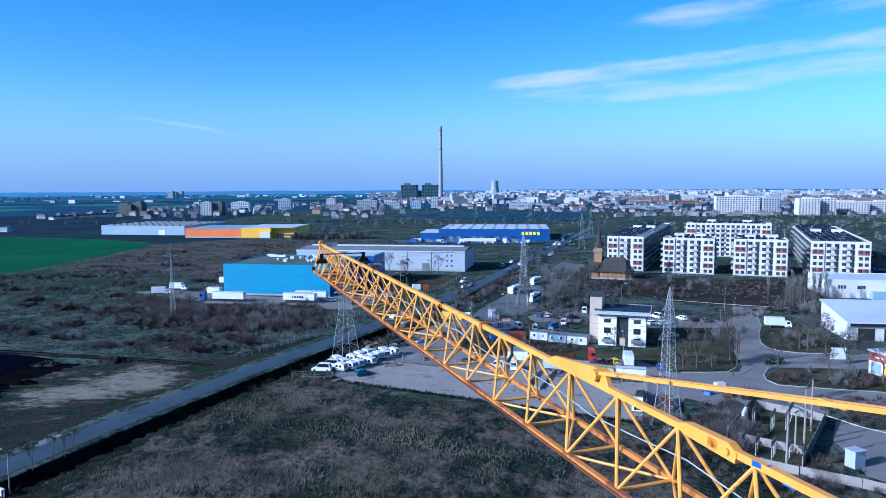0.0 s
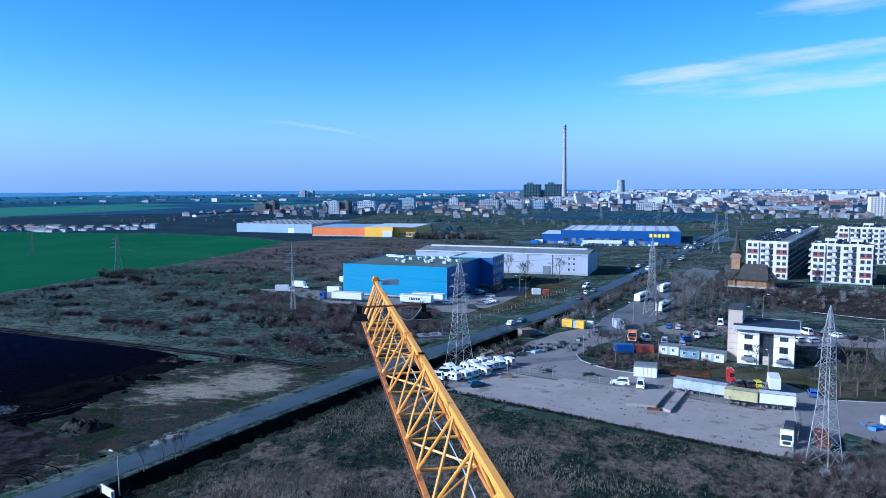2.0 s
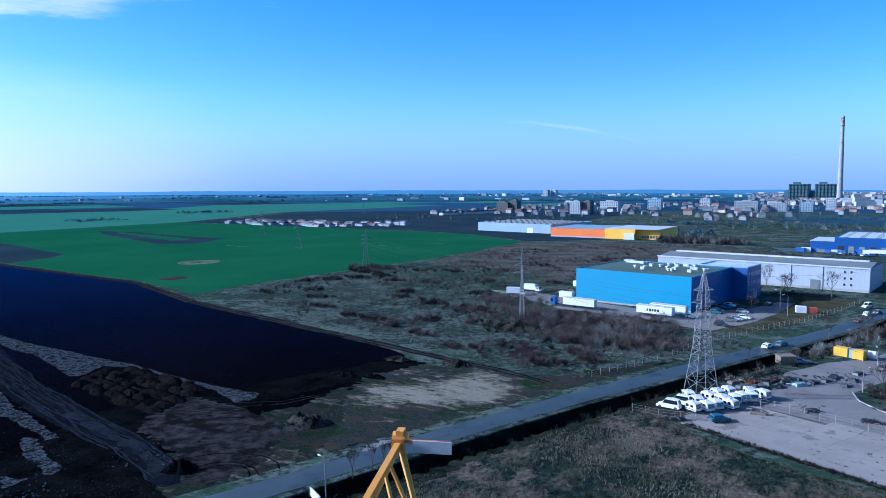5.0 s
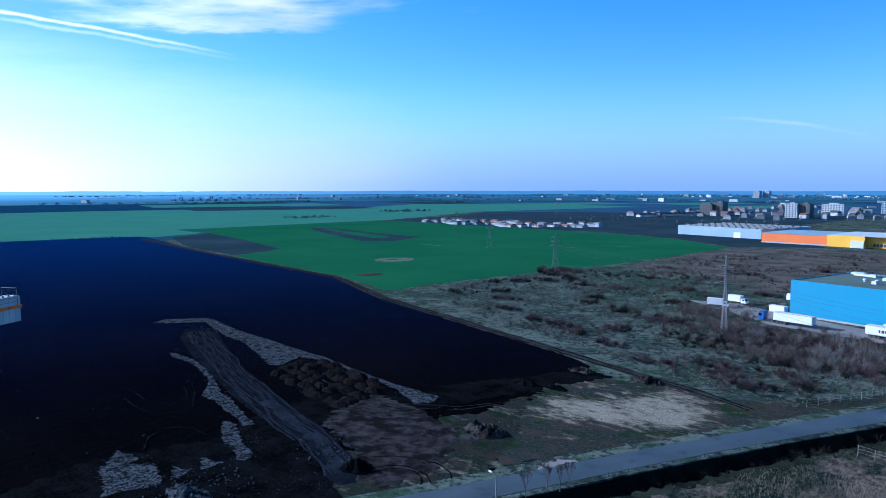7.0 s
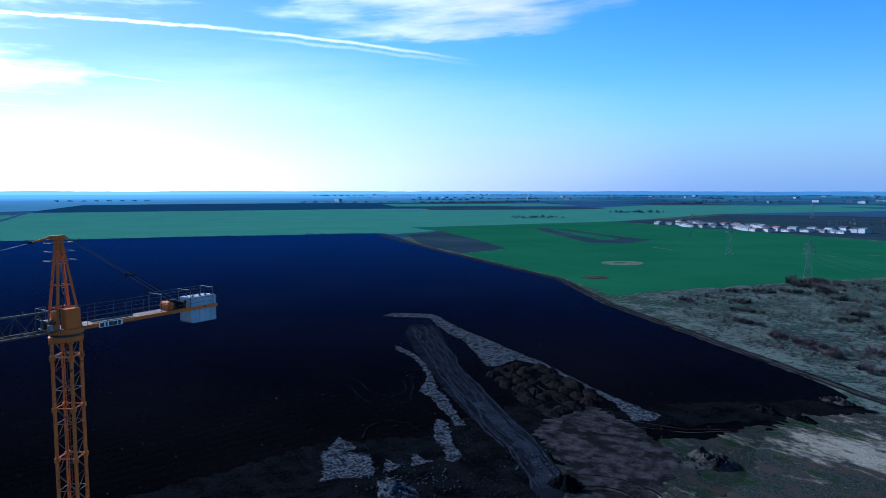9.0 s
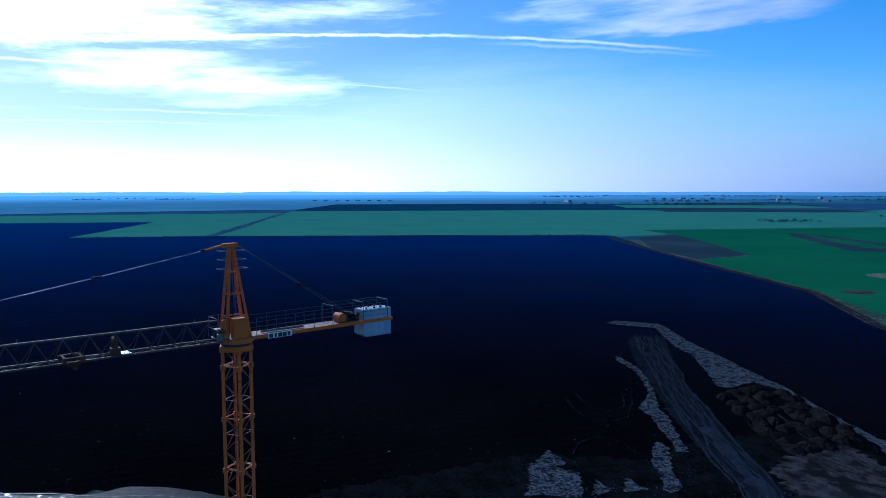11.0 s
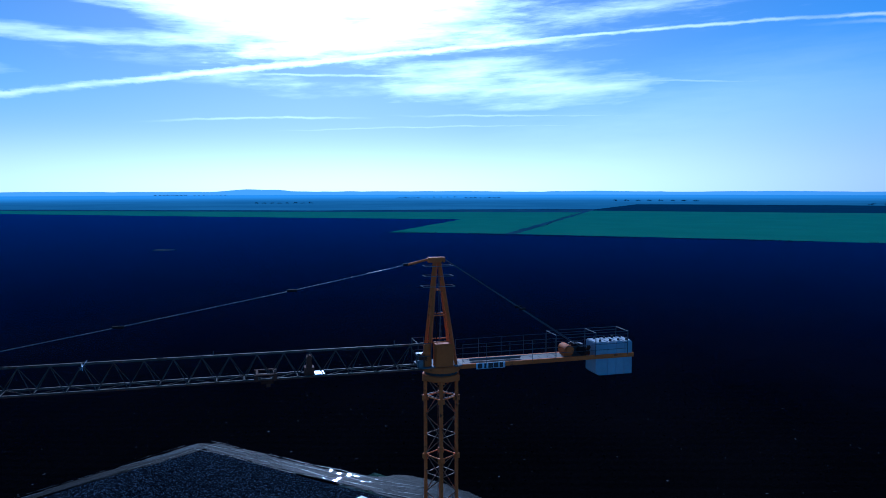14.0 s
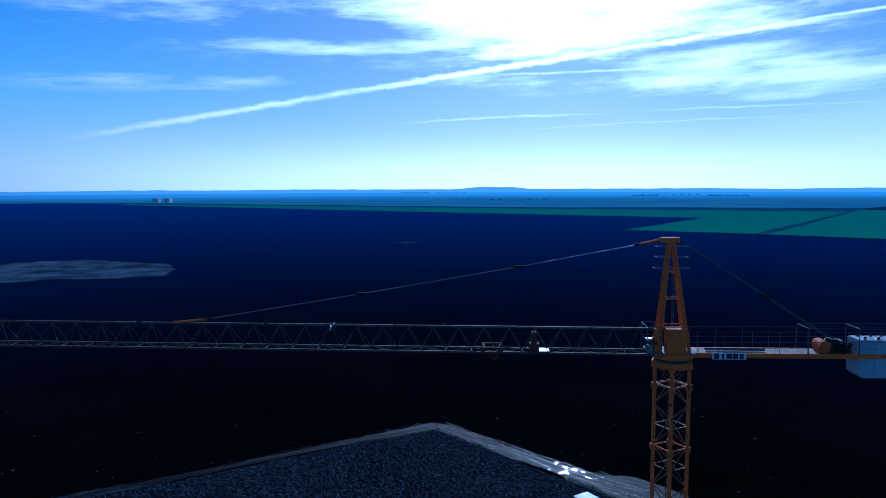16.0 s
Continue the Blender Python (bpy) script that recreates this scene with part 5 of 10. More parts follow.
def backdrop():
    """Far woods and towns that close the plain at the horizon, with blue haze painted as glow."""
    m = bpy.data.materials.new("far_haze_glow")
    m.use_nodes = True
    n = Nodes(m.node_tree)
    p = n.add("ShaderNodeNewGeometry").outputs["Position"]
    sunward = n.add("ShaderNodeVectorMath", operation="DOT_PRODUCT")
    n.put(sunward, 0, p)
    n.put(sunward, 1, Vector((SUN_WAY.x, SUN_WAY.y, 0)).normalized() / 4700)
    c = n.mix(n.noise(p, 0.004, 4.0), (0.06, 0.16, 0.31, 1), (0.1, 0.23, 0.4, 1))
    # the glowing haze colour is made paler towards the sun
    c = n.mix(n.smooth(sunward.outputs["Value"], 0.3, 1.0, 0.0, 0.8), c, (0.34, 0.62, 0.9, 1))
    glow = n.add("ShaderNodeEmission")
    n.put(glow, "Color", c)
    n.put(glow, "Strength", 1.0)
    out = n.add("ShaderNodeOutputMaterial")
    n.tree.links.new(glow.outputs[0], out.inputs[0])
    flat, k = Shape(), 120
    near_edge = ((-180, 2350), (60, 2350), (66, 2110), (90, 2040), (93, 1560), (115, 1470), (128, 1610), (138, 1830), (148, 2200), (156, 2350), (180, 2350))
    for i in range(k):
        t = 2 * math.pi * i / k
        az = math.degrees(math.atan2(-math.cos(t), math.sin(t)))
        first = next(p + (q_ - p) * (az - a_) / (b_ - a_) for (a_, p), (b_, q_) in zip(near_edge, near_edge[1:]) if a_ <= az <= b_)
        for d, z in ((first, 0.6), (max(first + 300, 2500), 0.75), (3600, 0.9), (4695, 1.0)):
            flat.v.append((d * math.cos(t), d * math.sin(t), z))
    flat.f = [(i * 4 + row, i * 4 + row + 1, (i + 1) % k * 4 + row + 1, (i + 1) % k * 4 + row) for row in range(3) for i in range(k)]
    m2 = bpy.data.materials.new("far_plain_haze_glow")
    m2.use_nodes = True
    n2 = Nodes(m2.node_tree)
    p2 = n2.add("ShaderNodeNewGeometry").outputs["Position"]
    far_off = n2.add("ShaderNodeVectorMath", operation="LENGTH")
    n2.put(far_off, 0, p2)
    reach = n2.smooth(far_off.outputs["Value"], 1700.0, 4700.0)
    # haze painted into the plain's glow, paler with distance
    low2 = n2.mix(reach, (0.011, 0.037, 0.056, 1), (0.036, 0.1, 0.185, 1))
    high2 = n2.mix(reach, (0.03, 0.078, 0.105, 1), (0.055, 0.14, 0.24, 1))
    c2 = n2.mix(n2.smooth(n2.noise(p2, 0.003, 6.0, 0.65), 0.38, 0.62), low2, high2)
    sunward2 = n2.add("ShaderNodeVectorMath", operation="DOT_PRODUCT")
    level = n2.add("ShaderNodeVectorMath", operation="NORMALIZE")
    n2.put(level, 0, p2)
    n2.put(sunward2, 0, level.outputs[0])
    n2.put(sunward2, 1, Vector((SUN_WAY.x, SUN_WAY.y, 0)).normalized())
    # and brighter on the sunward side
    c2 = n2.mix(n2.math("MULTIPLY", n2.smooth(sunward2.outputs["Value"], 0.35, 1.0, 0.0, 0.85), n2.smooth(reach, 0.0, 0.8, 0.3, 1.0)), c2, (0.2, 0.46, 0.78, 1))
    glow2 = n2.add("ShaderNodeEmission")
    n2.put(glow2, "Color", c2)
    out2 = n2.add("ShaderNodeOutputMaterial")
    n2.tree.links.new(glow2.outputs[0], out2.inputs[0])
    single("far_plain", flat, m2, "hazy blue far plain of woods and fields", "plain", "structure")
    wide, k = Shape(), 60
    for d in (0, 2360):
        wide.v += [(-max(d, 660 if 200 * i / k > 92 else 1330) * math.sin(radians(-40 + 200 * i / k)), max(d, 660 if 200 * i / k > 92 else 1330) * math.cos(radians(-40 + 200 * i / k)), 0.025) for i in range(k + 1)]
    wide.f = [(i, k + 1 + i, k + 2 + i, i + 1) for i in range(k)]
    single("outer_fields", wide, M["outer"], "dull far fields with blue-green haze in their colour", "fields", "structure")
    s, count = Shape(), 720
    for i in range(count):
        t = 2 * math.pi * i / count
        h = 22 + 5 * noise.noise((math.cos(t) * 9, math.sin(t) * 9, 1)) + 3 * noise.noise((math.cos(t) * 60, math.sin(t) * 60, 2))
        az = math.degrees(math.atan2(-math.cos(t), math.sin(t)))
        h += 15 * math.exp(-((az - 120.1) / 2.5) ** 4)
        s.v += [(4700 * math.cos(t), 4700 * math.sin(t), -1.0), (4700 * math.cos(t), 4700 * math.sin(t), h)]
    s.f = [(2 * i, 2 * ((i + 1) % count), 2 * ((i + 1) % count) + 1, 2 * i + 1) for i in range(count)]
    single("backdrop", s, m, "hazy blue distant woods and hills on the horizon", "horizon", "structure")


backdrop()

# ---- the yellow tower crane whose jib the camera flies along ----
def text_part(words, size, m, parent, label):
    curve = bpy.data.curves.new("lettering", "FONT")
    curve.body, curve.size, curve.align_x, curve.align_y, curve.extrude = words, size, "CENTER", "CENTER", 0.003
    ob = new("lettering", curve)
    curve.materials.append(M["ink"])
    ob.parent, ob.matrix_basis = parent, m
    return tagged(ob, label)


def lattice_mast(parent, half, z0, z1, bay, turn, mat, leg_r, brace_r, section, brace_mat=None):
    """A square lattice mast in sections, each a part with its legs and braces."""
    brace_mat = brace_mat or mat
    ca, sa = math.cos(radians(turn)), math.sin(radians(turn))
    corner = [(ca * a - sa * b, sa * a + ca * b) for a, b in ((-half, -half), (half, -half), (half, half), (-half, half))]
    bays, z = int(round((z1 - z0) / bay)), z0
    per = max(1, int(round(section / bay)))
    bay = (z1 - z0) / bays
    for first in range(0, bays, per):
        last = min(bays, first + per)
        a, b = z0 + first * bay, z0 + last * bay
        collar = Shape()
        for i in range(4):
            p, q = corner[i], corner[(i + 1) % 4]
            collar.tube((*p, b - 0.06), (*q, b - 0.06), brace_r * 1.25)
            collar.box(p[0], p[1], b - 0.24, leg_r * 3.2, leg_r * 3.2, 0.24, turn)
        body = part("mast_section", collar, mat, parent)
        for p in corner:
            part("leg", Shape().tube((*p, a), (*p, b), leg_r, square=True), mat, body)
        for k in range(first, last):
            lo, hi = z0 + k * bay, z0 + (k + 1) * bay
            for i in range(4):
                p, q = corner[i], corner[(i + 1) % 4]
                if (k + i) % 2:
                    p, q = q, p
                part("brace", Shape().tube((*p, lo), (*q, hi), brace_r), brace_mat, body)
                if k % 2 == 0:
                    part("cross_bar", Shape().tube((*p, lo), (*q, lo), brace_r * 0.8), brace_mat, body)
    return corner


def triangular_jib(parent, limits, apex_z, height, half, pitch, mats, chord_r, lace_r, joints=True):
    """A jib of triangular section along local x, in sections pinned together. limits: section ends; apex_z: height of the top chord at x."""
    top_mat, low_mat = mats
    for a, b in zip(limits, limits[1:]):
        bays = max(1, int(round((b - a) / pitch)))
        step = (b - a) / bays
        top = Shape().tube((a, 0, apex_z(a)), (b, 0, apex_z(b)), chord_r * 1.15, square=True)
        sec = part("jib_section", top, top_mat, parent)
        for side in (-1, 1):
            low = Shape().tube((a, side * half, apex_z(a) - height), (b, side * half, apex_z(b) - height), chord_r, square=True)
            part("lower_chord", low, low_mat, sec)
            rail = Shape().tube((a, side * (half + chord_r * 1.1), apex_z(a) - height - chord_r * 0.6), (b, side * (half + chord_r * 1.1), apex_z(b) - height - chord_r * 0.6), chord_r * 0.45, square=True)
            part("trolley_rail", rail, M["rust"], sec, "rust-brown trolley rail")
        if joints:
            for x in (a, b):
                lug = Shape().box(x, 0, apex_z(x) - chord_r * 1.3, 0.16, chord_r * 3.0, chord_r * 2.9, 0)
                lug.tube((x, -chord_r * 2.6, apex_z(x)), (x, chord_r * 2.6, apex_z(x)), chord_r * 0.7, 8)
                part("joint_lug", lug, top_mat, sec)
        for k in range(bays):
            x0, x1, xm = a + k * step, a + (k + 1) * step, a + (k + 0.5) * step
            for side in (-1, 1):
                foot0, foot1 = (x0, side * half, apex_z(x0) - height), (x1, side * half, apex_z(x1) - height)
                peak = (xm, side * chord_r * 0.5, apex_z(xm) - chord_r)
                part("lacing", Shape().tube(foot0, peak, lace_r), top_mat, sec)
                part("lacing", Shape().tube(peak, foot1, lace_r), top_mat, sec)
            part("cross_bar", Shape().tube((x0, -half, apex_z(x0) - height), (x0, half, apex_z(x0) - height), lace_r * 1.1), top_mat, sec)
            sg = 1 if k % 2 else -1
            part("cross_bar", Shape().tube((x0, -half * sg, apex_z(x0) - height), (x1, half * sg, apex_z(x1) - height), lace_r * 0.9), top_mat, sec)


def near_crane():
    turn = math.degrees(math.atan2(0.9365, -0.35))
    crane = thing("tower_crane", "yellow tower crane with a long lattice jib and distance boards", "crane", at(15.84, -42.36, 0, turn))
    apex = lambda x: 41.47 + 0.0225 * x
    triangular_jib(crane, [1.0, 11.0, 23.1, 32.07, 38.05, 44.6], apex, 1.05, 0.45, 1.2, (M["yellow"], M["worn_yellow"]), 0.037, 0.024)
    # the pointed end of the jib
    a, tip, z = 44.6, 46.9, apex(44.6)
    nose = part("jib_tip", Shape().tube((a, 0, z), (tip, 0, apex(tip)), 0.038, square=True), M["yellow"], crane)
    for side in (-1, 1):
        foot = (a, side * 0.45, z - 1.05)
        end = (46.2, side * 0.45, apex(46.2) - 1.05)
        part("lower_chord", Shape().tube(foot, end, 0.037, square=True), M["worn_yellow"], nose)
        part("end_stop", Shape().box(end[0], end[1], end[2] - 0.02, 0.12, 0.12, 0.2), M["ink"], nose, "black rubber end stop")
        for x in (44.6, 45.4, 46.2):
            part("lacing", Shape().tube((x, side * 0.45, apex(x) - 1.05), (min(x + 0.6, tip), 0, apex(x) - 0.05), 0.026), M["yellow"], nose)
            part("lacing", Shape().tube((x, side * 0.45, apex(x) - 1.05), (x, side * 0.02, apex(x) - 0.05), 0.026), M["yellow"], nose)
        part("lacing", Shape().tube(end, (tip, 0, apex(tip)), 0.03), M["yellow"], nose)
    for x in (45.0, 45.8, 46.2):
        part("cross_bar", Shape().tube((x, -0.45, apex(x) - 1.05), (x, 0.45, apex(x) - 1.05), 0.03), M["yellow"], nose)
    cap = Shape().box(tip, 0, apex(tip) - 0.1, 0.16, 0.1, 0.24).tube((tip, -0.1, apex(tip) + 0.04), (tip, 0.1, apex(tip) + 0.04), 0.07, 10)
    part("tip_pulley", cap, M["yellow"], nose)
    # walkway grid at the end, under the lacing
    deck = Shape()
    for i in range(9):
        deck.tube((42.2 + i * 0.45, -0.4, apex(43) - 1.02), (42.2 + i * 0.45, 0.4, apex(43) - 1.02), 0.018, 4)
    part("deck_bars", deck, M["worn_yellow"], nose)
    # flood lights on a cross bar
    bar = part("lamp_bar", Shape().tube((42.62, -0.82, apex(42.62) + 0.05), (42.62, 0.82, apex(42.62) + 0.05), 0.022, 8), M["rust"], crane, "rusty pipe that carries two flood lights")
    for side in (-1, 1):
        y, z = side * 0.78, apex(42.62) - 0.2
        house = Shape().add([(42.54, y - 0.14, z + 0.08), (42.54, y + 0.14, z + 0.08), (42.628, y + 0.14, z + 0.08), (42.628, y - 0.14, z + 0.08),
                             (42.46, y - 0.21, z - 0.07), (42.46, y + 0.21, z - 0.07), (42.78, y + 0.21, z - 0.07), (42.78, y - 0.21, z - 0.07)],
                            [(0, 1, 2, 3), (7, 6, 5, 4), (0, 4, 5, 1), (1, 5, 6, 2), (2, 6, 7, 3), (3, 7, 4, 0)])
        house.box(42.62, y, z + 0.06, 0.08, 0.12, 0.22)
        lamp = part("flood_light", house, M["lamp_black"], bar, "black flood light housing hanging face down")
        part("lens", Shape().box(42.62, y, z - 0.085, 0.28, 0.36, 0.015), M["lamp_glass"], lamp)
    cable = Shape()
    pts = [(42.62 - 0.9 * i / 10, -0.75 + 0.75 * i / 10, apex(43.1) - 0.25 * math.sin(math.pi * i / 10) + 0.02) for i in range(11)]
    cable.pipe(pts, 0.012, 5)
    part("lamp_cable", cable, M["rope"], crane)
    # distance boards that stick out to one side
    for x, words, tilt, yaw in ((29.7, "30 m", 0, 0), (39.75, "40 m", 74, 10), (46.75, "", 0, 0)):
        z = apex(x)
        plate = Shape().box(0, 0, -0.08, 0.02, 0.5, 0.16)
        label = "bent-back white board with its distance in black" if tilt else "white board with its distance in black" if words else "white board seen from behind"
        board = part("distance_board", plate, M["dark_board"] if tilt else M["board"], crane, label, pose(x, -0.44, z - 0.02, 0, tilt, yaw))
        part("board_arm", Shape().box(0.05, 0.08, 0.04, 0.07, 0.62, 0.025), M["worn_yellow"], board)
        part("clamp", Shape().box(0, 0.44, -0.06, 0.1, 0.16, 0.16), M["worn_yellow"], board)
        if words:
            text_part(words, 0.16, pose(-0.013, 0, 0, 90, 0, -90), board, "black hand-painted figures")
    # pendant tie bars with their lugs
    plate = Shape().loft([(26.95, apex(27) + 0.0), (26.8, apex(27) + 0.1), (25.6, apex(25.6) + 0.24), (25.3, apex(25.3) + 0.2), (25.2, apex(25) + 0.02)], -0.036, 0.036)
    plate.tube((25.5, -0.1, apex(25.5) + 0.14), (25.5, 0.1, apex(25.5) + 0.14), 0.06, 10)
    part("pendant_lug", plate, M["yellow"], crane, "thick yellow lug plate with a pin")
    tie = Shape()
    x0, z0, x1, z1 = 25.65, apex(25.5) + 0.15, 1.2, 46.4
    for side in (-1, 1):
        tie.tube((x0, side * 0.042, z0), (x1, side * 0.042, z1), 0.024, square=True)
    for i in range(9):
        t = (i + 0.5) / 9
        tie.box(x0 + (x1 - x0) * t, 0, z0 + (z1 - z0) * t - 0.02, 0.3, 0.08, 0.036)
    tie.tube((25.5, -0.12, z0), (25.5, 0.12, z0), 0.085, 12)
    part("pendant_bar", tie, M["yellow"], crane, "long yellow pendant bar")
    big = Shape().loft([(23.75, apex(23.7) + 0.03), (23.55, apex(23.5) + 0.09), (22.85, apex(22.8) + 0.1), (22.72, apex(22.7) + 0.02), (22.75, apex(22.7) - 0.1), (23.6, apex(23.6) - 0.06)], -0.055, 0.055)
    big.tube((22.86, -0.085, apex(22.86)), (22.86, 0.085, apex(22.86)), 0.04, 10)
    part("section_joint", big, M["yellow"], crane, "yellow pinned joint plate of the jib")
    part("paint_mark", Shape().box(22.4, 0.01, apex(22.4) - 0.015, 0.2, 0.07, 0.056, 8).box(22.24, -0.01, apex(22.24) - 0.01, 0.12, 0.07, 0.05, -10).box(22.02, 0, apex(22) - 0.06, 0.16, 0.082, 0.1), M["blue_paint"], crane, "blue sprayed mark on the chord")
    rope = Shape().pipe([(45.5 - i * 1.05, 0.12, apex(45.5 - i * 1.05) - 0.32 - 0.14 * math.sin(i * 0.9) ** 2) for i in range(33)], 0.009, 5)
    part("trolley_rope", rope, M["rope"], crane, "thin pale steel rope")
    hook = Shape().tube((28.4, 0.0, apex(28.4) - 0.02), (28.4, 0.0, apex(28.4) - 0.3), 0.025).tube((28.4, 0, apex(28.4) - 0.28), (28.55, 0, apex(28.4) - 0.42), 0.03)
    part("hanging_shackle", hook, M["dark_steel"], crane)
    # mast, slewing ring and head behind the viewpoint
    lattice_mast(crane, 0.75, 0.4, 40.2, 1.6, 0, M["yellow"], 0.07, 0.035, 6.4)
    part("slewing_ring", Shape().rings([(1.0, 39.9), (1.1, 40.05), (1.1, 40.35), (0.95, 40.45)], 24), M["worn_yellow"], crane)
    head = part("crane_head", Shape().box(0, 0, 46.3, 0.4, 0.5, 0.3), M["yellow"], crane)
    for a, b in ((0.9, 0.6), (0.9, -0.6), (-0.9, 0.6), (-0.9, -0.6)):
        part("head_leg", Shape().tube((a, b, 40.4), (a * 0.15, b * 0.3, 46.4), 0.08, square=True), M["yellow"], head)
    counter = part("counter_jib", Shape().box(-6, 0, 40.45, 11.6, 1.1, 0.16), M["yellow"], crane)
    for i in range(4):
        part("ballast_block", Shape().box(-9 - i * 0.7, 0, 38.6, 0.62, 1.2, 2.6, chamfer=0.05), M["block"], counter)
    part("footing", Shape().box(0, 0, -0.2, 4.5, 4.5, 0.62, chamfer=0.1), M["concrete"], crane, "square concrete footing")


near_crane()


# ---- the smaller crane seen against the ploughed field ----
def far_crane():
    crane = thing("tower_crane", "faded orange tower crane with pale ballast blocks", "crane", at(-41.86, 4.263, 0, -58.75))
    apex = lambda x: 40.1 + 0.005 * x
    paint_, steel = M["old_orange"], M["grey_steel"]
    lattice_mast(crane, 0.49, 0.4, 38.66, 0.89, 31, paint_, 0.066, 0.024, 2.67, M["brace"])
    ladder = Shape()
    for side in (-1, 1):
        ladder.tube((0.1, side * 0.16, 0.5), (0.1, side * 0.16, 38.4), 0.016, 4)
    for i in range(121):
        ladder.tube((0.1, -0.16, 1 + i * 0.31), (0.1, 0.16, 1 + i * 0.31), 0.011, 4)
    part("ladder", ladder, M["rust"], crane, "rusty climbing ladder inside the mast")
    ring = part("slewing_ring", Shape().rings([(0.74, 38.5), (0.82, 38.58), (0.82, 38.76), (0.72, 38.8), (0.72, 38.9), (0.86, 38.94), (0.86, 39.16), (0.8, 39.2)], 28), paint_, crane)
    part("ring_gap", Shape().rings([(0.74, 38.79), (0.74, 38.91)], 24), M["ink"], ring, "dark toothed gap of the slewing ring")
    triangular_jib(crane, [0.87, 11.66, 17.26, 22.9, 28.55, 34.2, 39.8], apex, 1.0, 0.42, 1.11, (M["jib_steel"], M["jib_steel"]), 0.038, 0.019)
    # head with its four legs, rungs and top sheaves
    head = part("crane_head", Shape().box(0.2, 0, 43.72, 0.74, 0.34, 0.22, chamfer=0.04).tube((0.42, -0.1, 43.86), (0.42, 0.1, 43.86), 0.09, 10).tube((-0.02, -0.1, 43.88), (-0.02, 0.1, 43.88), 0.08, 10), paint_, crane)
    feet = [(0.66, 0.44), (0.66, -0.44), (-0.58, 0.44), (-0.58, -0.44)]
    crown = lambda a, b: (0.16 + a * 0.14, b * 0.2)
    for a, b in feet:
        part("head_leg", Shape().tube((a, b, 39.18), (*crown(a, b), 43.76), 0.058, square=True), paint_, head)
    for z in (40.25, 41.4, 42.5):
        t = (z - 39.18) / 4.58
        ring_ = [(a + (crown(a, b)[0] - a) * t, b + (crown(a, b)[1] - b) * t, z) for a, b in (feet[0], feet[1], feet[3], feet[2])]
        for p, q in zip(ring_, ring_[1:] + ring_[:1]):
            part("cross_bar", Shape().tube(p, q, 0.028), paint_, head)
    for z, w in ((43.57, 0.62), (43.13, 0.62), (42.67, 0.7)):
        rail = Shape()
        for side in (-1, 1):
            rail.tube((0.13 + w, side * 0.3, z), (0.13 - w, side * 0.3, z), 0.016, 5)
        for x in (0.13 + w, 0.13 - w):
            rail.tube((x, -0.3, z), (x, 0.3, z), 0.016, 5)
        part("hand_rail", rail, M["tie_steel"], head, "thin pale rung round the head")
    up = Shape()
    for side in (-1, 1):
        up.tube((0.0, side * 0.14, 39.3), (0.1, side * 0.08, 43.5), 0.014, 4)
    for i in range(14):
        up.tube((0.0, -0.14, 39.5 + i * 0.29), (0.0, 0.14, 39.5 + i * 0.29), 0.01, 4)
    part("head_ladder", up, steel, head)
    cab = part("control_box", Shape().box(0.04, 0.56, 39.24, 0.8, 0.5, 1.0, chamfer=0.03), paint_, crane, "faded orange switch cabinet")
    part("door_panel", Shape().box(0.04, 0.815, 39.32, 0.66, 0.02, 0.82), paint_, cab)
    gear = Shape().rings([(0.12, 39.2), (0.16, 39.25), (0.16, 39.62), (0.08, 39.72)], 12)
    part("slewing_motor", gear, M["rust"], crane, m=at(0.95, 0.35, 0.0))
    part("slewing_gear", Shape().rings([(0.2, 39.2), (0.22, 39.3), (0.22, 39.75), (0.14, 39.85), (0.14, 40.15), (0.06, 40.2)], 14), paint_, crane, "upright orange slewing gear", at(0.72, 0.3, 0.0))
    part("cable_loop", Shape().pipe([(0.3, 0.34, 39.4), (0.34, 0.36, 40.1), (0.22, 0.3, 40.7), (0.3, 0.2, 41.3), (0.2, 0.1, 41.6)], 0.03), M["lamp_black"], crane, "black cable slung between the head legs")
    part("junction_box", Shape().box(1.06, 0.5, 39.22, 0.24, 0.2, 0.3, chamfer=0.03), M["tie_steel"], crane)
    part("slewing_motor", Shape().box(0.85, -0.3, 39.2, 0.4, 0.35, 0.45, chamfer=0.04), M["dark_steel"], crane)
    deck = part("slewing_deck", Shape().box(0.15, 0, 39.17, 1.9, 1.36, 0.05, chamfer=0.1), steel, crane, "dull steel platform round the head")
    for a, b in ((1.18, 0.6), (1.18, -0.6), (0.62, 0.68), (0.62, -0.68)):
        part("rail_post", Shape().tube((a, b, 39.2), (a, b, 40.28), 0.016, 5), steel, deck)
    for z in (39.72, 40.28):
        guard = Shape().tube((1.18, 0.6, z), (1.18, -0.6, z), 0.016, 5).tube((1.18, 0.6, z), (0.62, 0.68, z), 0.016, 5).tube((1.18, -0.6, z), (0.62, -0.68, z), 0.016, 5)
        part("hand_rail", guard, steel, deck)
    # counter jib: two beams, deck, rails, winch, ballast
    counter = part("counter_jib", Shape().box(-4.9, 0.5, 39.02, 8.8, 0.1, 0.19).box(-4.9, -0.5, 39.02, 8.8, 0.1, 0.19), paint_, crane, "two faded orange beams of the counter jib")
    for i in range(8):
        part("cross_beam", Shape().box(-0.9 - i * 1.14, 0, 39.03, 0.1, 0.9, 0.1), paint_, counter)
    board = Shape().box(0, 0, 0, 0.38, 0.86, 0.04).mesh("plank", M["wood"])
    for i in range(15):
        part("plank", board, None, counter, "", pose(-0.85 - i * 0.4, 0, 39.17, 0, (i % 3 - 1) * 0.6, (i % 4 - 1.5) * 0.8))
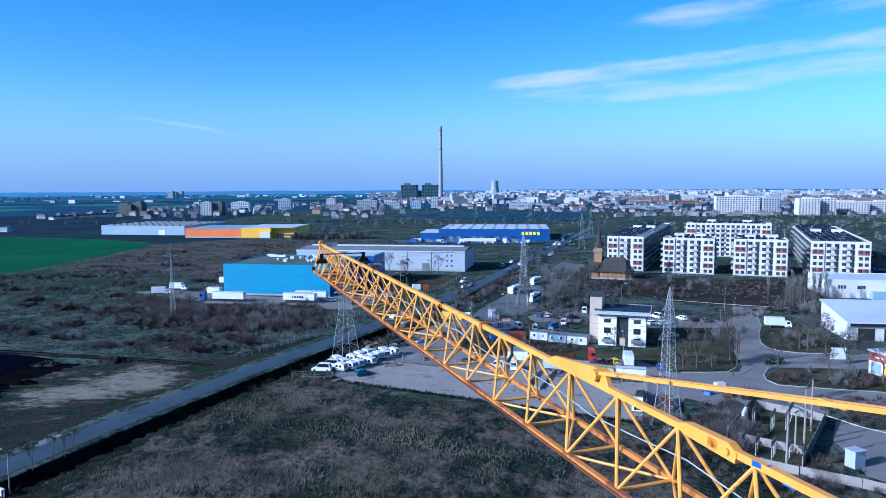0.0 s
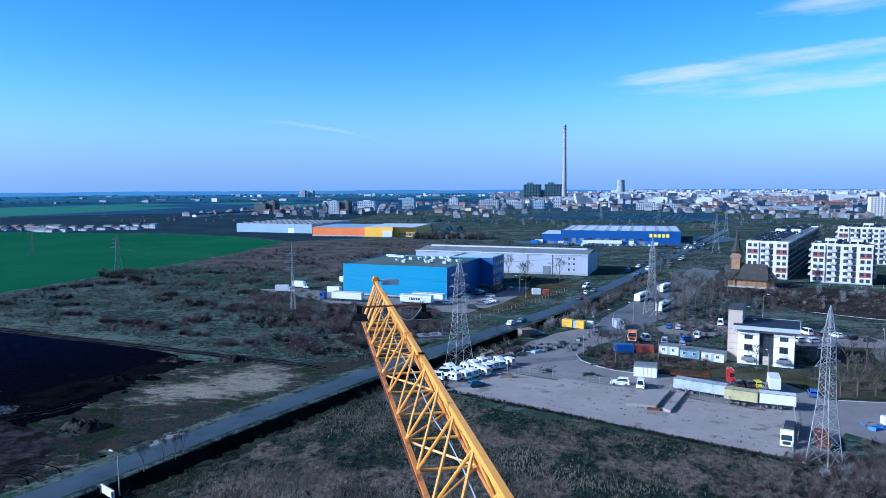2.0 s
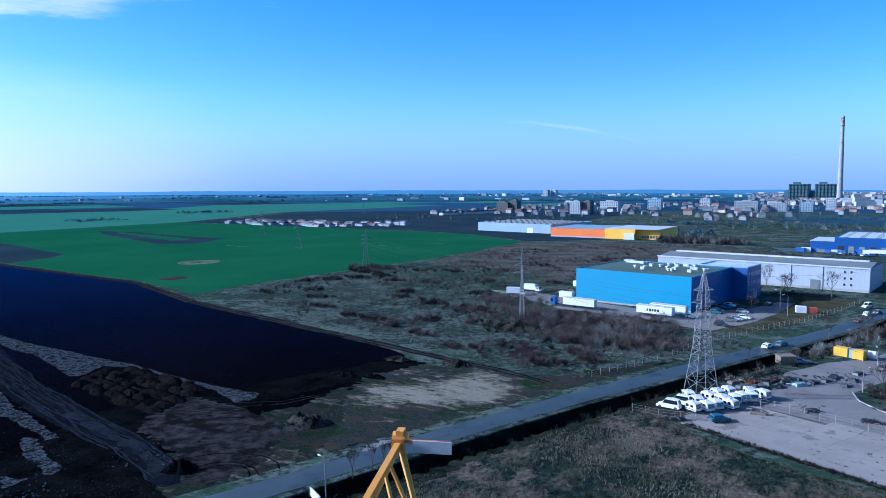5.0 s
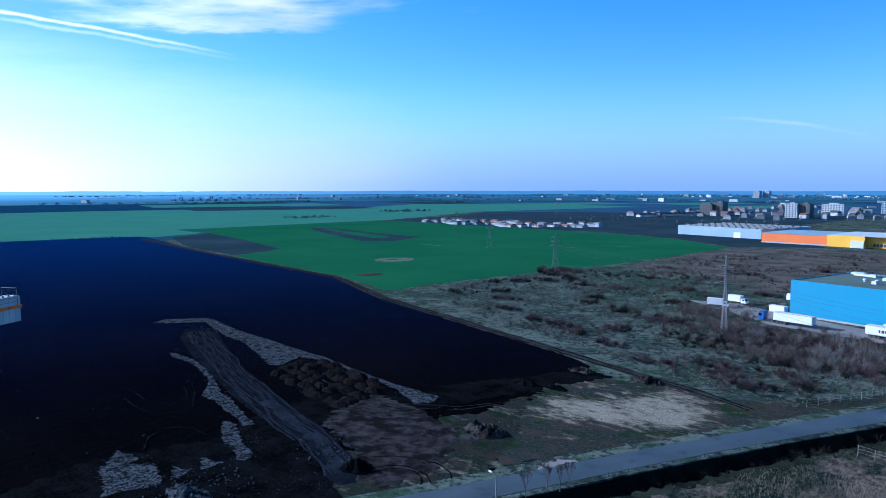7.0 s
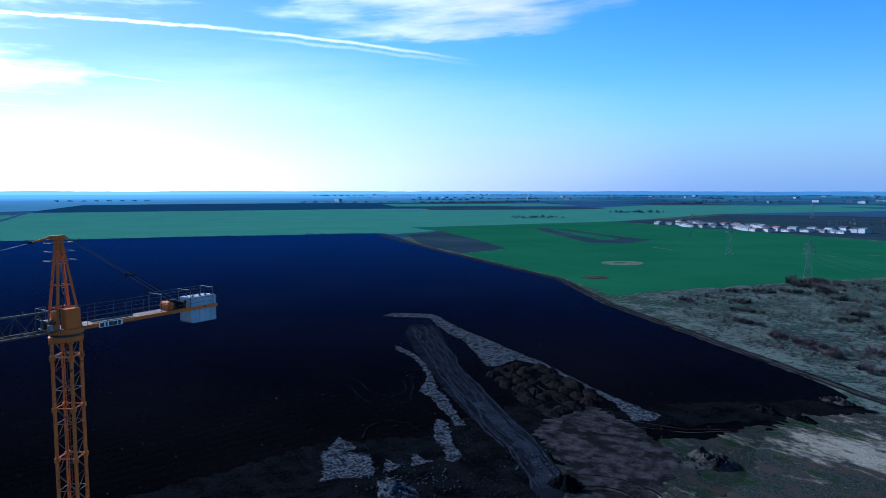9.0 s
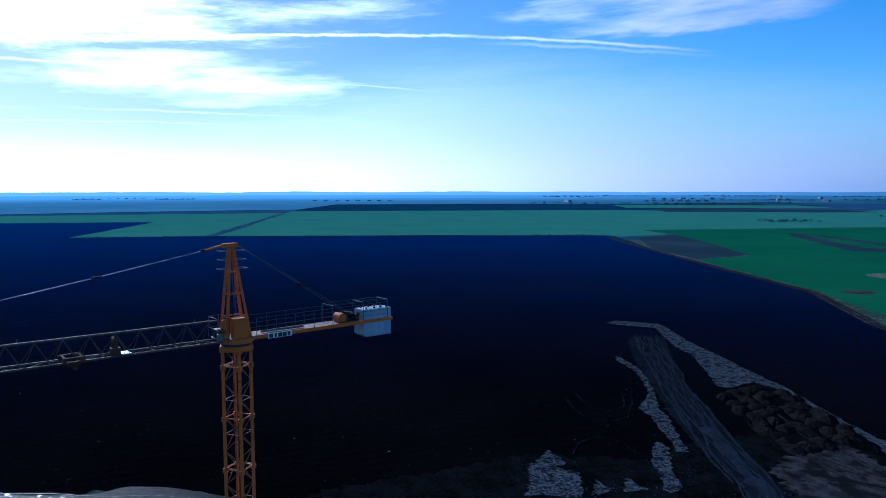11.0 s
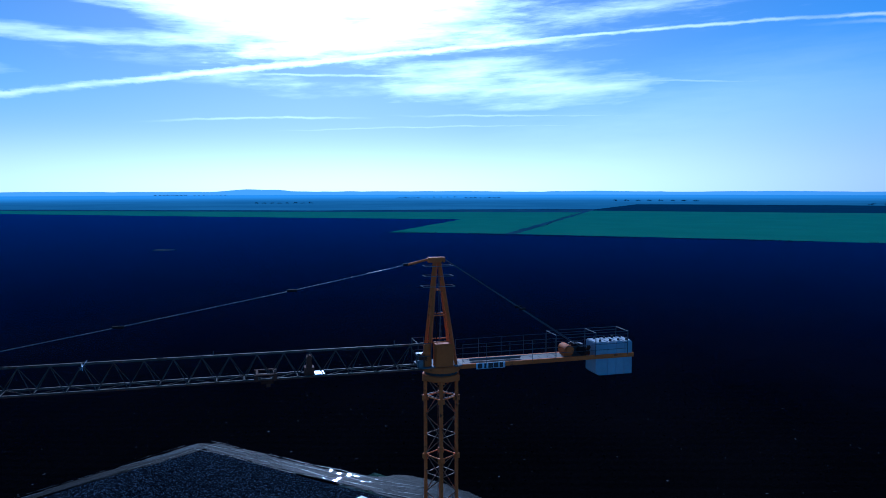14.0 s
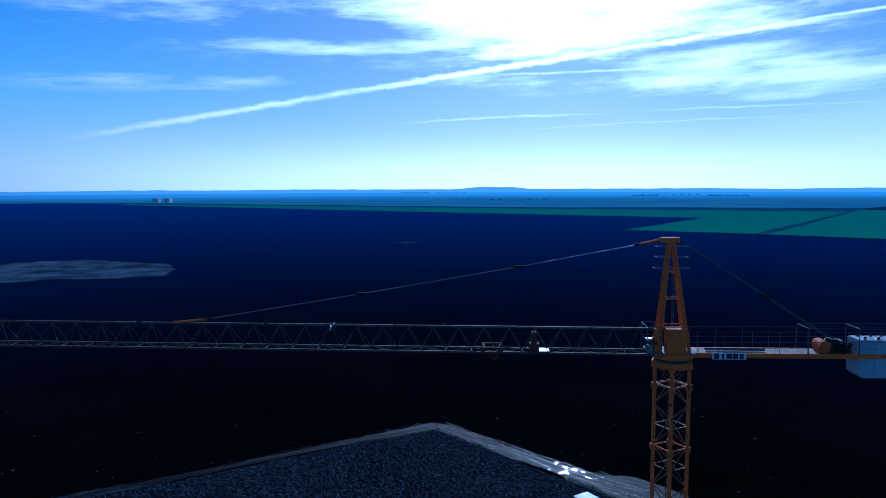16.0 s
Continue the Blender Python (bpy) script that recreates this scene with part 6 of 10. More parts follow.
    part("pipe", Shape().tube((-1.3, 0.1, 39.29), (-3.7, 0.16, 39.29), 0.06, 10), steel, counter, "grey pipe lying on the deck")
    for side in (-1, 1):
        for i in range(5):
            x = -0.85 - i * 1.1
            part("rail_post", Shape().tube((x, side * 0.56, 39.15), (x, side * 0.56, 40.1), 0.013, 5), steel, counter)
        for z in (39.42, 39.68, 40.1):
            part("hand_rail", Shape().tube((-0.85, side * 0.56, z), (-8.95, side * 0.56, z + 0.03), 0.011, 5), steel, counter)
        for x in (-5.3, -7.3, -8.95):
            part("rail_post", Shape().tube((x, side * 0.56, 39.15), (x, side * 0.56, 40.26), 0.018, 5), steel, counter)
        part("hand_rail", Shape().tube((-5.3, side * 0.56, 40.26), (-8.95, side * 0.56, 40.26), 0.014, 5), steel, counter)
    for x in (-5.3, -7.3, -8.95):
        part("hand_rail", Shape().tube((x, -0.56, 40.26), (x, 0.56, 40.26), 0.02, 5), M["tie_steel"], counter, "pale cross rail")
    winch = Shape()
    for r, a, b in ((0.2, -0.3, 0.3), (0.27, -0.34, -0.3), (0.27, 0.3, 0.34)):
        winch.tube((-6.5, a, 39.46), (-6.5, b, 39.46), r, 16)
    drum = part("hoist_drum", winch, M["dark_steel"], counter, "rope drum of the hoist winch")
    part("motor", Shape().tube((-6.02, -0.3, 39.48), (-6.02, 0.42, 39.48), 0.24, 16).tube((-6.02, 0.42, 39.48), (-6.02, 0.5, 39.48), 0.17, 12).box(-6.02, 0.05, 39.2, 0.4, 0.5, 0.12), M["old_orange"], drum, "round orange hoist motor")
    part("brake_housing", Shape().tube((-6.62, 0.34, 39.46), (-6.62, 0.52, 39.46), 0.2, 14).box(-6.42, 0.2, 39.62, 0.3, 0.4, 0.16, chamfer=0.03), M["lamp_black"], drum)
    part("rope_guide", Shape().tube((-6.98, 0.2, 39.3), (-6.98, 0.5, 39.62), 0.09, 10).box(-6.98, 0.1, 39.2, 0.26, 0.5, 0.2), M["dark_rust"], drum)
    part("gear_box", Shape().box(-6.8, -0.2, 39.2, 0.26, 0.5, 0.46, chamfer=0.05), steel, drum)
    edge = -7.34
    for i, wide in enumerate((0.62, 0.405, 0.405, 0.405)):
        x = edge - wide / 2
        edge -= wide + 0.015
        body = Shape().loft([(x - wide / 2, 38.22), (x + wide / 2 - (0.16 if i == 0 else 0.0), 38.22), (x + wide / 2, 38.36 if i == 0 else 38.221), (x + wide / 2, 39.74), (x - wide / 2, 39.74)], -0.5, 0.5)
        body.box(x, 0, 39.741, wide - 0.06, 0.92, 0.04)
        blk = part("ballast_block", body, M["block"], counter, "pale grey concrete ballast block")
        for eye_y in (-0.3, 0.3):
            part("lifting_eye", Shape().box(x, eye_y, 39.78, 0.12, 0.05, 0.1, top=0.7), M["ink"], blk)
    plate = part("maker_plate", Shape().box(-2.15, 0.56, 38.96, 1.36, 0.02, 0.27), M["sign_white"], counter, "white name plate with black shapes")
    marks = Shape()
    for i, w in enumerate((0.21, 0.1, 0.22, 0.23, 0.16)):
        marks.box(-1.64 - i * 0.25, 0.575, 38.985, w, 0.012, 0.22)
    part("plate_mark", marks, M["ink"], plate)
    # ties of jib and counter jib
    for side in (-1, 1):
        part("counter_tie", Shape().tube((-0.15, side * 0.08, 43.86), (-6.95, side * 0.45, 39.4), 0.018, 5), steel, crane, "thin dark stay of the counter jib")
        part("tie_link", Shape().box(-3.75, side * 0.275, 41.45, 0.3, 0.05, 0.1), M["lamp_black"], crane)
    pts = [(0.46, 43.88), (1.48, 43.65), (6.41, 42.71), (13.12, 41.53), (19.86, 40.39), (21.4, 40.22)]
    for (xa, za), (xb, zb) in zip(pts, pts[1:]):
        part("jib_tie", Shape().tube((xa, 0, za), (xb, 0, zb), 0.018 if 1 < xa < 19 else 0.055, 6), M["tie_steel"] if 1 < xa < 19 else paint_, crane, "pale steel stay of the jib" if 1 < xa < 19 else "")
    for x, z in pts[1:-1]:
        part("tie_link", Shape().box(x, 0, z - 0.05, 0.42, 0.07, 0.1, chamfer=0.01), M["lamp_black"], crane)
    # trolley, trolley drive and a small board on the jib
    low = apex(7.5) - 1.0
    trolley = part("trolley", Shape().box(7.56, 0.44, low + 0.16, 0.9, 0.12, 0.06).box(7.56, -0.44, low + 0.16, 0.9, 0.12, 0.06).box(7.2, 0, low + 0.16, 0.1, 0.9, 0.06).box(7.9, 0, low + 0.16, 0.1, 0.9, 0.06).box(7.56, 0.4, low - 0.06, 0.86, 0.1, 0.07).box(7.56, -0.4, low - 0.06, 0.86, 0.1, 0.07).box(7.5, 0, low - 0.24, 0.5, 0.5, 0.16), M["dark_rust"], crane, "rusty jib trolley")
    for a in (-0.38, 0.38):
        for side in (-1, 1):
            part("wheel", Shape().tube((7.56 + a, side * 0.44, low + 0.1), (7.56 + a, side * 0.5, low + 0.1), 0.09, 12), M["dark_steel"], trolley)
            part("side_plate", Shape().box(7.56 + a, side * 0.5, low - 0.05, 0.14, 0.02, 0.24), M["rust"], trolley)
    part("hook_block", Shape().box(7.45, 0, low - 0.42, 0.2, 0.16, 0.2, top=0.7).tube((7.45, 0, low - 0.26), (7.45, 0, low - 0.2), 0.03), M["rust"], trolley)
    drive = part("trolley_winch", Shape().box(5.77, 0, low, 0.4, 0.5, 0.32, chamfer=0.04).box(5.77, 0, low + 0.3, 0.24, 0.3, 0.3, top=0.8).tube((5.77, -0.2, low + 0.7), (5.77, 0.2, low + 0.7), 0.12, 12), M["rust"], crane, "trolley winch inside the jib")
    part("guard_plate", Shape().box(5.36, 0.1, low + 0.02, 0.4, 0.6, 0.04), M["sign_white"], drive, "pale sheet beside the winch")
    arm = part("distance_board", Shape().box(14.38, 0.4, apex(14.4) - 0.12, 0.03, 0.5, 0.16, 12), M["sign_white"], crane, "small white distance board")
    part("board_arm", Shape().tube((14.42, 0.55, apex(14.4) - 0.12), (14.3, -0.1, apex(14.4) + 0.1), 0.014, 5), M["rope"], arm)
    part("clamp", Shape().box(14.4, 0, apex(14.4) - 0.1, 0.12, 0.14, 0.16), M["lamp_black"], arm)
    for x in (9.6, 17.3, 2.1):
        part("signal_rod", Shape().tube((x, 0, apex(x)), (x, 0, apex(x) + 0.22), 0.014, 5), steel, crane)
    part("footing", Shape().box(0, 0, -0.2, 4.0, 4.0, 0.62, chamfer=0.1), M["concrete"], crane, "square concrete footing")


far_crane()

# ---- buildings ----
def shared(cache={}):
    return cache


def shared_mesh(key, make, mat):
    box = shared()
    if key not in box:
        box[key] = make().mesh(key, mat)
    return box[key]


def window(parent, m, w, h, bars=1, glass="glass", frame="sign_white", depth=0.12):
    """A window set into a wall that faces local -y; m: its lower middle."""
    def rim():
        s = Shape()
        t = 0.09
        s.box(0, 0, 0, w, depth, t).box(0, 0, h - t, w, depth, t)
        s.box(-w / 2 + t / 2, 0, t, t, depth, h - 2 * t).box(w / 2 - t / 2, 0, t, t, depth, h - 2 * t)
        for i in range(bars):
            s.box(-w / 2 + w * (i + 1) / (bars + 1), 0, t, 0.07, depth * 0.9, h - 2 * t)
        return s
    ob = part("window", shared_mesh(f"window_{w}_{h}_{bars}_{frame}", rim, M[frame]), None, parent, m=m)
    part("pane", shared_mesh(f"pane_{w}_{h}_{glass}", lambda: Shape().box(0, 0.02, 0.05, w - 0.1, 0.04, h - 0.1), M[glass]), None, ob)
    return ob


def shell(w, d, h, z=0.0):
    return Shape().slab([(0, 0), (w, 0), (w, d), (0, d)], z, z + h)


def parapet(w, d, z, h=0.5, t=0.3):
    s = Shape()
    s.box(w / 2, t / 2, z, w, t, h).box(w / 2, d - t / 2, z, w, t, h)
    s.box(t / 2, d / 2, z, t, d - 2 * t, h).box(w - t / 2, d / 2, z, t, d - 2 * t, h)
    return s


def ribbed(w, h, y, pitch, z=0.0):
    """Slim vertical joints of a clad wall that faces -y."""
    s = Shape()
    for i in range(1, int(w / pitch)):
        s.box(i * pitch, y, z, 0.05, 0.04, h)
    return s


def blue_hall():
    hall = thing("warehouse", "bright blue clad warehouse with a flat green roof", "warehouse", at(-88.2, 269.5, 0, -11.6))
    w, d, h = 47.4, 42.0, 12.6
    part("wall", shell(w, d, h), M["sky_blue"], hall, "bright blue metal cladding")
    part("roof", Shape().slab([(0.3, 0.3), (w - 0.3, 0.3), (w - 0.3, d - 0.3), (0.3, d - 0.3)], h - 0.02, h + 0.06), M["roof_green"], hall, "dark green roof membrane")
    # darker blue sheet over the wall away from the sun, as painted shade
    part("side_cladding", Shape().box(w + 0.05, d / 2, 0.0, 0.08, d - 0.02, h - 0.05), M["deep_blue"], hall, "dark blue sheet painting the shade of the car park side")
    part("parapet", parapet(w, d, h, 0.35), M["sky_blue"], hall)
    part("gutter", Shape().box(-0.12, d / 2, h - 0.4, 0.22, d, 0.3), M["dark_steel"], hall)
    r = random.Random(3)
    for i in range(26):
        x, y = 12 + r.random() * 32, 14 + r.random() * 24
        unit = Shape().rings([(0.5, 0), (0.5, 0.5), (0.85, 0.6), (0.7, 0.95), (0.2, 1.1)], 12) if i % 3 else Shape().box(0, 0, 0, 1.6, 1.2, 1.1, chamfer=0.05)
        part("roof_vent", unit, M["roof_white"], hall, "white roof vent", at(x, y, h + 0.06))
    for x, y, a, b in ((9, 36, 9, 3), (4, 40, 5, 2.5)):
        part("roof_light", Shape().box(x, y, h + 0.06, a, b, 0.7, top=0.92), M["roof_white"], hall, "long white roof light")
    part("base_strip", Shape().box(w / 2, -0.04, 0, w + 0.1, 0.12, 0.6), M["render_grey"], hall)
    # taller rear wing with an office front
    wing = thing("warehouse", "blue warehouse wing with a shaded window front", "warehouse", at(-88.2, 269.5, 0, -11.6) @ pose(34.0, 42.01, 0))
    w2, d2, h2 = 19.6, 17.5, 12.9
    # the wing takes the darker blue to imitate its shade
    part("wall", shell(w2, d2, h2), M["deep_blue"], wing, "metal cladding coloured dark blue for its shade")
    part("roof", Shape().slab([(0.2, 0.2), (w2 - 0.2, 0.2), (w2 - 0.2, d2 - 0.2), (0.2, d2 - 0.2)], h2, h2 + 0.08), M["roof_white"], wing)
    part("parapet", parapet(w2, d2, h2, 0.45), M["light_blue"], wing)
    for row in range(3):
        for i in range(5):
            window(wing, pose(w2 + 0.03, 2.2 + i * 3.2, 2.0 + row * 3.6, 0, 0, 90), 1.6, 1.5, 1)
    part("entrance", Shape().box(w2 + 0.4, d2 / 2, 0, 0.8, 3.0, 3.0), M["render_grey"], wing)


def white_hall():
    hall = thing("warehouse", "long pale grey warehouse with a white roof edge", "warehouse", at(-76, 361.5, 0, -10.5))
    w, d, h = 94.0, 34.0, 10.3
    part("wall", shell(w, d, h), M["pale_panel"], hall, "pale grey-blue cladding")
    part("cladding_joint", ribbed(w, h, -0.01, 6.0), M["pale_panel"], hall)
    part("roof", Shape().add([(0, 0, h), (w, 0, h), (w, d, h), (0, d, h), (0, d / 2, h + 1.6), (w, d / 2, h + 1.6)], [(0, 1, 5, 4), (4, 5, 2, 3), (1, 2, 5), (3, 0, 4)]), M["roof_grey"], hall, "low-pitched grey roof")
    part("roof_edge", Shape().box(w / 2, -0.15, h - 0.1, w + 0.4, 0.5, 0.55), M["roof_white"], hall, "bright white eaves")
    part("ridge_light", Shape().box(w / 2, d / 2, h + 1.5, w - 6, 2.2, 0.6), M["roof_white"], hall)
    part("base_strip", Shape().box(w / 2, -0.05, 0, w, 0.14, 1.1), M["render_grey"], hall)
    for x in (63, 76):
        part("down_pipe", Shape().tube((x, -0.12, 0), (x, -0.12, h), 0.1), M["dark_steel"], hall)
    for row in range(3):
        for x in (84.5, 87.0):
            window(hall, pose(x, -0.03, 2.2 + row * 2.8, 0, 0, 0), 1.1, 1.3, 0)
    part("gate", Shape().box(73, -0.05, 0, 4, 0.16, 4.2), M["roof_grey"], hall)


def office():
    b = thing("office_building", "white three-storey office with glazed stair and flat roof", "office", at(48.7, 169.4, 0, -17.5))
    w, d, h = 13.6, 11.0, 9.0
    body = Shape().slab([(0, 0), (5.0, 0), (5.0, 1.0), (8.3, 1.0), (8.3, 0), (13.0, 0), (13.0, d), (0, d)], 0, h)
    part("wall", body, M["office_white"], b, "white rendered wall")
    part("roof", Shape().box(6.5, 5.2, h + 0.05, 15.2, 13.2, 0.9), M["roof_navy"], b, "overhanging flat dark blue roof")
    part("roof_fascia", Shape().box(6.5, -1.45, h + 0.05, 15.4, 0.16, 1.0).box(6.5, 11.85, h + 0.05, 15.4, 0.16, 1.0).box(-1.15, 5.2, h + 0.05, 0.16, 13.2, 1.0).box(14.15, 5.2, h + 0.05, 0.16, 13.2, 1.0), M["pale_panel"], b, "pale grey deep fascia")
    truss = Shape()
    for i in range(15):
        x = -0.8 + i * 1.0
        truss.tube((x, -1.2, h - 0.55), (x + 0.5, -1.2, h), 0.04).tube((x + 0.5, -1.2, h), (x + 1.0, -1.2, h - 0.55), 0.04)
    truss.tube((-0.8, -1.2, h - 0.55), (14, -1.2, h - 0.55), 0.05)
    part("roof_truss", truss, M["dark_steel"], b, "dark steel truss under the eaves")
    tower = part("stair_tower", Shape().slab([(-2.6, 2.0), (0.8, 2.0), (0.8, d), (-2.6, d)], 0, 13.4), M["render_cream"], b, "cream stair tower")
    part("tower_cap", Shape().box(-0.9, 6.5, 13.4, 3.8, 9.4, 0.3), M["roof_dark"], tower)
    part("cladding", Shape().box(-1.3, 1.9, 0, 2.6, 0.2, 9.6), M["render_cream"], tower)
    part("dish", Shape().rings([(0.1, 0), (0.6, 0.25), (0.75, 0.5)], 14), M["sign_white"], tower, "white dish aerial", pose(3.2, 8.5, 9.4, 60, 0, 30))
    part("mast", Shape().tube((0.2, 9.5, 13.6), (0.2, 9.5, 15.8), 0.05), M["grey_steel"], tower)
    glazed = part("stair_glazing", Shape().box(6.65, 0.9, 0.1, 3.1, 0.14, 7.9), M["glass"], b, "tall dark stair window")
    for i in range(4):
        part("mullion", Shape().box(5.15 + i * 1.0, 0.8, 0.1, 0.1, 0.12, 7.9), M["ink"], glazed)
    for i in range(5):
        part("transom", Shape().box(6.65, 0.8, 0.2 + i * 1.8, 3.1, 0.12, 0.14), M["ink"], glazed)
    part("door", Shape().box(6.65, 0.74, 0.0, 1.5, 0.12, 2.2), M["render_cream"], b, "glazed entrance door")
    for x in (2.5, 10.6):
        for z, hh in ((0.9, 1.4), (3.5, 1.6), (6.5, 1.1)):
            window(b, pose(x, -0.03, z, 0, 0, 0), 1.9, hh, 1, frame="ink")
        part("canopy", Shape().add([(x - 1.5, -1.2, 1.2), (x + 1.5, -1.2, 1.2), (x + 1.5, 0, 1.9), (x - 1.5, 0, 1.9), (x - 1.5, -1.2, 1.1), (x + 1.5, -1.2, 1.1), (x + 1.5, 0, 1.1), (x - 1.5, 0, 1.1)],
                                   [(0, 1, 2, 3), (7, 6, 5, 4), (0, 4, 5, 1), (1, 5, 6, 2), (2, 6, 7, 3), (3, 7, 4, 0)]), M["roof_grey"], b, "grey sloping canopy")
    for z in (0.9, 3.6, 6.2):
        window(b, pose(13.03, 2.0, z, 0, 0, 90), 0.9, 1.4, 0, frame="ink")
        window(b, pose(13.03, 7.0, z, 0, 0, 90), 0.9, 1.4, 0, frame="ink")


def apartments(name, m, w, d, floors, label, sides="render_grey"):
    """A white block of flats; its front faces local -y. balconies: spans of x with loggias."""
    b = thing(name, label, "apartment block", m)
    storey, h = 2.9, floors * 2.9
    part("wall", shell(w, d, h), M["render_white"], b, "white rendered wall")
    part("roof", Shape().slab([(0.25, 0.25), (w - 0.25, 0.25), (w - 0.25, d - 0.25), (0.25, d - 0.25)], h, h + 0.1), M["roof_grey"], b)
    part("parapet", parapet(w, d, h, 0.8), M["render_white"], b)
    for x, y, a, c, e in ((w * 0.3, d * 0.5, 5, min(6, d * 0.4), 2.6), (w * 0.72, d * 0.5, 5, min(6, d * 0.4), 2.6)):
        part("penthouse", Shape().box(x, y, h + 0.1, a, c, e), M["render_white"], b)
    n = max(2, int(d / 9))
    for j in range(n):
        for i in range(int(w / 3.2)):
            x, y = 2.0 + i * 3.0, 2.5 + j * (d - 5) / max(1, n - 1)
            if (i + j * 3) % 7 == 0:
                continue
            if x < w - 2:
                part("solar_panel", shared_mesh("solar_panel", lambda: Shape().add([(-1.2, -0.8, 0.5), (1.2, -0.8, 0.5), (1.2, 0.8, 1.3), (-1.2, 0.8, 1.3), (-1.2, -0.8, 0.44), (1.2, -0.8, 0.44), (1.2, 0.8, 1.24), (-1.2, 0.8, 1.24)],
                                                                               [(0, 1, 2, 3), (7, 6, 5, 4), (0, 4, 5, 1), (1, 5, 6, 2), (2, 6, 7, 3), (3, 7, 4, 0)]), M["solar"]), None, b, "dark blue solar panel", pose(x, y, h + 0.45))
    bay = 5.6
    reds = [0.2, w - bay - 0.2]
    for x in reds:
        wing = part("bay", Shape().box(x + bay / 2, -0.35, 0, bay, 0.7, h + 0.4), M["render_white"], b, "projecting white bay")
        for k in (1, floors - 2):
            part("red_panel", Shape().box(x + bay / 2, -0.72, k * storey + 0.3, bay * 0.86, 0.06, storey * 0.82), M["render_red"], wing, "brick-red panel")
        for k in range(floors):
            for q in (0.28, 0.72):
                window(b, pose(x + bay * q, -0.76, k * storey + 0.9, 0, 0, 0), 1.6, 1.6, 1, frame="render_dark")
    span = w - 2 * bay - 0.8
    cols = max(2, int(span / 2.9))
    for k in range(floors):
        for i in range(cols):
            x = bay + 0.4 + span * (i + 0.5) / cols
            window(b, pose(x, -0.03, k * storey + (0.25 if i % 2 else 0.9), 0, 0, 0), 1.9, 2.3 if i % 2 else 1.6, 1, frame="render_dark")
        if k:
            for i in range(max(1, cols // 2)):
                x = bay + 0.4 + span * (i + 0.5) / max(1, cols // 2)
                bal = part("balcony", shared_mesh("balcony", lambda: Shape().box(0, -0.6, 0, 2.6, 1.2, 0.16).box(0, -1.15, 0.16, 2.6, 0.08, 0.9).box(-1.26, -0.6, 0.16, 0.08, 1.1, 0.9).box(1.26, -0.6, 0.16, 0.08, 1.1, 0.9), M["render_grey"]), None, b, "", pose(x, 0, k * storey))
    if d > 30:
        panes, slabs = Shape(), Shape()
        for side, out in ((w, 1), (0, -1)):
            for k in range(floors):
                for i in range(int(d / 4.2)):
                    y = 2 + i * 4.2
                    panes.box(side + out * 0.02, y, k * storey + 0.35, 0.12, 3.3, 2.3)
                    if k and i % 2 == 0:
                        slabs.box(side + out * 0.6, y + 2, k * storey, 1.2, 2.8, 0.16).box(side + out * 1.15, y + 2, k * storey + 0.16, 0.08, 2.8, 0.9)
        tagged(part("side_glazing", panes, M["glass"], b, "rows of dark side windows"), kind="stuff")
        tagged(part("balcony_row", slabs, M[sides], b, "rows of grey side balconies"), kind="stuff")
    for side, turn in ((w + 0.03, 90), (-0.03, -90)):
        count = max(2, int(d / 4.2)) if d <= 30 else 0
        for k in range(floors):
            for i in range(count):
                y = d * (i + 0.5) / count
                window(b, pose(side, y, k * storey + 0.3, 0, 0, turn), 2.4, 2.2, 1, frame="render_dark")
                if k and i % 2 == 0:
                    part("balcony", shared_mesh("balcony", lambda: Shape(), M["render_grey"]), None, b, "", pose(side, y, k * storey, 0, 0, turn))
    part("plinth", Shape().box(w / 2, -0.42, 0, w, 0.72, 0.5), M["render_grey"], b)
    return b


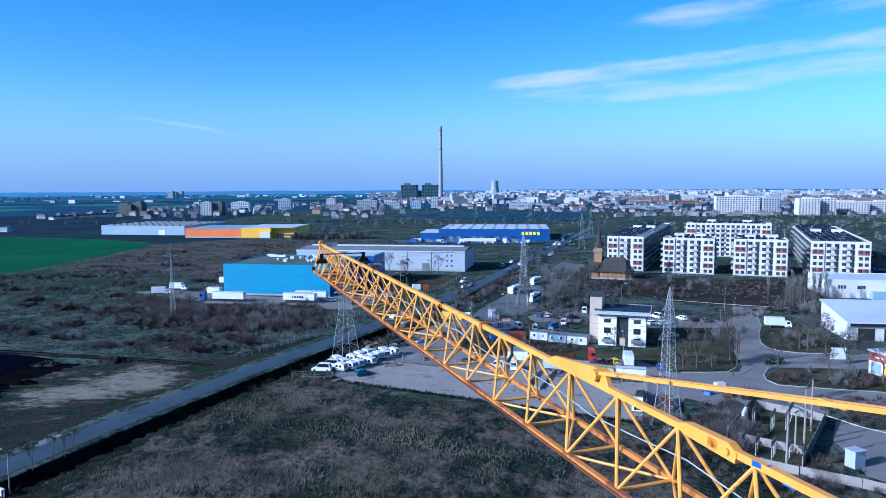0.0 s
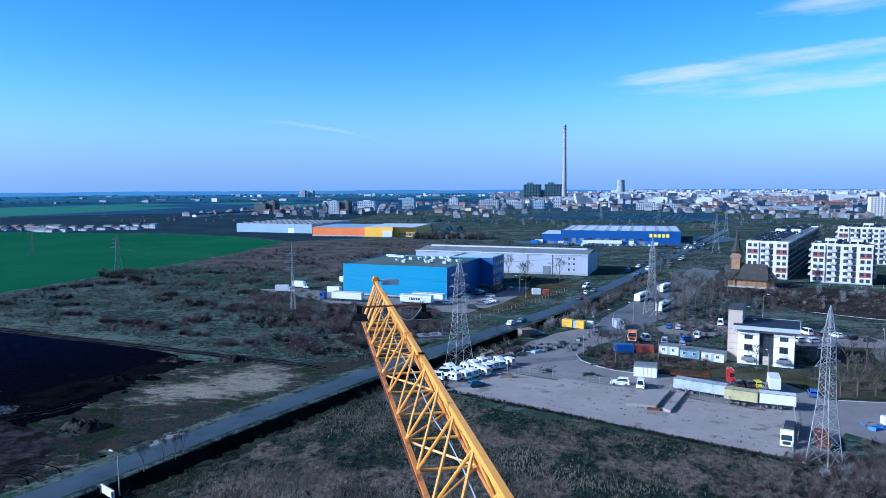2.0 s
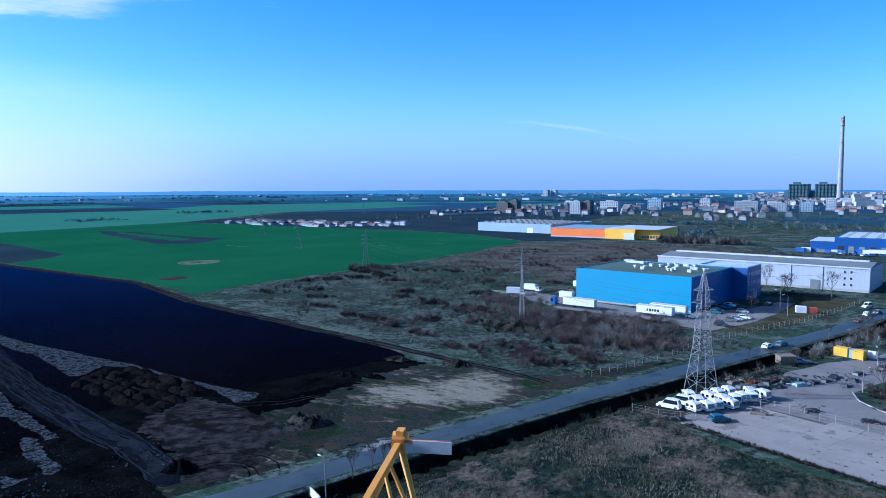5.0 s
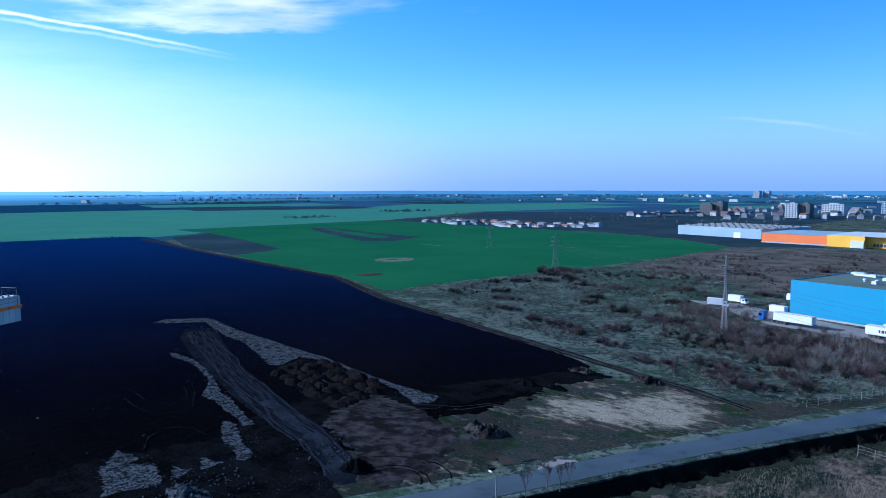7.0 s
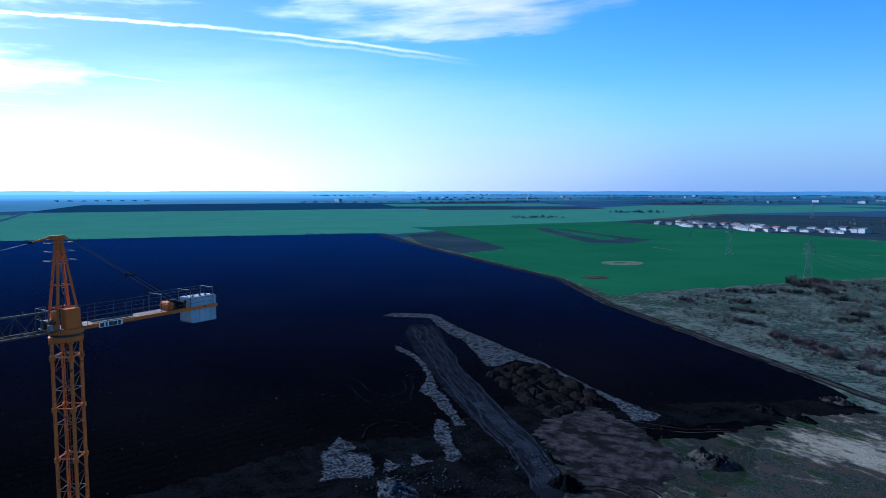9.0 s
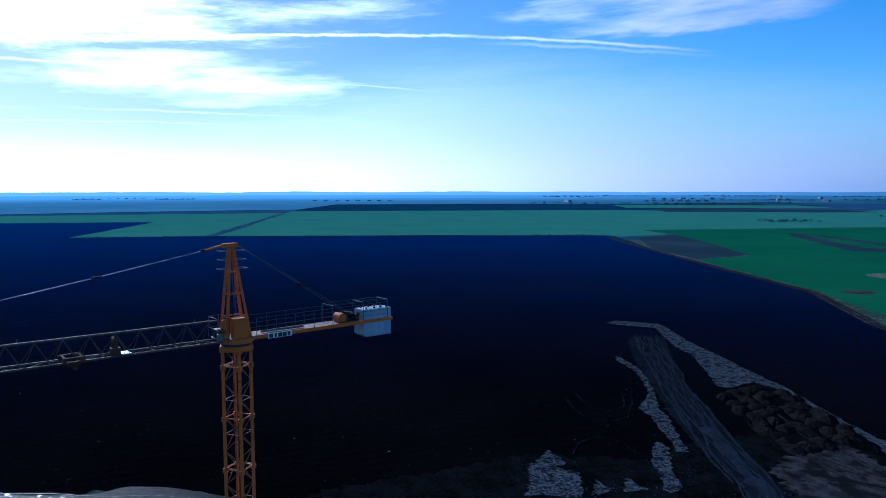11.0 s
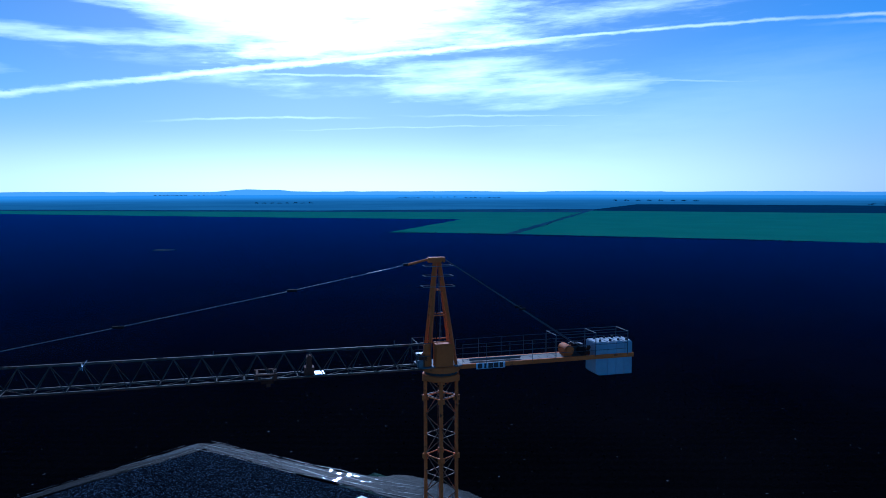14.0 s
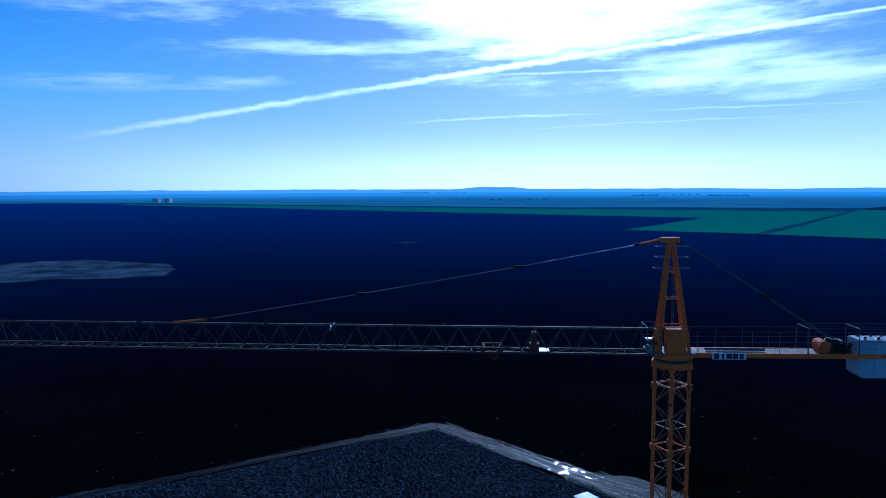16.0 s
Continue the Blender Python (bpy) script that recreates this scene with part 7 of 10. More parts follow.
def church():
    c = thing("church", "small timber church with steep shingled roof and spire", "church", at(86.8, 313.6, 0, -24))
    part("wall", Shape().slab([(-9, -4), (7, -4), (10, -2), (10, 2), (7, 4), (-9, 4)], 0.8, 4.2), M["timber"], c, "brown timber wall")
    part("base", Shape().slab([(-9.2, -4.2), (7.2, -4.2), (10.2, -2), (10.2, 2), (7.2, 4.2), (-9.2, 4.2)], 0, 0.8), M["render_grey"], c, "pale stone base")
    roof = Shape()
    roof.add([(-10, -5.4, 3.7), (8, -5.4, 3.7), (11.5, 0, 3.7), (8, 5.4, 3.7), (-10, 5.4, 3.7), (-9, 0, 10.4), (6.5, 0, 10.4), (-10, -3.0, 6.2), (7.6, -3.0, 6.2), (9.4, 0, 6.2), (7.6, 3.0, 6.2), (-10, 3.0, 6.2)],
             [(0, 1, 8, 7), (1, 2, 9, 8), (2, 3, 10, 9), (3, 4, 11, 10), (7, 8, 6, 5), (8, 9, 6), (9, 10, 6), (10, 11, 5, 6), (11, 7, 5), (0, 7, 11, 4), (4, 3, 2, 1, 0)])
    part("roof", roof, M["shingle"], c, "steep dark shingle roof")
    tower = part("tower", Shape().box(-6.2, 0, 3.5, 3.6, 3.6, 11.5), M["timber"], c, "square timber bell tower")
    part("gallery", Shape().box(-6.2, 0, 13.0, 4.8, 4.8, 1.2).box(-6.2, 0, 14.2, 3.4, 3.4, 1.6), M["wood"], tower)
    part("spire", Shape().rings([(3.3, 15.6), (2.2, 16.2), (1.3, 18.5), (0.75, 22.0), (0.06, 27.0)], 8), M["shingle"], tower, "slender shingled spire", pose(-6.2, 0, 0))
    part("cross", Shape().box(-6.2, 0, 27.0, 0.1, 0.1, 1.6).box(-6.2, 0, 27.9, 0.1, 0.9, 0.12), M["grey_steel"], tower)
    porch = Shape()
    for i in range(8):
        porch.box(-8 + i * 2.1, -5.0, 0.5, 0.2, 0.2, 3.2)
    part("porch_post", porch, M["timber"], c)


def metro_store():
    s = thing("wholesale_store", "long deep blue wholesale store with a white roof", "store", at(1.5, 560, 0, -6.0))
    w, d, h = 92.0, 82.0, 9.3
    part("wall", shell(w, d, h), M["deep_blue"], s, "deep blue cladding")
    part("cladding_joint", ribbed(w, h, -0.02, 4.0), M["deep_blue"], s)
    part("roof", Shape().slab([(0.4, 0.4), (w - 0.4, 0.4), (w - 0.4, d - 0.4), (0.4, d - 0.4)], h, h + 0.1), M["roof_white"], s, "white flat roof")
    part("parapet", parapet(w, d, h, 0.6), M["deep_blue"], s)
    for i in range(9):
        for j in range(6):
            part("roof_light", shared_mesh("store_roof_light", lambda: Shape().box(0, 0, 0, 3.2, 1.6, 0.5, top=0.85), M["roof_grey"]), None, s, "", pose(6 + i * 9.8, 9 + j * 13, h + 0.1))
    low = part("annex", Shape().slab([(-16, 4), (0, 4), (0, 50), (-16, 50)], 0, 6.5), M["deep_blue"], s, "lower blue side wing")
    part("annex_roof", Shape().box(-8, 27, 6.5, 16.2, 46, 0.2), M["roof_white"], low)
    sign = part("store_sign", Shape().box(76, -0.12, 4.2, 17.5, 0.2, 4.6), M["deep_blue"], s, "blue sign field with yellow shapes")
    for i in range(5):
        k = 69.8 + i * 3.15
        mark = Shape().box(k, -0.3, 5.0, 2.2, 0.2, 2.6, chamfer=0.05)
        part("sign_mark", mark, M["brand_yellow"], sign, "bold yellow shape")
    for i in range(10):
        k = 4 + i * 6.4
        part("dock_gate", Shape().box(k, -0.12, 0, 3.4, 0.2, 3.8), M["roof_grey"] if i % 3 else M["dark_steel"], s)
    r = random.Random(5)
    for i in range(22):
        yard = [M["box_blue"], M["sign_white"], M["box_blue"], M["roof_grey"]][i % 4]
        single("goods_container", Shape().box(0, 0, 0, 3 + r.random() * 4, 2.4, 1.6 + r.random() * 1.4, chamfer=0.05), yard, "stacked goods container in the store yard", "container", group="store yard goods", m=at(-20 + i * 4.4 + r.random(), 552 - i * 0.45 - r.random() * 5, 0.06, -6))
    single("box_trailer", Shape().box(0, 0, 0.9, 26, 2.5, 2.4), M["sign_white"], "long white trailers parked at the store", "trailer", m=at(35, 541, 0.06, -6))


def orange_store():
    s = thing("retail_hall", "low retail hall in orange and yellow", "store", at(-228, 612, 0, -3.5))
    part("wall", Shape().slab([(0, 0), (52, 0), (52, 60), (0, 60)], 0, 8.0), M["orange"], s, "orange front")
    part("yellow_front", Shape().slab([(52.05, -1.5), (79, -1.5), (79, 60), (52.05, 60)], 0, 8.8), M["shop_yellow"], s, "yellow front")
    part("yellow_front", Shape().slab([(79.05, 4), (99, 4), (99, 60), (79.05, 60)], 0, 8.4), M["shop_yellow"], s, "yellow front set back")
    part("roof", Shape().slab([(-0.2, -0.2), (52, -0.2), (52, 60), (-0.2, 60)], 8.0, 8.35), M["light_blue"], s)
    part("roof", Shape().slab([(52.2, -1.3), (98.8, -1.3), (98.8, 60), (52.2, 60)], 8.85, 9.05), M["roof_white"], s)
    part("entrance", Shape().slab([(70, -4), (79, -4), (79, -1.6), (70, -1.6)], 0, 5.5), M["sign_white"], s)
    part("grey_base", Shape().slab([(-0.1, -0.4), (70, -0.4), (70, -0.1), (-0.1, -0.1)], 0, 1.0), M["pale_panel"], s)
    for i in range(6):
        window(s, pose(84 + i * 2.4, 3.96, 1.0), 1.9, 2.4, 1)
    h = thing("retail_hall", "long pale blue retail hall with roof lights", "store", at(-329, 664, 0, -12))
    part("wall", shell(90, 80, 8.4), M["light_blue"], h, "pale blue cladding")
    part("cladding_joint", ribbed(90, 8.4, -0.02, 5.0), M["light_blue"], h)
    part("roof", Shape().slab([(0.3, 0.3), (89.7, 0.3), (89.7, 79.7), (0.3, 79.7)], 8.4, 8.5), M["roof_grey"], h)
    part("parapet", parapet(90, 80, 8.4, 0.5), M["light_blue"], h)
    for i in range(12):
        for j in range(4):
            part("roof_light", shared_mesh("hall_roof_light", lambda: Shape().add([(-2.6, -3, 0), (2.6, -3, 0), (2.6, 3, 0), (-2.6, 3, 0), (-2.6, 0, 1.4), (2.6, 0, 1.4)], [(0, 1, 5, 4), (2, 3, 4, 5), (1, 2, 5), (3, 0, 4)]), M["roof_grey"]), None, h, "", pose(5 + i * 7.2, 10 + j * 19, 8.5))
    part("gate", Shape().box(66, -0.1, 0, 7, 0.2, 5.0), M["sign_white"], h)


def corner_shops():
    s = thing("workshop", "pale workshop with a blue-grey metal roof", "workshop", at(121.8, 173.4, 0, -10))
    part("wall", Shape().slab([(0, 0), (26, 0), (26, 22), (0, 22)], 0, 5.2), M["render_white"], s)
    part("roof", Shape().add([(-0.5, -1.5, 5.2), (27, -1.5, 5.2), (27, 23, 8.2), (-0.5, 23, 8.2), (-0.5, -1.5, 5.5), (27, -1.5, 5.5), (27, 23, 8.5), (-0.5, 23, 8.5)], [(3, 2, 1, 0), (4, 5, 6, 7), (0, 1, 5, 4), (1, 2, 6, 5), (2, 3, 7, 6), (3, 0, 4, 7)]), M["roof_white"], s, "sloping pale metal roof")
    part("side_gable", Shape().add([(0, 0, 5.2), (0, 22, 5.2), (0, 22, 8.2)], [(0, 1, 2)]), M["render_white"], s)
    part("truss", Shape().box(13, -0.6, 4.2, 25, 0.3, 0.9), M["dark_steel"], s)
    for i in range(3):
        part("gate", Shape().box(5 + i * 7, -0.06, 0, 4.5, 0.14, 3.6), M["dark_steel"], s)
    b = thing("small_factory", "white two-storey factory with strip windows", "factory", at(157.5, 251.5, 0, -12))
    part("wall", shell(38, 24, 7.0), M["render_white"], b)
    part("roof", Shape().slab([(0.2, 0.2), (37.8, 0.2), (37.8, 23.8), (0.2, 23.8)], 7.0, 7.1), M["roof_white"], b)
    part("parapet", parapet(38, 24, 7.0, 0.4), M["render_white"], b)
    for x in (6, 13, 25, 31):
        window(b, pose(x, -0.03, 3.6), 3.2, 1.6, 2)
    part("porch", Shape().box(20, -2, 0, 8, 4, 3.0), M["light_blue"], b)
    r = thing("painted_shop", "shop with a brick-red and white painted wall", "shop", at(106.2, 137.2, 0, -77))
    part("wall", Shape().slab([(0, 0), (22, 0), (22, 14), (0, 14)], 0, 5.6), M["render_white"], r)
    part("red_band", Shape().box(11, -0.05, 3.4, 21.8, 0.12, 2.0), M["render_red"], r, "brick-red painted band with illegible writing")
    for i in range(5):
        part("wall_mark", Shape().box(3 + i * 3.6, -0.13, 4.2, 2.4, 0.04, 0.35), M["sign_white"], r)
    for i in range(6):
        part("poster", Shape().box(2.2 + i * 3.4, -0.07, 0.6, 2.6, 0.08, 2.4), [M["light_blue"], M["shop_yellow"], M["lawn"], M["render_red"]][i % 4], r, "faded painted advert panel")
    part("roof", Shape().box(11, 7, 5.6, 22.6, 14.6, 0.3), M["roof_white"], r)


blue_hall()
white_hall()
office()
# the first block's dark side balconies paint the shade of that side
apartments("apartment_block", at(93, 349.4, 0, -23), 19, 150, 6, "white apartment block with brick-red panels and long shaded side", "render_dark")
apartments("apartment_block", at(118.7, 336, 0, -23), 25, 17, 6, "white apartment block with brick-red panels and loggias")
apartments("apartment_block", at(150.3, 323.8, 0, -23), 24.5, 17, 6, "white apartment block with brick-red panels beside a courtyard")
apartments("apartment_block", at(181, 308.8, 0, -23), 25.1, 140, 6, "long white apartment block with solar panels on its roof")
apartments("apartment_block", at(161, 425, 0, -23), 50, 16, 7, "terraced white apartment block behind the courtyard")
church()
metro_store()
orange_store()
corner_shops()


# power station
def chimney():
    c = thing("chimney", "very tall slender concrete chimney of a power station", "chimney", at(-0.1, 2600))
    part("shaft", Shape().rings([(9.4, 0), (7.9, 60), (6.5, 140), (5.4, 220), (5.0, 266)], 32), M["stack"], c, "tapering concrete shaft")
    for z in (120, 180, 235, 258):
        part("gallery", Shape().rings([(7.3 - z * 0.007, z), (7.5 - z * 0.007, z + 0.4), (7.5 - z * 0.007, z + 2.5)], 32), M["render_dark"], c)
    part("red_band", Shape().rings([(5.5, 245), (5.4, 252)], 32), M["brick"], c)


def plant_block(x, y):
    b = thing("boiler_house", "blue-green steel boiler house of the power station, haze in its colour", "power station", at(x, y, 0, -4))
    part("wall", shell(62, 40, 52), M["plant_hazed"], b)
    part("roof_house", Shape().box(22, 20, 52, 22, 20, 7), M["plant_hazed"], b)
    for i in range(6):
        part("column", Shape().box(5 + i * 10.4, -1, 0, 1.4, 1.2, 52), M["dark_steel"], b)
    for i in range(4):
        part("floor_band", Shape().box(31, -0.8, 10 + i * 12, 62, 1.0, 1.6), M["dark_steel"], b)
    part("hopper", Shape().box(-8, 20, 0, 14, 30, 30), M["plant_hazed"], b)


chimney()
plant_block(-150, 2640)
plant_block(-72, 2640)
tower = thing("cooling_tower", "white hyperbolic cooling tower", "cooling tower", at(255, 3350))
part("shell", Shape().rings([(26, 0), (22, 16), (18, 36), (16.5, 56), (17, 66), (17.4, 72)], 40, False), M["far_render"], tower)
part("rim", Shape().rings([(17.6, 70), (17.8, 72), (16.8, 72)], 40, False), M["render_grey"], tower)

# ---- pylons, wires, lamps, fences ----
def pylon(x, y, h, base, turn, label, arms, near=False):
    p = thing("pylon", label, "pylon", at(x, y, 0, turn), "power line pylons")
    slim, zinc = base < 2.0, M["pylon"] if y < 300 else M["dull_pylon"]
    profile = ((0.0, 1.0), (0.42, 0.5), (0.8, 0.34), (1.0, 0.05)) if not slim else ((0.0, 1.0), (0.6, 0.3), (1.0, 0.1))

    def half(z):
        f = min(1.0, z / h)
        for (a, p0), (b, p1) in zip(profile, profile[1:]):
            if f <= b:
                return base / 2 * (p0 + (p1 - p0) * (f - a) / (b - a))
        return base / 2 * profile[-1][1]

    steps = (0, 0.12, 0.22, 0.31, 0.37, 0.42, 0.47, 0.52, 0.57, 0.62, 0.67, 0.715, 0.76, 0.8, 0.84, 0.88, 0.92, 0.96)
    levels = [h * f for f in steps]
    corner = lambda z, i: ((-1, 1, 1, -1)[i] * half(z), (-1, -1, 1, 1)[i] * half(z), z)
    for i in range(4):
        leg = Shape().pipe([corner(a, i) for a in levels] + [(0, 0, h)], 0.065)
        part("leg", leg, zinc, p)
        part("foot", Shape().box(corner(0, i)[0], corner(0, i)[1], -0.1, 0.7, 0.7, 0.5), M["concrete"], p)
    rest = Shape()
    for a, b in zip(levels, levels[1:]):
        for i in range(4):
            j = (i + 1) % 4
            for p0, p1, r in ((corner(a, i), corner(b, j), 0.028), (corner(a, j), corner(b, i), 0.028), (corner(b, i), corner(b, j), 0.025)):
                if near:
                    part("brace", Shape().tube(p0, p1, r, 4), zinc, p)
                else:
                    rest.tube(p0, p1, r, 4)
    if not near:
        tagged(part("bracing", rest, zinc, p), kind="stuff")
    for z, reach in arms:
        for side in (-1, 1):
            arm = Shape()
            tip = (side * reach, 0, z + 0.15)
            for q in (-1, 1):
                arm.tube((side * half(z), q * half(z), z), tip, 0.075, 4).tube((side * half(z + 0.9), q * half(z + 0.9), z + 0.9), tip, 0.06, 4)
            a = part("cross_arm", arm, zinc, p)
            ins = Shape()
            for n in range(6):
                ins.tube((side * reach, 0, z - 0.1 - n * 0.2), (side * reach, 0, z - 0.2 - n * 0.2), 0.1, 8)
            part("insulator", ins, M["dark_steel"], a)
    return p


LINE = [(46.8, 101.5, 26.2, 3.9), (-21.0, 155.4, 27.6, 5.4), (-91.5, 221, 25.0, 1.7), (-229, 320.6, 22, 4.5), (-352, 406, 24, 4.5), (-493, 516, 24, 4.5), (-718, 1000, 24, 4.5)]
ARMS = [(16.8, 3.3), (19.6, 2.8), (22.2, 2.4)]
for x, y, h, base in LINE:
    pylon(x, y, h, base, 38, "grey lattice pylon of galvanised steel", [(z * h / 26.5, r) for z, r in ARMS], y < 160)
for x, y, h in ((35.4, 239, 26.9), (143, 630, 26), (105, 480, 26), (49, 889, 26), (-566, 1234, 26), (120, 900, 26), (180, 1150, 26)):
    pylon(x, y, h, 4.6, 70, "grey lattice pylon beside the built-up land", [(z * h / 26.5, r) for z, r in ARMS])


def wire(a, b, sag, r=0.018, count=14):
    s = Shape()
    pts = []
    for i in range(count + 1):
        t = i / count
        pts.append((a[0] + (b[0] - a[0]) * t, a[1] + (b[1] - a[1]) * t, a[2] + (b[2] - a[2]) * t - sag * 4 * t * (1 - t)))
    return s.pipe(pts, r)


def line_wires(rows, turn):
    ca, sa = math.cos(radians(turn)), math.sin(radians(turn))
    for (x1, y1, h1, _), (x2, y2, h2, _) in zip(rows, rows[1:]):
        for z, r in ARMS:
            for side in (-1, 1):
                a = (x1 + ca * side * r, y1 + sa * side * r, (z - 1.3) * h1 / 26.5)
                b = (x2 + ca * side * r, y2 + sa * side * r, (z - 1.3) * h2 / 26.5)
                single("power_line", wire(a, b, 2.0), M["dark_steel"], "thin sagging power line between pylons", "power line", group="overhead wires")


line_wires(LINE[:4], 38)
line_wires([(35.4, 239, 26.9, 0), (105, 480, 26, 0), (143, 630, 26, 0)], 70)
single("power_line", wire((-21, 155.4, 26.6), (35.4, 239, 26.6), 2.5), M["dark_steel"], "thin sagging earth wire between pylons", "power line", group="overhead wires")


def street_lamp(x, y, h, turn):
    p = thing("street_lamp", "grey concrete street lamp with a curved arm", "street lamp", at(x, y, 0, turn), "street lamps")
    part("pole", Shape().tube((0, 0, 0), (0, 0, h - 0.4), 0.12, 8, 0.07), M["concrete"], p)
    arm = Shape()
    pts = [(0, 0, h - 0.5), (0.15, 0, h - 0.1), (0.6, 0, h + 0.15), (1.3, 0, h + 0.2)]
    arm.pipe(pts, 0.035, 6)
    a = part("arm", arm, M["grey_steel"], p)
    part("lamp_head", Shape().box(1.6, 0, h + 0.12, 0.8, 0.26, 0.14, chamfer=0.06), M["sign_white"], a)


for x, y, h, t in ((27.3, 218.2, 6.9, 150), (20.5, 211, 5.6, 150), (10.2, 174, 5.4, 40), (14, 199.6, 5.0, 100), (77.3, 147.9, 7.4, 60), (96.8, 192.4, 9.0, 60), (106.5, 224.3, 7.4, 60), (93.5, 195, 5, 240), (51.5, 152, 7, 90), (28.9, 167, 6.4, 0),
                   (-10.5, 268, 7.5, 200), (-14, 284, 7.0, 200), (60.5, 215, 7, 0), (72, 236, 8, 0)):
    street_lamp(x, y, h, t)
for w in (64, 130, 196, 262):
    x, y = by_road(w, 4.0)
    if w == 64:
        street_lamp(-59.6, 72.7, 6.4, 160)


def fence(points, h, gap, label, rails=2, mat="grey_steel", mesh=True):
    f = thing("fence", label, "fence", None)
    n = 0
    for a, b in zip(points, points[1:]):
        va, vb = Vector(a), Vector(b)
        count = max(1, int((vb - va).length / gap))
        for i in range(count):
            p = va.lerp(vb, i / count)
            part("post", shared_mesh(f"fence_post_{h}_{mat}", lambda: Shape().tube((0, 0, 0), (0, 0, h), 0.055, 6), M[mat]), None, f, "", pose(p.x, p.y, 0))
        for k in range(rails):
            z = h * (0.35 + 0.6 * k / max(1, rails - 1))
            part("rail", Shape().tube((va.x, va.y, z), (vb.x, vb.y, z), 0.022, 4), M[mat], f)
    return f


fence([(-31, 135.3), (-25.6, 134.4), (-21.4, 134.9), (-16.5, 139.5), (-14, 152), (-5.8, 150.9), (2.4, 147.7), (10.5, 144.4), (18.3, 141.5), (25.5, 142.2), (31, 137.8), (38.8, 132.3), (50.5, 129.6)], 1.9, 2.6, "wire fence on concrete posts round the yard", 3, "concrete")
fence([(50.5, 129.6), (46, 112), (42, 103)], 1.9, 2.6, "wire fence at the end of the concrete yard", 3, "concrete")
fence([(-46.4, 157.5), (-40, 172.5), (-34, 189.4), (-26.1, 215.5), (-18.3, 231.9), (-4.8, 260.1), (6, 290), (14, 318)], 1.7, 3.0, "wire mesh fence along the road verge", 3, "concrete")
fence([by_road(60, 3.7), by_road(100, 3.7), by_road(130, 3.7)], 0.9, 4.0, "low rail at the ditch", 1, "dark_steel")
fence([(92, 312), (118, 322), (214, 296)], 1.4, 4.0, "low fence in front of the apartments", 2, "render_grey")


# substation with concrete walls, posts and switch gear
def substation():
    def wall(a, b, h, label, mat="concrete"):
        va, vb = Vector(a), Vector(b)
        count = max(1, int((vb - va).length / 2.5))
        w = thing("concrete_wall", label, "wall", None)
        for i in range(count):
            p, q = va.lerp(vb, i / count), va.lerp(vb, (i + 1) / count)
            mid, ang = (p + q) / 2, math.degrees(math.atan2((q - p).y, (q - p).x))
            part("panel", Shape().box(0, 0, 0, (q - p).length - 0.06, 0.1, h), M[mat], w, "", pose(mid.x, mid.y, 0.0, 0, 0, ang))
            part("post", Shape().box(0, 0, 0, 0.18, 0.18, h + 0.1), M["concrete"], w, "", pose(p.x, p.y, 0.0, 0, 0, ang))
    # walls turned from the sun get dark panels as painted shade
    wall((55.2, 93.9), (67.6, 112.0), 2.0, "concrete panel wall of the substation, dark-coloured for its shade", "render_dark")
    wall((67.8, 112.0), (77.2, 102.6), 1.5, "pale concrete panel wall at the back of the substation")
    wall((61.5, 80.1), (77.2, 102.4), 2.0, "concrete panel wall beside the lane, dark-coloured for its shade", "render_dark")
    wall((55.4, 93.6), (64.8, 86.0), 1.5, "pale concrete panel wall that divides the substation")
    wall((51.0, 85.2), (55.0, 93.5), 1.5, "weathered concrete panel wall beside brown shrubs")
    wall((51.2, 84.8), (59.8, 77.8), 1.4, "low pale concrete panel wall of the substation")
    wall((60.0, 77.6), (66.8, 73.0), 1.5, "white-washed concrete panel wall along the lane")
    wall((66.9, 72.9), (76, 65), 1.5, "white-washed concrete panel wall at the corner of the lane")
    for x, y, h in ((59.7, 81.6, 8.9), (64.1, 87.7, 7.1), (67.5, 91.3, 10.2), (71.9, 97.5, 10.0)):
        p = thing("concrete_pole", "round concrete pole of the substation", "pole", at(x, y, 0), "substation poles")
        part("shaft", Shape().tube((0, 0, 0), (0, 0, h), 0.2, 10, 0.13), M["concrete"], p)
        part("bracket", Shape().box(0, 0, h - 0.3, 1.6, 0.14, 0.14, 40), M["grey_steel"], p)
    beam = thing("gantry", "steel gantry beam between two concrete poles", "gantry", None)
    part("beam", Shape().tube((67.5, 91.3, 10.1), (71.9, 97.5, 9.9), 0.12, 6), M["render_dark"], beam)
    part("end_plate", Shape().box(67.3, 91.1, 9.9, 1.8, 0.3, 0.14, 0), M["render_dark"], beam)
    # switch gear: concrete posts in rows that carry a beam with dark insulators
    for x, y, turn, posts, h in ((63.0, 101.0, 55, 2, 2.6), (65.4, 98.6, 55, 3, 2.6), (68.6, 99.6, 55, 3, 2.4), (66.6, 95.2, 55, 2, 2.8), (70.6, 102.6, 55, 2, 2.4), (57.2, 86.6, 55, 2, 2.2), (59.4, 85.4, 55, 3, 2.2), (61.6, 84.6, 55, 2, 2.0), (56.0, 89.4, 55, 2, 1.8), (71.8, 104.6, 55, 2, 2.2)):
        g = thing("switch_gear", "row of concrete posts with dark insulators", "switchgear", at(x, y, 0.05, turn), "substation switchgear")
        for k in range(posts):
            part("stand", Shape().tube((k * 1.5 - posts * 0.6, 0, 0), (k * 1.5 - posts * 0.6, 0, h), 0.09, 8, 0.07), M["render_grey"], g)
        part("beam", Shape().box(0, 0, h, 1.5 * posts, 0.14, 0.12), M["grey_steel"], g)
        for k in range(posts + 2):
            ins = Shape()
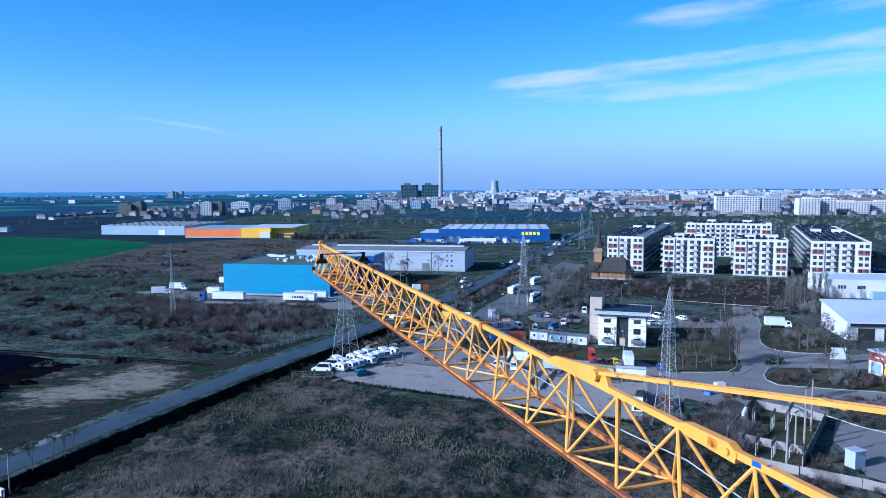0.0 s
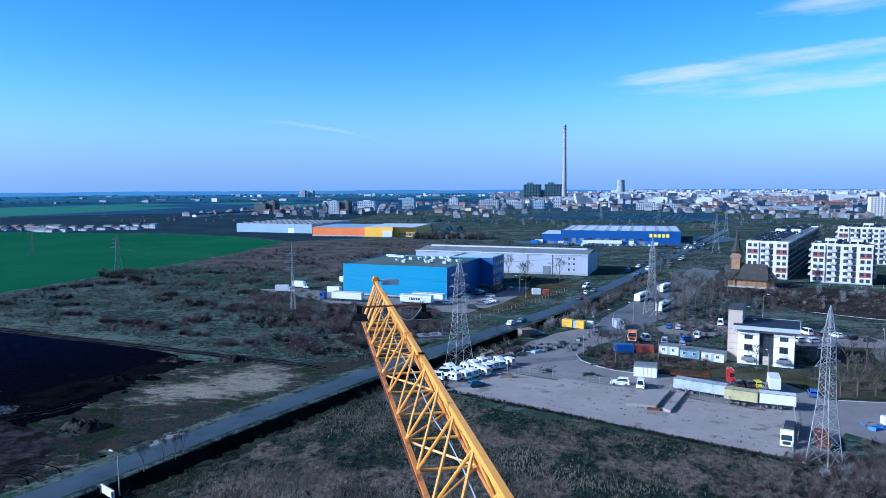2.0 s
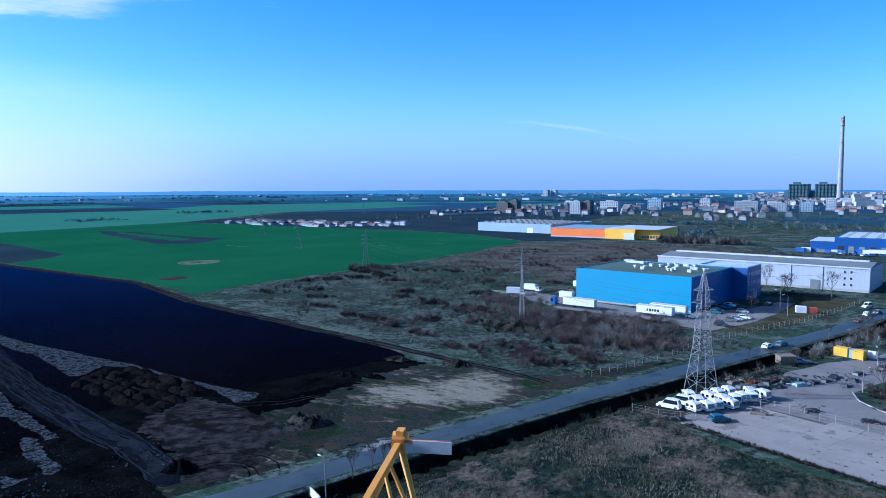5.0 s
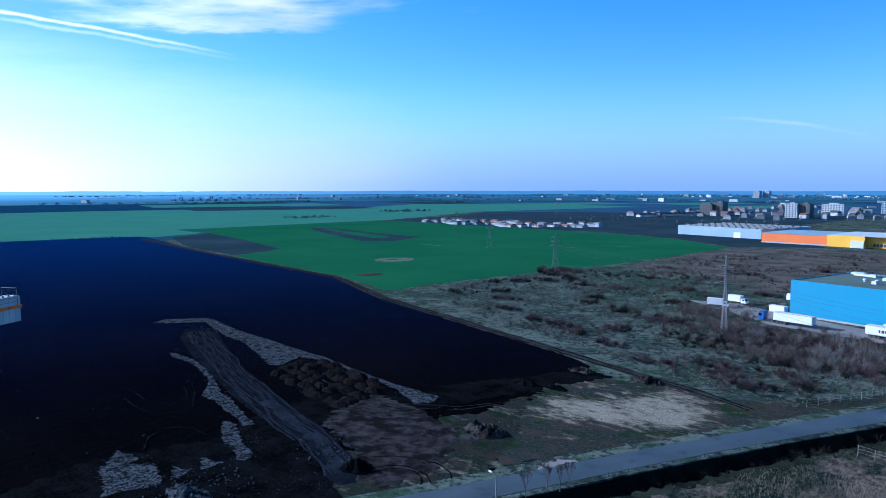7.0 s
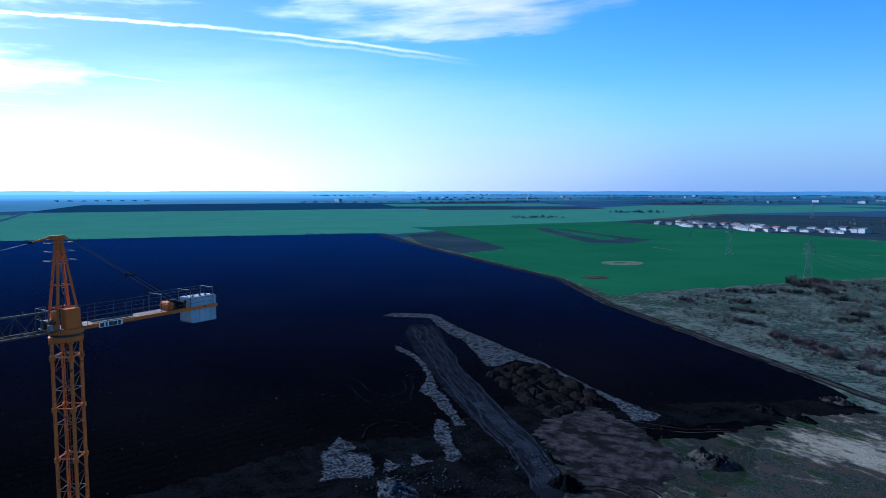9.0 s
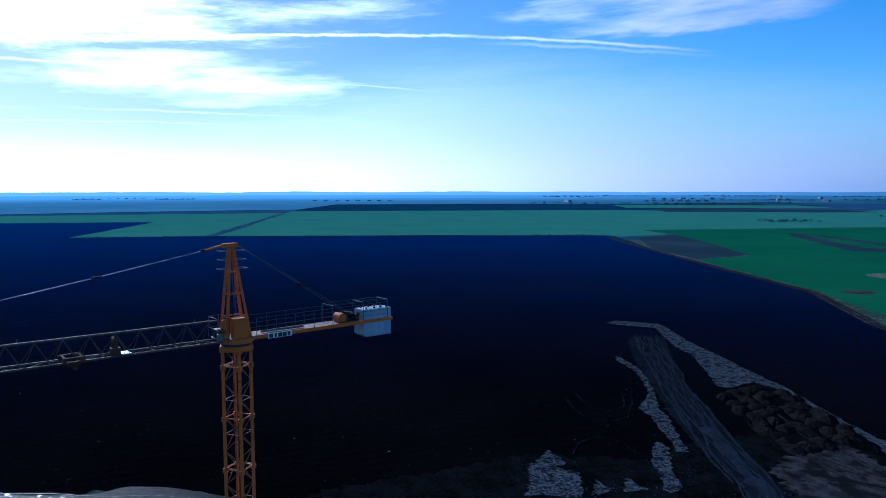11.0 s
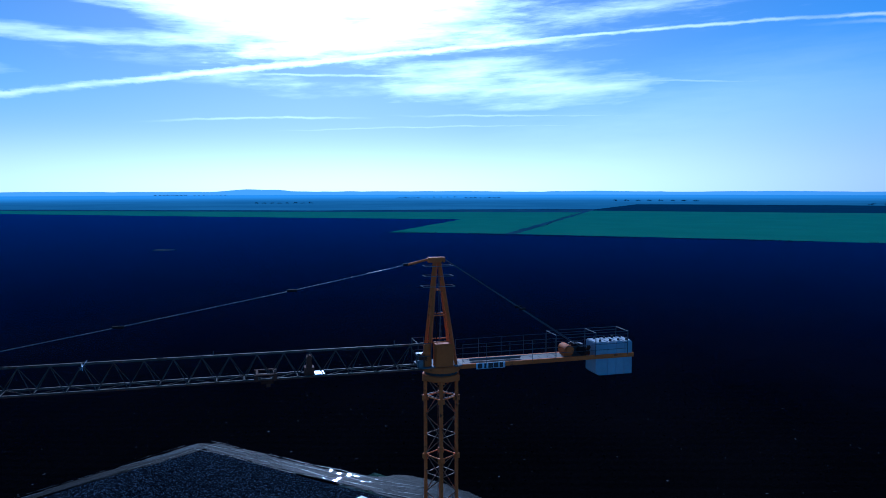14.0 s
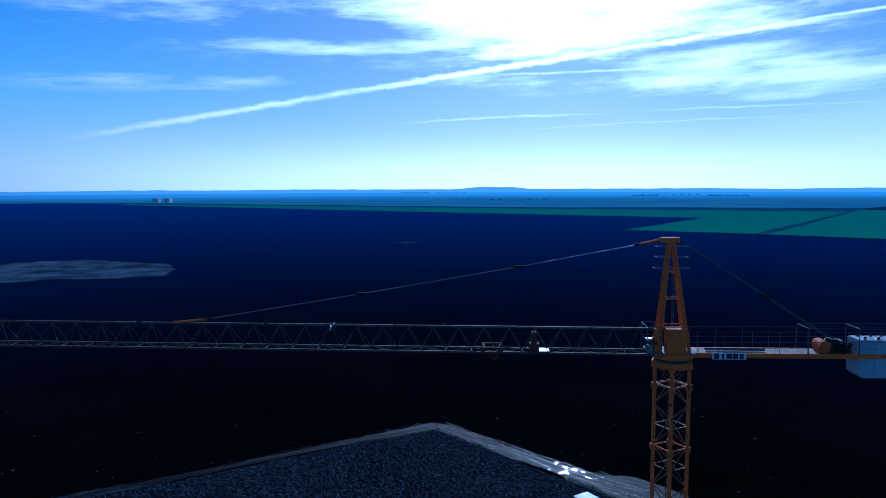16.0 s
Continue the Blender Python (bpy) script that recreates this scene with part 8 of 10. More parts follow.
            for n in range(5):
                ins.tube((-0.75 * posts + 0.3 + k * 1.5 * posts / (posts + 2), 0, h + 0.12 + n * 0.17), (-0.75 * posts + 0.3 + k * 1.5 * posts / (posts + 2), 0, h + 0.24 + n * 0.17), 0.17, 8, 0.11)
            part("insulator", ins, M["ink"], g, "dark ribbed insulator")
    for x, y in ((60.2, 99.4), (61.0, 100.8), (61.8, 102.2)):
        g = thing("lattice_stand", "pale lattice stand with a stack of white insulators", "switchgear", at(x, y, 0.05, 30), "substation switchgear")
        for a, b in ((-0.3, -0.3), (0.3, -0.3), (0.3, 0.3), (-0.3, 0.3)):
            part("leg", Shape().tube((a, b, 0), (a, b, 2.3), 0.035, 4), M["pylon"], g)
        for k in range(4):
            part("cross_bar", Shape().tube((-0.3, -0.3, k * 0.58), (0.3, -0.3, k * 0.58 + 0.55), 0.025, 4).tube((0.3, 0.3, k * 0.58), (-0.3, 0.3, k * 0.58 + 0.55), 0.025, 4), M["pylon"], g)
        part("insulator", Shape().rings([(0.22, 2.3), (0.3, 2.4), (0.2, 2.55), (0.3, 2.7), (0.2, 2.85), (0.28, 3.0), (0.1, 3.1)], 10), M["sign_white"], g)
    single("transformer_hut", Shape().box(0, 0, 0, 2.2, 1.9, 2.7).box(0, 0, 2.7, 2.5, 2.2, 0.16), M["pale_panel"], "small pale transformer hut", "hut", m=at(70.4, 81.1, 0.02, 20))


substation()


# billboards
def billboard(x, y, turn, w, h, z, label):
    b = thing("billboard", label, "billboard", at(x, y, 0, turn))
    part("panel", Shape().box(0, 0, z, w, 0.2, h), M["sign_white"], b, "blank white panel")
    for a in (-0.45, 0.45):
        part("post", Shape().tube((a * w, 0.2, 0), (a * w, 0.2, z + h - 0.1), 0.09, 6), M["grey_steel"], b)
    part("frame", Shape().box(0, -0.12, z - 0.08, w + 0.16, 0.06, 0.08).box(0, -0.12, z + h, w + 0.16, 0.06, 0.08), M["grey_steel"], b)


billboard(103.5, 145.4, -5, 3.6, 3.0, 1.4, "blank white billboard on two posts beside the street")
billboard(-61.2, 72.2, 150, 4.0, 1.2, 0.15, "white board beside the road seen from above")

# ---- vehicles and yard things ----
def wheels(parent, spots, r, width=0.24, plain=False):
    for x, y in spots:
        t = part("wheel", shared_mesh(f"wheel_{r}_{width}", lambda: Shape().tube((0, -width / 2, 0), (0, width / 2, 0), r, 14), M["tyre"]), None, parent, "", pose(x, y, r))
        if not plain:
            part("rim", shared_mesh(f"rim_{r}_{width}", lambda: Shape().tube((0, -width / 2 - 0.012, 0), (0, width / 2 + 0.012, 0), r * 0.58, 10), M["grey_steel"]), None, t)


def tapered(low, high, mat_shape=None):
    """A body between two rectangles: (x0, x1, half width, z)."""
    (a0, a1, aw, az), (b0, b1, bw, bz) = low, high
    return [(a0, -aw, az), (a1, -aw, az), (a1, aw, az), (a0, aw, az), (b0, -bw, bz), (b1, -bw, bz), (b1, bw, bz), (b0, bw, bz)]


BOX = [(3, 2, 1, 0), (4, 5, 6, 7), (0, 1, 5, 4), (1, 2, 6, 5), (2, 3, 7, 6), (3, 0, 4, 7)]


def car(m, colour, kind="saloon", name_of="parked car"):
    tall = {"saloon": 0.0, "van": 0.55, "suv": 0.25}[kind]
    words = {"saloon": "hatchback", "van": "panel van", "suv": "estate car"}[kind]
    tone = {(0.75, 0.75, 0.76): "white", (0.02, 0.02, 0.024): "black", (0.35, 0.36, 0.38): "silver", (0.1, 0.11, 0.12): "dark grey", (0.03, 0.09, 0.3): "blue", (0.02, 0.1, 0.14): "teal", (0.35, 0.03, 0.03): "red", (0.55, 0.5, 0.02): "yellow-green"}.get(tuple(colour), "pale")
    c = thing("van" if kind == "van" else "car", f"{tone} {words} on dark tyres, {name_of}", "van" if kind == "van" else "car", m, "vehicles")
    p = paint(colour)
    L = 4.9 if kind == "van" else 4.3
    hull = [(-L / 2, 0.35), (-L / 2 + 0.1, 0.78), (-L / 2 + 0.35, 0.95 + tall * 0.3), (L / 2 - 1.2, 0.98 + tall * 0.2), (L / 2 - 0.25, 0.78), (L / 2, 0.55), (L / 2 - 0.05, 0.3), (L / 2 - 0.5, 0.24), (-L / 2 + 0.4, 0.24)]
    body = part("body", Shape().loft(hull[::-1], -0.86, 0.86), p, c)
    z0, z1 = 0.93 + tall * 0.25, 1.48 + tall
    back = -L / 2 + (0.12 if kind != "saloon" else 0.3)
    part("cabin", Shape().add(tapered((back, L / 2 - 1.15, 0.82, z0), (back + 0.3, L / 2 - 1.9, 0.66 + tall * 0.15, z1)), BOX), p, body)
    g0, g1 = z0 + 0.06, z1 - 0.1
    glass = Shape()
    for side in (-1, 1):
        y0, y1 = side * (0.822 - 0.0), side * (0.70 + tall * 0.15)
        glass.add([(back + 0.2, y0, g0), (L / 2 - 1.35, y0, g0), (L / 2 - 1.86, y1, g1), (back + 0.42, y1, g1)], [(0, 1, 2, 3) if side < 0 else (3, 2, 1, 0)])
    part("side_window", glass, M["car_glass"], body)
    part("windscreen", Shape().add([(L / 2 - 1.14, -0.72, g0), (L / 2 - 1.14, 0.72, g0), (L / 2 - 1.82, 0.6, g1), (L / 2 - 1.82, -0.6, g1)], [(0, 1, 2, 3)]), M["car_glass"], body)
    part("rear_window", Shape().add([(back - 0.01, 0.7, g0), (back - 0.01, -0.7, g0), (back + 0.26, -0.58, g1), (back + 0.26, 0.58, g1)], [(0, 1, 2, 3)]), M["car_glass"], body)
    far_off = "far road" in name_of or "wholesale" in name_of or "apartments" in name_of
    for side in () if far_off else (-1, 1):
        part("headlight", Shape().box(L / 2 - 0.12, side * 0.62, 0.58, 0.2, 0.32, 0.14), M["lamp_glass"], body)
        part("tail_light", Shape().box(-L / 2 + 0.1, side * 0.68, 0.66, 0.16, 0.24, 0.2), M["red_glass"], body)
    wheels(c, [(L / 2 - 0.85, 0.78), (L / 2 - 0.85, -0.78), (-L / 2 + 0.8, 0.78), (-L / 2 + 0.8, -0.78)], 0.32, plain=far_off)
    return c


def tractor(m, colour, label):
    t = thing("truck", label, "truck", m, "vehicles")
    p = paint(colour)
    cab = part("cab", Shape().loft([(1.6, 0.6), (3.4, 0.55), (3.5, 1.7), (3.2, 3.1), (2.6, 3.6), (1.5, 3.5)], -1.22, 1.22), p, t)
    part("windscreen", Shape().add([(3.51, -1.05, 1.8), (3.51, 1.05, 1.8), (3.27, 1.0, 2.85), (3.27, -1.0, 2.85)], [(0, 1, 2, 3)]), M["car_glass"], cab)
    for s in (-1, 1):
        part("side_window", Shape().box(2.75, s * 1.22, 1.8, 0.9, 0.03, 0.9), M["car_glass"], cab)
        part("headlight", Shape().box(3.46, s * 0.9, 0.75, 0.1, 0.4, 0.25), M["lamp_glass"], cab)
        part("mirror", Shape().box(3.2, s * 1.4, 2.0, 0.1, 0.2, 0.7), M["ink"], cab)
    part("grille", Shape().box(3.48, 0, 0.9, 0.06, 1.5, 0.7), M["ink"], cab)
    part("chassis", Shape().box(-0.4, 0, 0.6, 5.4, 0.9, 0.3), M["dark_steel"], t)
    wheels(t, [(2.4, 1.0), (2.4, -1.0), (-1.6, 1.0), (-1.6, -1.0)], 0.5, 0.34)
    return t


def trailer(m, mat, label, L=13.2, marks=False, H=2.75):
    t = thing("trailer", label, "trailer", m, "vehicles")
    box = part("box", Shape().box(0, 0, 1.1, L, 2.5, H, chamfer=0.04), M[mat], t)
    ribs = Shape()
    for i in range(1, 11):
        ribs.box(-L / 2 + L * i / 11, 0, 1.1, 0.06, 2.54, H)
    part("rib", ribs, M[mat], box)
    part("roof_edge", Shape().box(0, 1.25, H + 1.05, L, 0.06, 0.1).box(0, -1.25, H + 1.05, L, 0.06, 0.1), M["grey_steel"], box)
    if marks:
        for i, w in enumerate((0.5, 0.8, 0.7, 0.7, 0.8)):
            part("side_mark", Shape().box(-2.4 + i * 1.0, -1.285, 1.9, w, 0.02, 0.9), M["ink"], box, "dark letter-like shape")
    part("chassis", Shape().box(0, 0, 0.85, L - 0.6, 1.0, 0.25), M["dark_steel"], t)
    part("legs", Shape().box(L / 2 - 2.5, 0.6, 0, 0.14, 0.14, 0.9).box(L / 2 - 2.5, -0.6, 0, 0.14, 0.14, 0.9), M["dark_steel"], t)
    wheels(t, [(-L / 2 + 1.4 + i * 1.3, s * 1.0) for i in range(3) for s in (-1, 1)], 0.48, 0.34)
    return t


def box_truck(m, label, L=5.6):
    t = thing("box_truck", label, "truck", m, "vehicles")
    part("box", Shape().box(-0.9, 0, 0.95, L, 2.3, 2.4, chamfer=0.04), M["sign_white"], t)
    cab = part("cab", Shape().loft([(L / 2 - 0.8, 0.5), (L / 2 + 1.2, 0.5), (L / 2 + 1.25, 1.3), (L / 2 + 0.6, 2.3), (L / 2 - 0.75, 2.35)], -1.05, 1.05), paint((0.75, 0.75, 0.76)), t)
    part("windscreen", Shape().add([(L / 2 + 1.24, -0.9, 1.4), (L / 2 + 1.24, 0.9, 1.4), (L / 2 + 0.66, 0.85, 2.22), (L / 2 + 0.66, -0.85, 2.22)], [(0, 1, 2, 3)]), M["car_glass"], cab)
    for s in (-1, 1):
        part("side_window", Shape().box(L / 2 + 0.2, s * 1.05, 1.4, 0.8, 0.03, 0.7), M["car_glass"], cab)
    part("chassis", Shape().box(0, 0, 0.6, L + 1.6, 0.9, 0.3), M["dark_steel"], t)
    wheels(t, [(L / 2 + 0.4, 0.95), (L / 2 + 0.4, -0.95), (-L / 2 + 0.3, 0.95), (-L / 2 + 0.3, -0.95)], 0.42, 0.3)


def camper(m, label):
    """A white rescue-type caravan box with dark windows."""
    t = thing("caravan", label, "caravan", m, "parked caravans")
    body = part("body", Shape().loft([(-1.8, 0.55), (1.6, 0.55), (1.85, 1.2), (1.55, 2.4), (0.9, 2.62), (-1.5, 2.62), (-1.8, 2.2)][::-1], -1.1, 1.1), paint((0.75, 0.75, 0.76)), t)
    for s in (-1, 1):
        for x in (-1.0, 0.4):
            part("side_window", Shape().box(x, s * 1.1, 1.35, 0.9, 0.04, 0.7), M["car_glass"], body)
        part("stripe", Shape().box(-0.1, s * 1.1, 0.8, 3.2, 0.03, 0.22), M["box_blue"], body, "blue side stripe")
    part("front_window", Shape().add([(1.87, -0.9, 1.25), (1.87, 0.9, 1.25), (1.6, 0.9, 2.3), (1.6, -0.9, 2.3)], [(0, 1, 2, 3)]), M["car_glass"], body)
    part("roof_vent", Shape().box(-0.4, 0, 2.62, 0.6, 0.6, 0.18), M["sign_white"], body)
    wheels(t, [(-0.9, 1.0), (-0.9, -1.0), (0.9, 1.0), (0.9, -1.0)], 0.34)


def bus(m, label):
    b = thing("bus", label, "bus", m, "vehicles")
    body = part("body", Shape().box(0, 0, 0.4, 11.5, 2.5, 2.6, chamfer=0.12), paint((0.75, 0.75, 0.76)), b)
    for s in (-1, 1):
        part("window_band", Shape().box(0, s * 1.255, 1.4, 10.6, 0.03, 1.0), M["car_glass"], body)
    part("windscreen", Shape().box(5.76, 0, 1.2, 0.03, 2.1, 1.4), M["car_glass"], body)
    part("roof_unit", Shape().box(-1, 0, 3.0, 3.5, 1.6, 0.25), M["sign_white"], body)
    wheels(b, [(3.6, 1.1), (3.6, -1.1), (-3.2, 1.1), (-3.2, -1.1)], 0.48, 0.3)


def container(m, mat, label, L=6.06, h=2.6, w=2.44):
    c = thing("container", label, "container", m, "yard containers")
    body = part("body", Shape().box(0, 0, 0.1, L, w, h - 0.1), M[mat], c)
    ribs = Shape()
    for i in range(int(L / 0.45)):
        ribs.box(-L / 2 + 0.25 + i * 0.45, 0, 0.25, 0.14, w + 0.06, h - 0.4)
    part("corrugation", ribs, M[mat], body)
    for a in (-1, 1):
        for b in (-1, 1):
            part("corner_post", Shape().box(a * (L / 2 - 0.08), b * (w / 2 - 0.08), 0, 0.2, 0.2, h + 0.02), M[mat], body)
    part("door", Shape().box(L / 2 + 0.03, 0, 0.2, 0.06, w - 0.3, h - 0.4), M[mat], body)


WHITE, BLACK, SILVER, GREY, BLUE, TEAL, RED, LIME = (0.75, 0.75, 0.76), (0.02, 0.02, 0.024), (0.35, 0.36, 0.38), (0.1, 0.11, 0.12), (0.03, 0.09, 0.3), (0.02, 0.1, 0.14), (0.35, 0.03, 0.03), (0.55, 0.5, 0.02)
Z = 0.12
for x, y, t, c, k, w in (
        (-12.0, 209.8, 68, WHITE, "saloon", "driving on the road"), (-8.9, 215, 68, TEAL, "saloon", "driving on the road"), (-3.7, 195.7, 30, BLUE, "saloon", "beside a scrap heap"), (15.3, 198.2, 70, GREY, "suv", "in the yard"), (17.4, 198.3, 75, BLACK, "van", "in the yard"),
        (24.7, 193, 100, WHITE, "van", "in a row of trucks"), (28.5, 193.1, 100, WHITE, "van", "in a row of trucks"), (33.4, 189.2, 80, SILVER, "van", "in a row of trucks"), (17.7, 143.9, 170, WHITE, "suv", "behind the fence"), (22.2, 142.8, 80, WHITE, "van", "behind the fence"),
        (40.5, 194, 20, BLUE, "saloon", "behind the office"), (40.7, 212.1, 75, SILVER, "saloon", "behind the office"), (43.2, 210.5, 75, BLACK, "saloon", "behind the office"), (45.3, 210.6, 75, GREY, "saloon", "behind the office"), (44.2, 199, 70, WHITE, "van", "behind the office"),
        (43.6, 147, 100, BLACK, "saloon", "on the office lawn"), (45.9, 147.1, 100, BLACK, "saloon", "on the office lawn"), (47.8, 147.3, 100, LIME, "saloon", "on the office lawn"), (49.3, 145.6, 100, GREY, "saloon", "on the office lawn"), (57.9, 141.6, 80, BLUE, "saloon", "beside the pylon"),
        (77.3, 208.7, 110, WHITE, "van", "in the office car park"), (79.9, 207, 110, BLACK, "saloon", "in the office car park"), (72.7, 197.2, 20, WHITE, "saloon", "in the office car park"), (76, 196.8, 20, WHITE, "saloon", "in the office car park"), (84.7, 205.6, 110, WHITE, "saloon", "in the office car park"),
        (88.4, 202.5, 20, BLACK, "saloon", "in the office car park"), (91.4, 201, 20, GREY, "saloon", "in the office car park"),
        (-39.4, 248.5, 10, WHITE, "saloon", "beside the warehouse"), (-28.4, 238.6, -10, BLACK, "suv", "in the warehouse car park"), (-26.6, 248.4, -10, GREY, "saloon", "in the warehouse car park"), (-25, 251.8, -10, SILVER, "saloon", "in the warehouse car park"), (-23.2, 255.6, -10, WHITE, "saloon", "in the warehouse car park"),
        (-25.2, 268.1, 0, SILVER, "saloon", "in the warehouse car park"), (-33.5, 262, -15, TEAL, "saloon", "in the warehouse car park"), (-33.5, 266.5, -15, GREY, "saloon", "in the warehouse car park"), (-31.5, 275.7, -15, BLUE, "saloon", "in the warehouse car park"), (-31, 280, -15, WHITE, "saloon", "in the warehouse car park"), (-18.3, 289.3, 70, BLACK, "saloon", "beside the warehouse"),
        (11, 265.6, 68, BLACK, "saloon", "driving on the road"), (14, 281, 68, WHITE, "saloon", "driving on the road"), (17.2, 287, 250, GREY, "saloon", "driving on the road"), (14.5, 300, 240, WHITE, "van", "turning off the road"), (-14.6, 137.6, 40, TEAL, "saloon", "at the fence of the yard"), (135, 165, 10, WHITE, "van", "at the workshop"), (34.9, 188.3, 80, BLACK, "saloon", "in a row of trucks"), (31, 193.2, 85, GREY, "suv", "in a row of trucks"), (38, 187, 80, SILVER, "saloon", "in a row of trucks"), (46.6, 221.5, 75, GREY, "suv", "behind the office"), (55.1, 220.4, 75, WHITE, "van", "behind the office"), (48.5, 209.5, 75, BLACK, "suv", "behind the office"), (38, 213, 75, BLUE, "saloon", "behind the office")):
    car(at(x, y, 0.35 if "road" in w and "beside" not in w else Z, t), c, k, w)
r = random.Random(21)
for i in range(34):
    w = 330 + i * 8.0 + r.random() * 3
    x, y = by_road(w, r.choice((-5.5, 5.5, -1.6, 1.6, 9.0)))
    car(at(x, y, 0.3 if w < 700 else 0.05, 70 + r.choice((0, 180))), r.choice((WHITE, BLACK, SILVER, GREY, BLUE, GREY, BLACK)), r.choice(("saloon", "saloon", "suv", "van")), "on the far road")
for i in range(34):
    x, y = 4 + i * 3.1 + r.random() * 2, 536 - i * 0.2 - r.random() * 8 - (16 if i > 24 else 0)
    car(at(x, y, 0.1, r.choice((80, 260))), r.choice((WHITE, BLACK, SILVER, GREY, BLUE)), "saloon", "at the wholesale store")
for i in range(14):
    car(at(222 + (i % 3) * 6, 330 + i * 4, 0.05, 10), r.choice((WHITE, BLACK, SILVER, GREY, BLUE)), "saloon", "beside the apartments")
trailer(at(-80, 249.6, 0.1, -10), "sign_white", "white box trailer parked at the blue warehouse")
tractor(at(-88.5, 251.3, 0.1, 170), BLUE, "blue tractor unit coupled to a white trailer")
trailer(at(-51.2, 245.6, 0.1, -13), "sign_white", "white box trailer with dark lettering shapes", marks=True)
trailer(at(-47.5, 250.5, 0.1, -13), "sign_white", "second white box trailer beside the warehouse")
trailer(at(34.2, 138.4, 0.1, -27), "tarp_grey", "worn silver tarpaulin trailer behind the fence", 11.0, H=2.1)
trailer(at(41.3, 132.9, 0.1, -22), "tarp_yellow", "faded yellow tarpaulin trailer behind the fence", 6.5, H=2.1)
trailer(at(47.8, 131.2, 0.1, -14), "sign_white", "white ribbed trailer behind the fence", 6.8, H=2.1)
tractor(at(40.2, 149.4, 0.1, -10), RED, "red tractor unit on the office lawn")
tractor(at(43.6, 110.5, 0.1, 255, 0.85), WHITE, "white tractor unit at the end of the concrete yard")
tractor(at(24.8, 192.2, 0.1, 262), (0.62, 0.2, 0.08), "white and orange tractor unit in the yard")
single("flat_trailer", Shape().box(0, 0, 0.8, 9, 2.4, 0.4).box(-3, 0.9, 0, 0.9, 0.3, 0.9).box(-3, -0.9, 0, 0.9, 0.3, 0.9).box(3.5, 0, 1.2, 1.4, 1.2, 0.8), M["dark_rust"], "rusty empty flat trailer on the lawn", "trailer", m=at(34.4, 152.0, 0.1, -12))
single("flat_trailer", Shape().box(0, 0, 0.8, 9, 2.4, 0.4).box(-3, 0.9, 0, 0.9, 0.3, 0.9).box(-3, -0.9, 0, 0.9, 0.3, 0.9), M["rust"], "rusty red flat trailer beside the pylon", "trailer", m=at(50, 112, 0.05, 75))
single("loaded_trailer", Shape().box(0, 0, 0.8, 8, 2.4, 0.4).box(-1, 0, 1.2, 5, 1.8, 1.0, top=0.7), M["dark_steel"], "dark trailer with scrap load", "trailer", m=at(46, 116, 0.05, 70))
for x, y, t in ((50.9, 145.4, 80), (110, 191.4, -10)):
    box_truck(at(x, y, 0.12, t), "white box truck beside the lawn")
for x, y, t in ((-114.5, 268.5, 10), (-112, 281.5, -10), (-96, 300, -15)):
    box_truck(at(x, y, 0.02, t), "white box truck parked on the scrubland")
single("site_cabin", Shape().box(0, 0, 0.2, 6, 2.4, 2.4), M["sign_white"], "white site cabin beside the warehouse", "cabin", m=at(-93, 272, 0.02, -12))
single("pallet_stack", Shape().box(0, 0, 0, 3, 2, 1.4).box(2.5, 1, 0, 2, 2, 2.0).box(-2, 1.5, 0, 2, 1.4, 0.9), M["wood"], "stacked pallets beside the warehouse", "pallets", m=at(-97, 280, 0.02, 10))
for i, (x, y) in enumerate(((-25.1, 141.8), (-23.6, 145.6), (-20.2, 141.6), (-20.2, 146), (-16.4, 145.3), (-15.8, 149.6), (-13.5, 151.2), (-12.3, 153.4), (-8.6, 157.8), (-11.3, 158), (-15.4, 156.5), (-18.6, 150.5), (-22.4, 149.0), (-17.8, 143.2), (-13.8, 147.2), (-10.6, 154.6), (-17.2, 153.6))):
    if i < 2:
        car(at(x, y, 0.08, 172), WHITE, "van", "among the caravans")
    else:
        camper(at(x, y, 0.08, -60 + (i % 3) * 14, 0.8), "white caravan with dark windows in a crowded row")
for i, (x, y, t, mat) in enumerate(((-15.7, 168.2, 20, "wood"), (-12, 169.5, 60, "rust"), (-8.6, 171.5, 30, "dark_steel"), (-5, 174, 40, "dark_steel"), (-3.6, 177.6, 20, "ink"), (6.6, 177.4, 60, "grey_steel"), (8.2, 183, 60, "grey_steel"), (9.6, 190.5, 50, "ink"), (-8.6, 146, 0, "wood"), (66, 119.5, 40, "rust"), (62.5, 121, 10, "box_blue"), (0.8, 153, 20, "dark_steel"), (11, 151, -10, "dark_steel"), (-21.9, 134.9, 10, "dark_steel"), (-10.2, 167, 35, "grey_steel"), (-6.6, 169.5, 50, "dark_steel"), (-2.2, 173.2, 30, "light_blue"), (0.4, 176.5, 45, "dark_steel"), (3.0, 180.2, 55, "grey_steel"), (4.6, 184.5, 60, "ink"), (-13.6, 165.2, 20, "grey_steel"), (-7.5, 174.6, 40, "rust"))):
    q = random.Random(i)
    s = thing("scrap_heap", "untidy heap of scrap and old parts in the yard", "scrap", at(x, y, 0.05, t), "yard scrap")
    part("crate", Shape().box(0, 0, 0, 3.2, 1.6, 0.6, q.uniform(0, 40), 0.85), M[mat], s)
    for k in range(8):
        a = Vector((q.uniform(-2.2, 2.2), q.uniform(-1.2, 1.2), q.uniform(0.1, 1.2)))
        part("scrap_piece", Shape().tube(a, a + Vector((q.uniform(-1.6, 1.6), q.uniform(-1.2, 1.2), q.uniform(-0.3, 0.8))), q.uniform(0.05, 0.2), 6), M[mat] if k % 3 else M["grey_steel"], s)
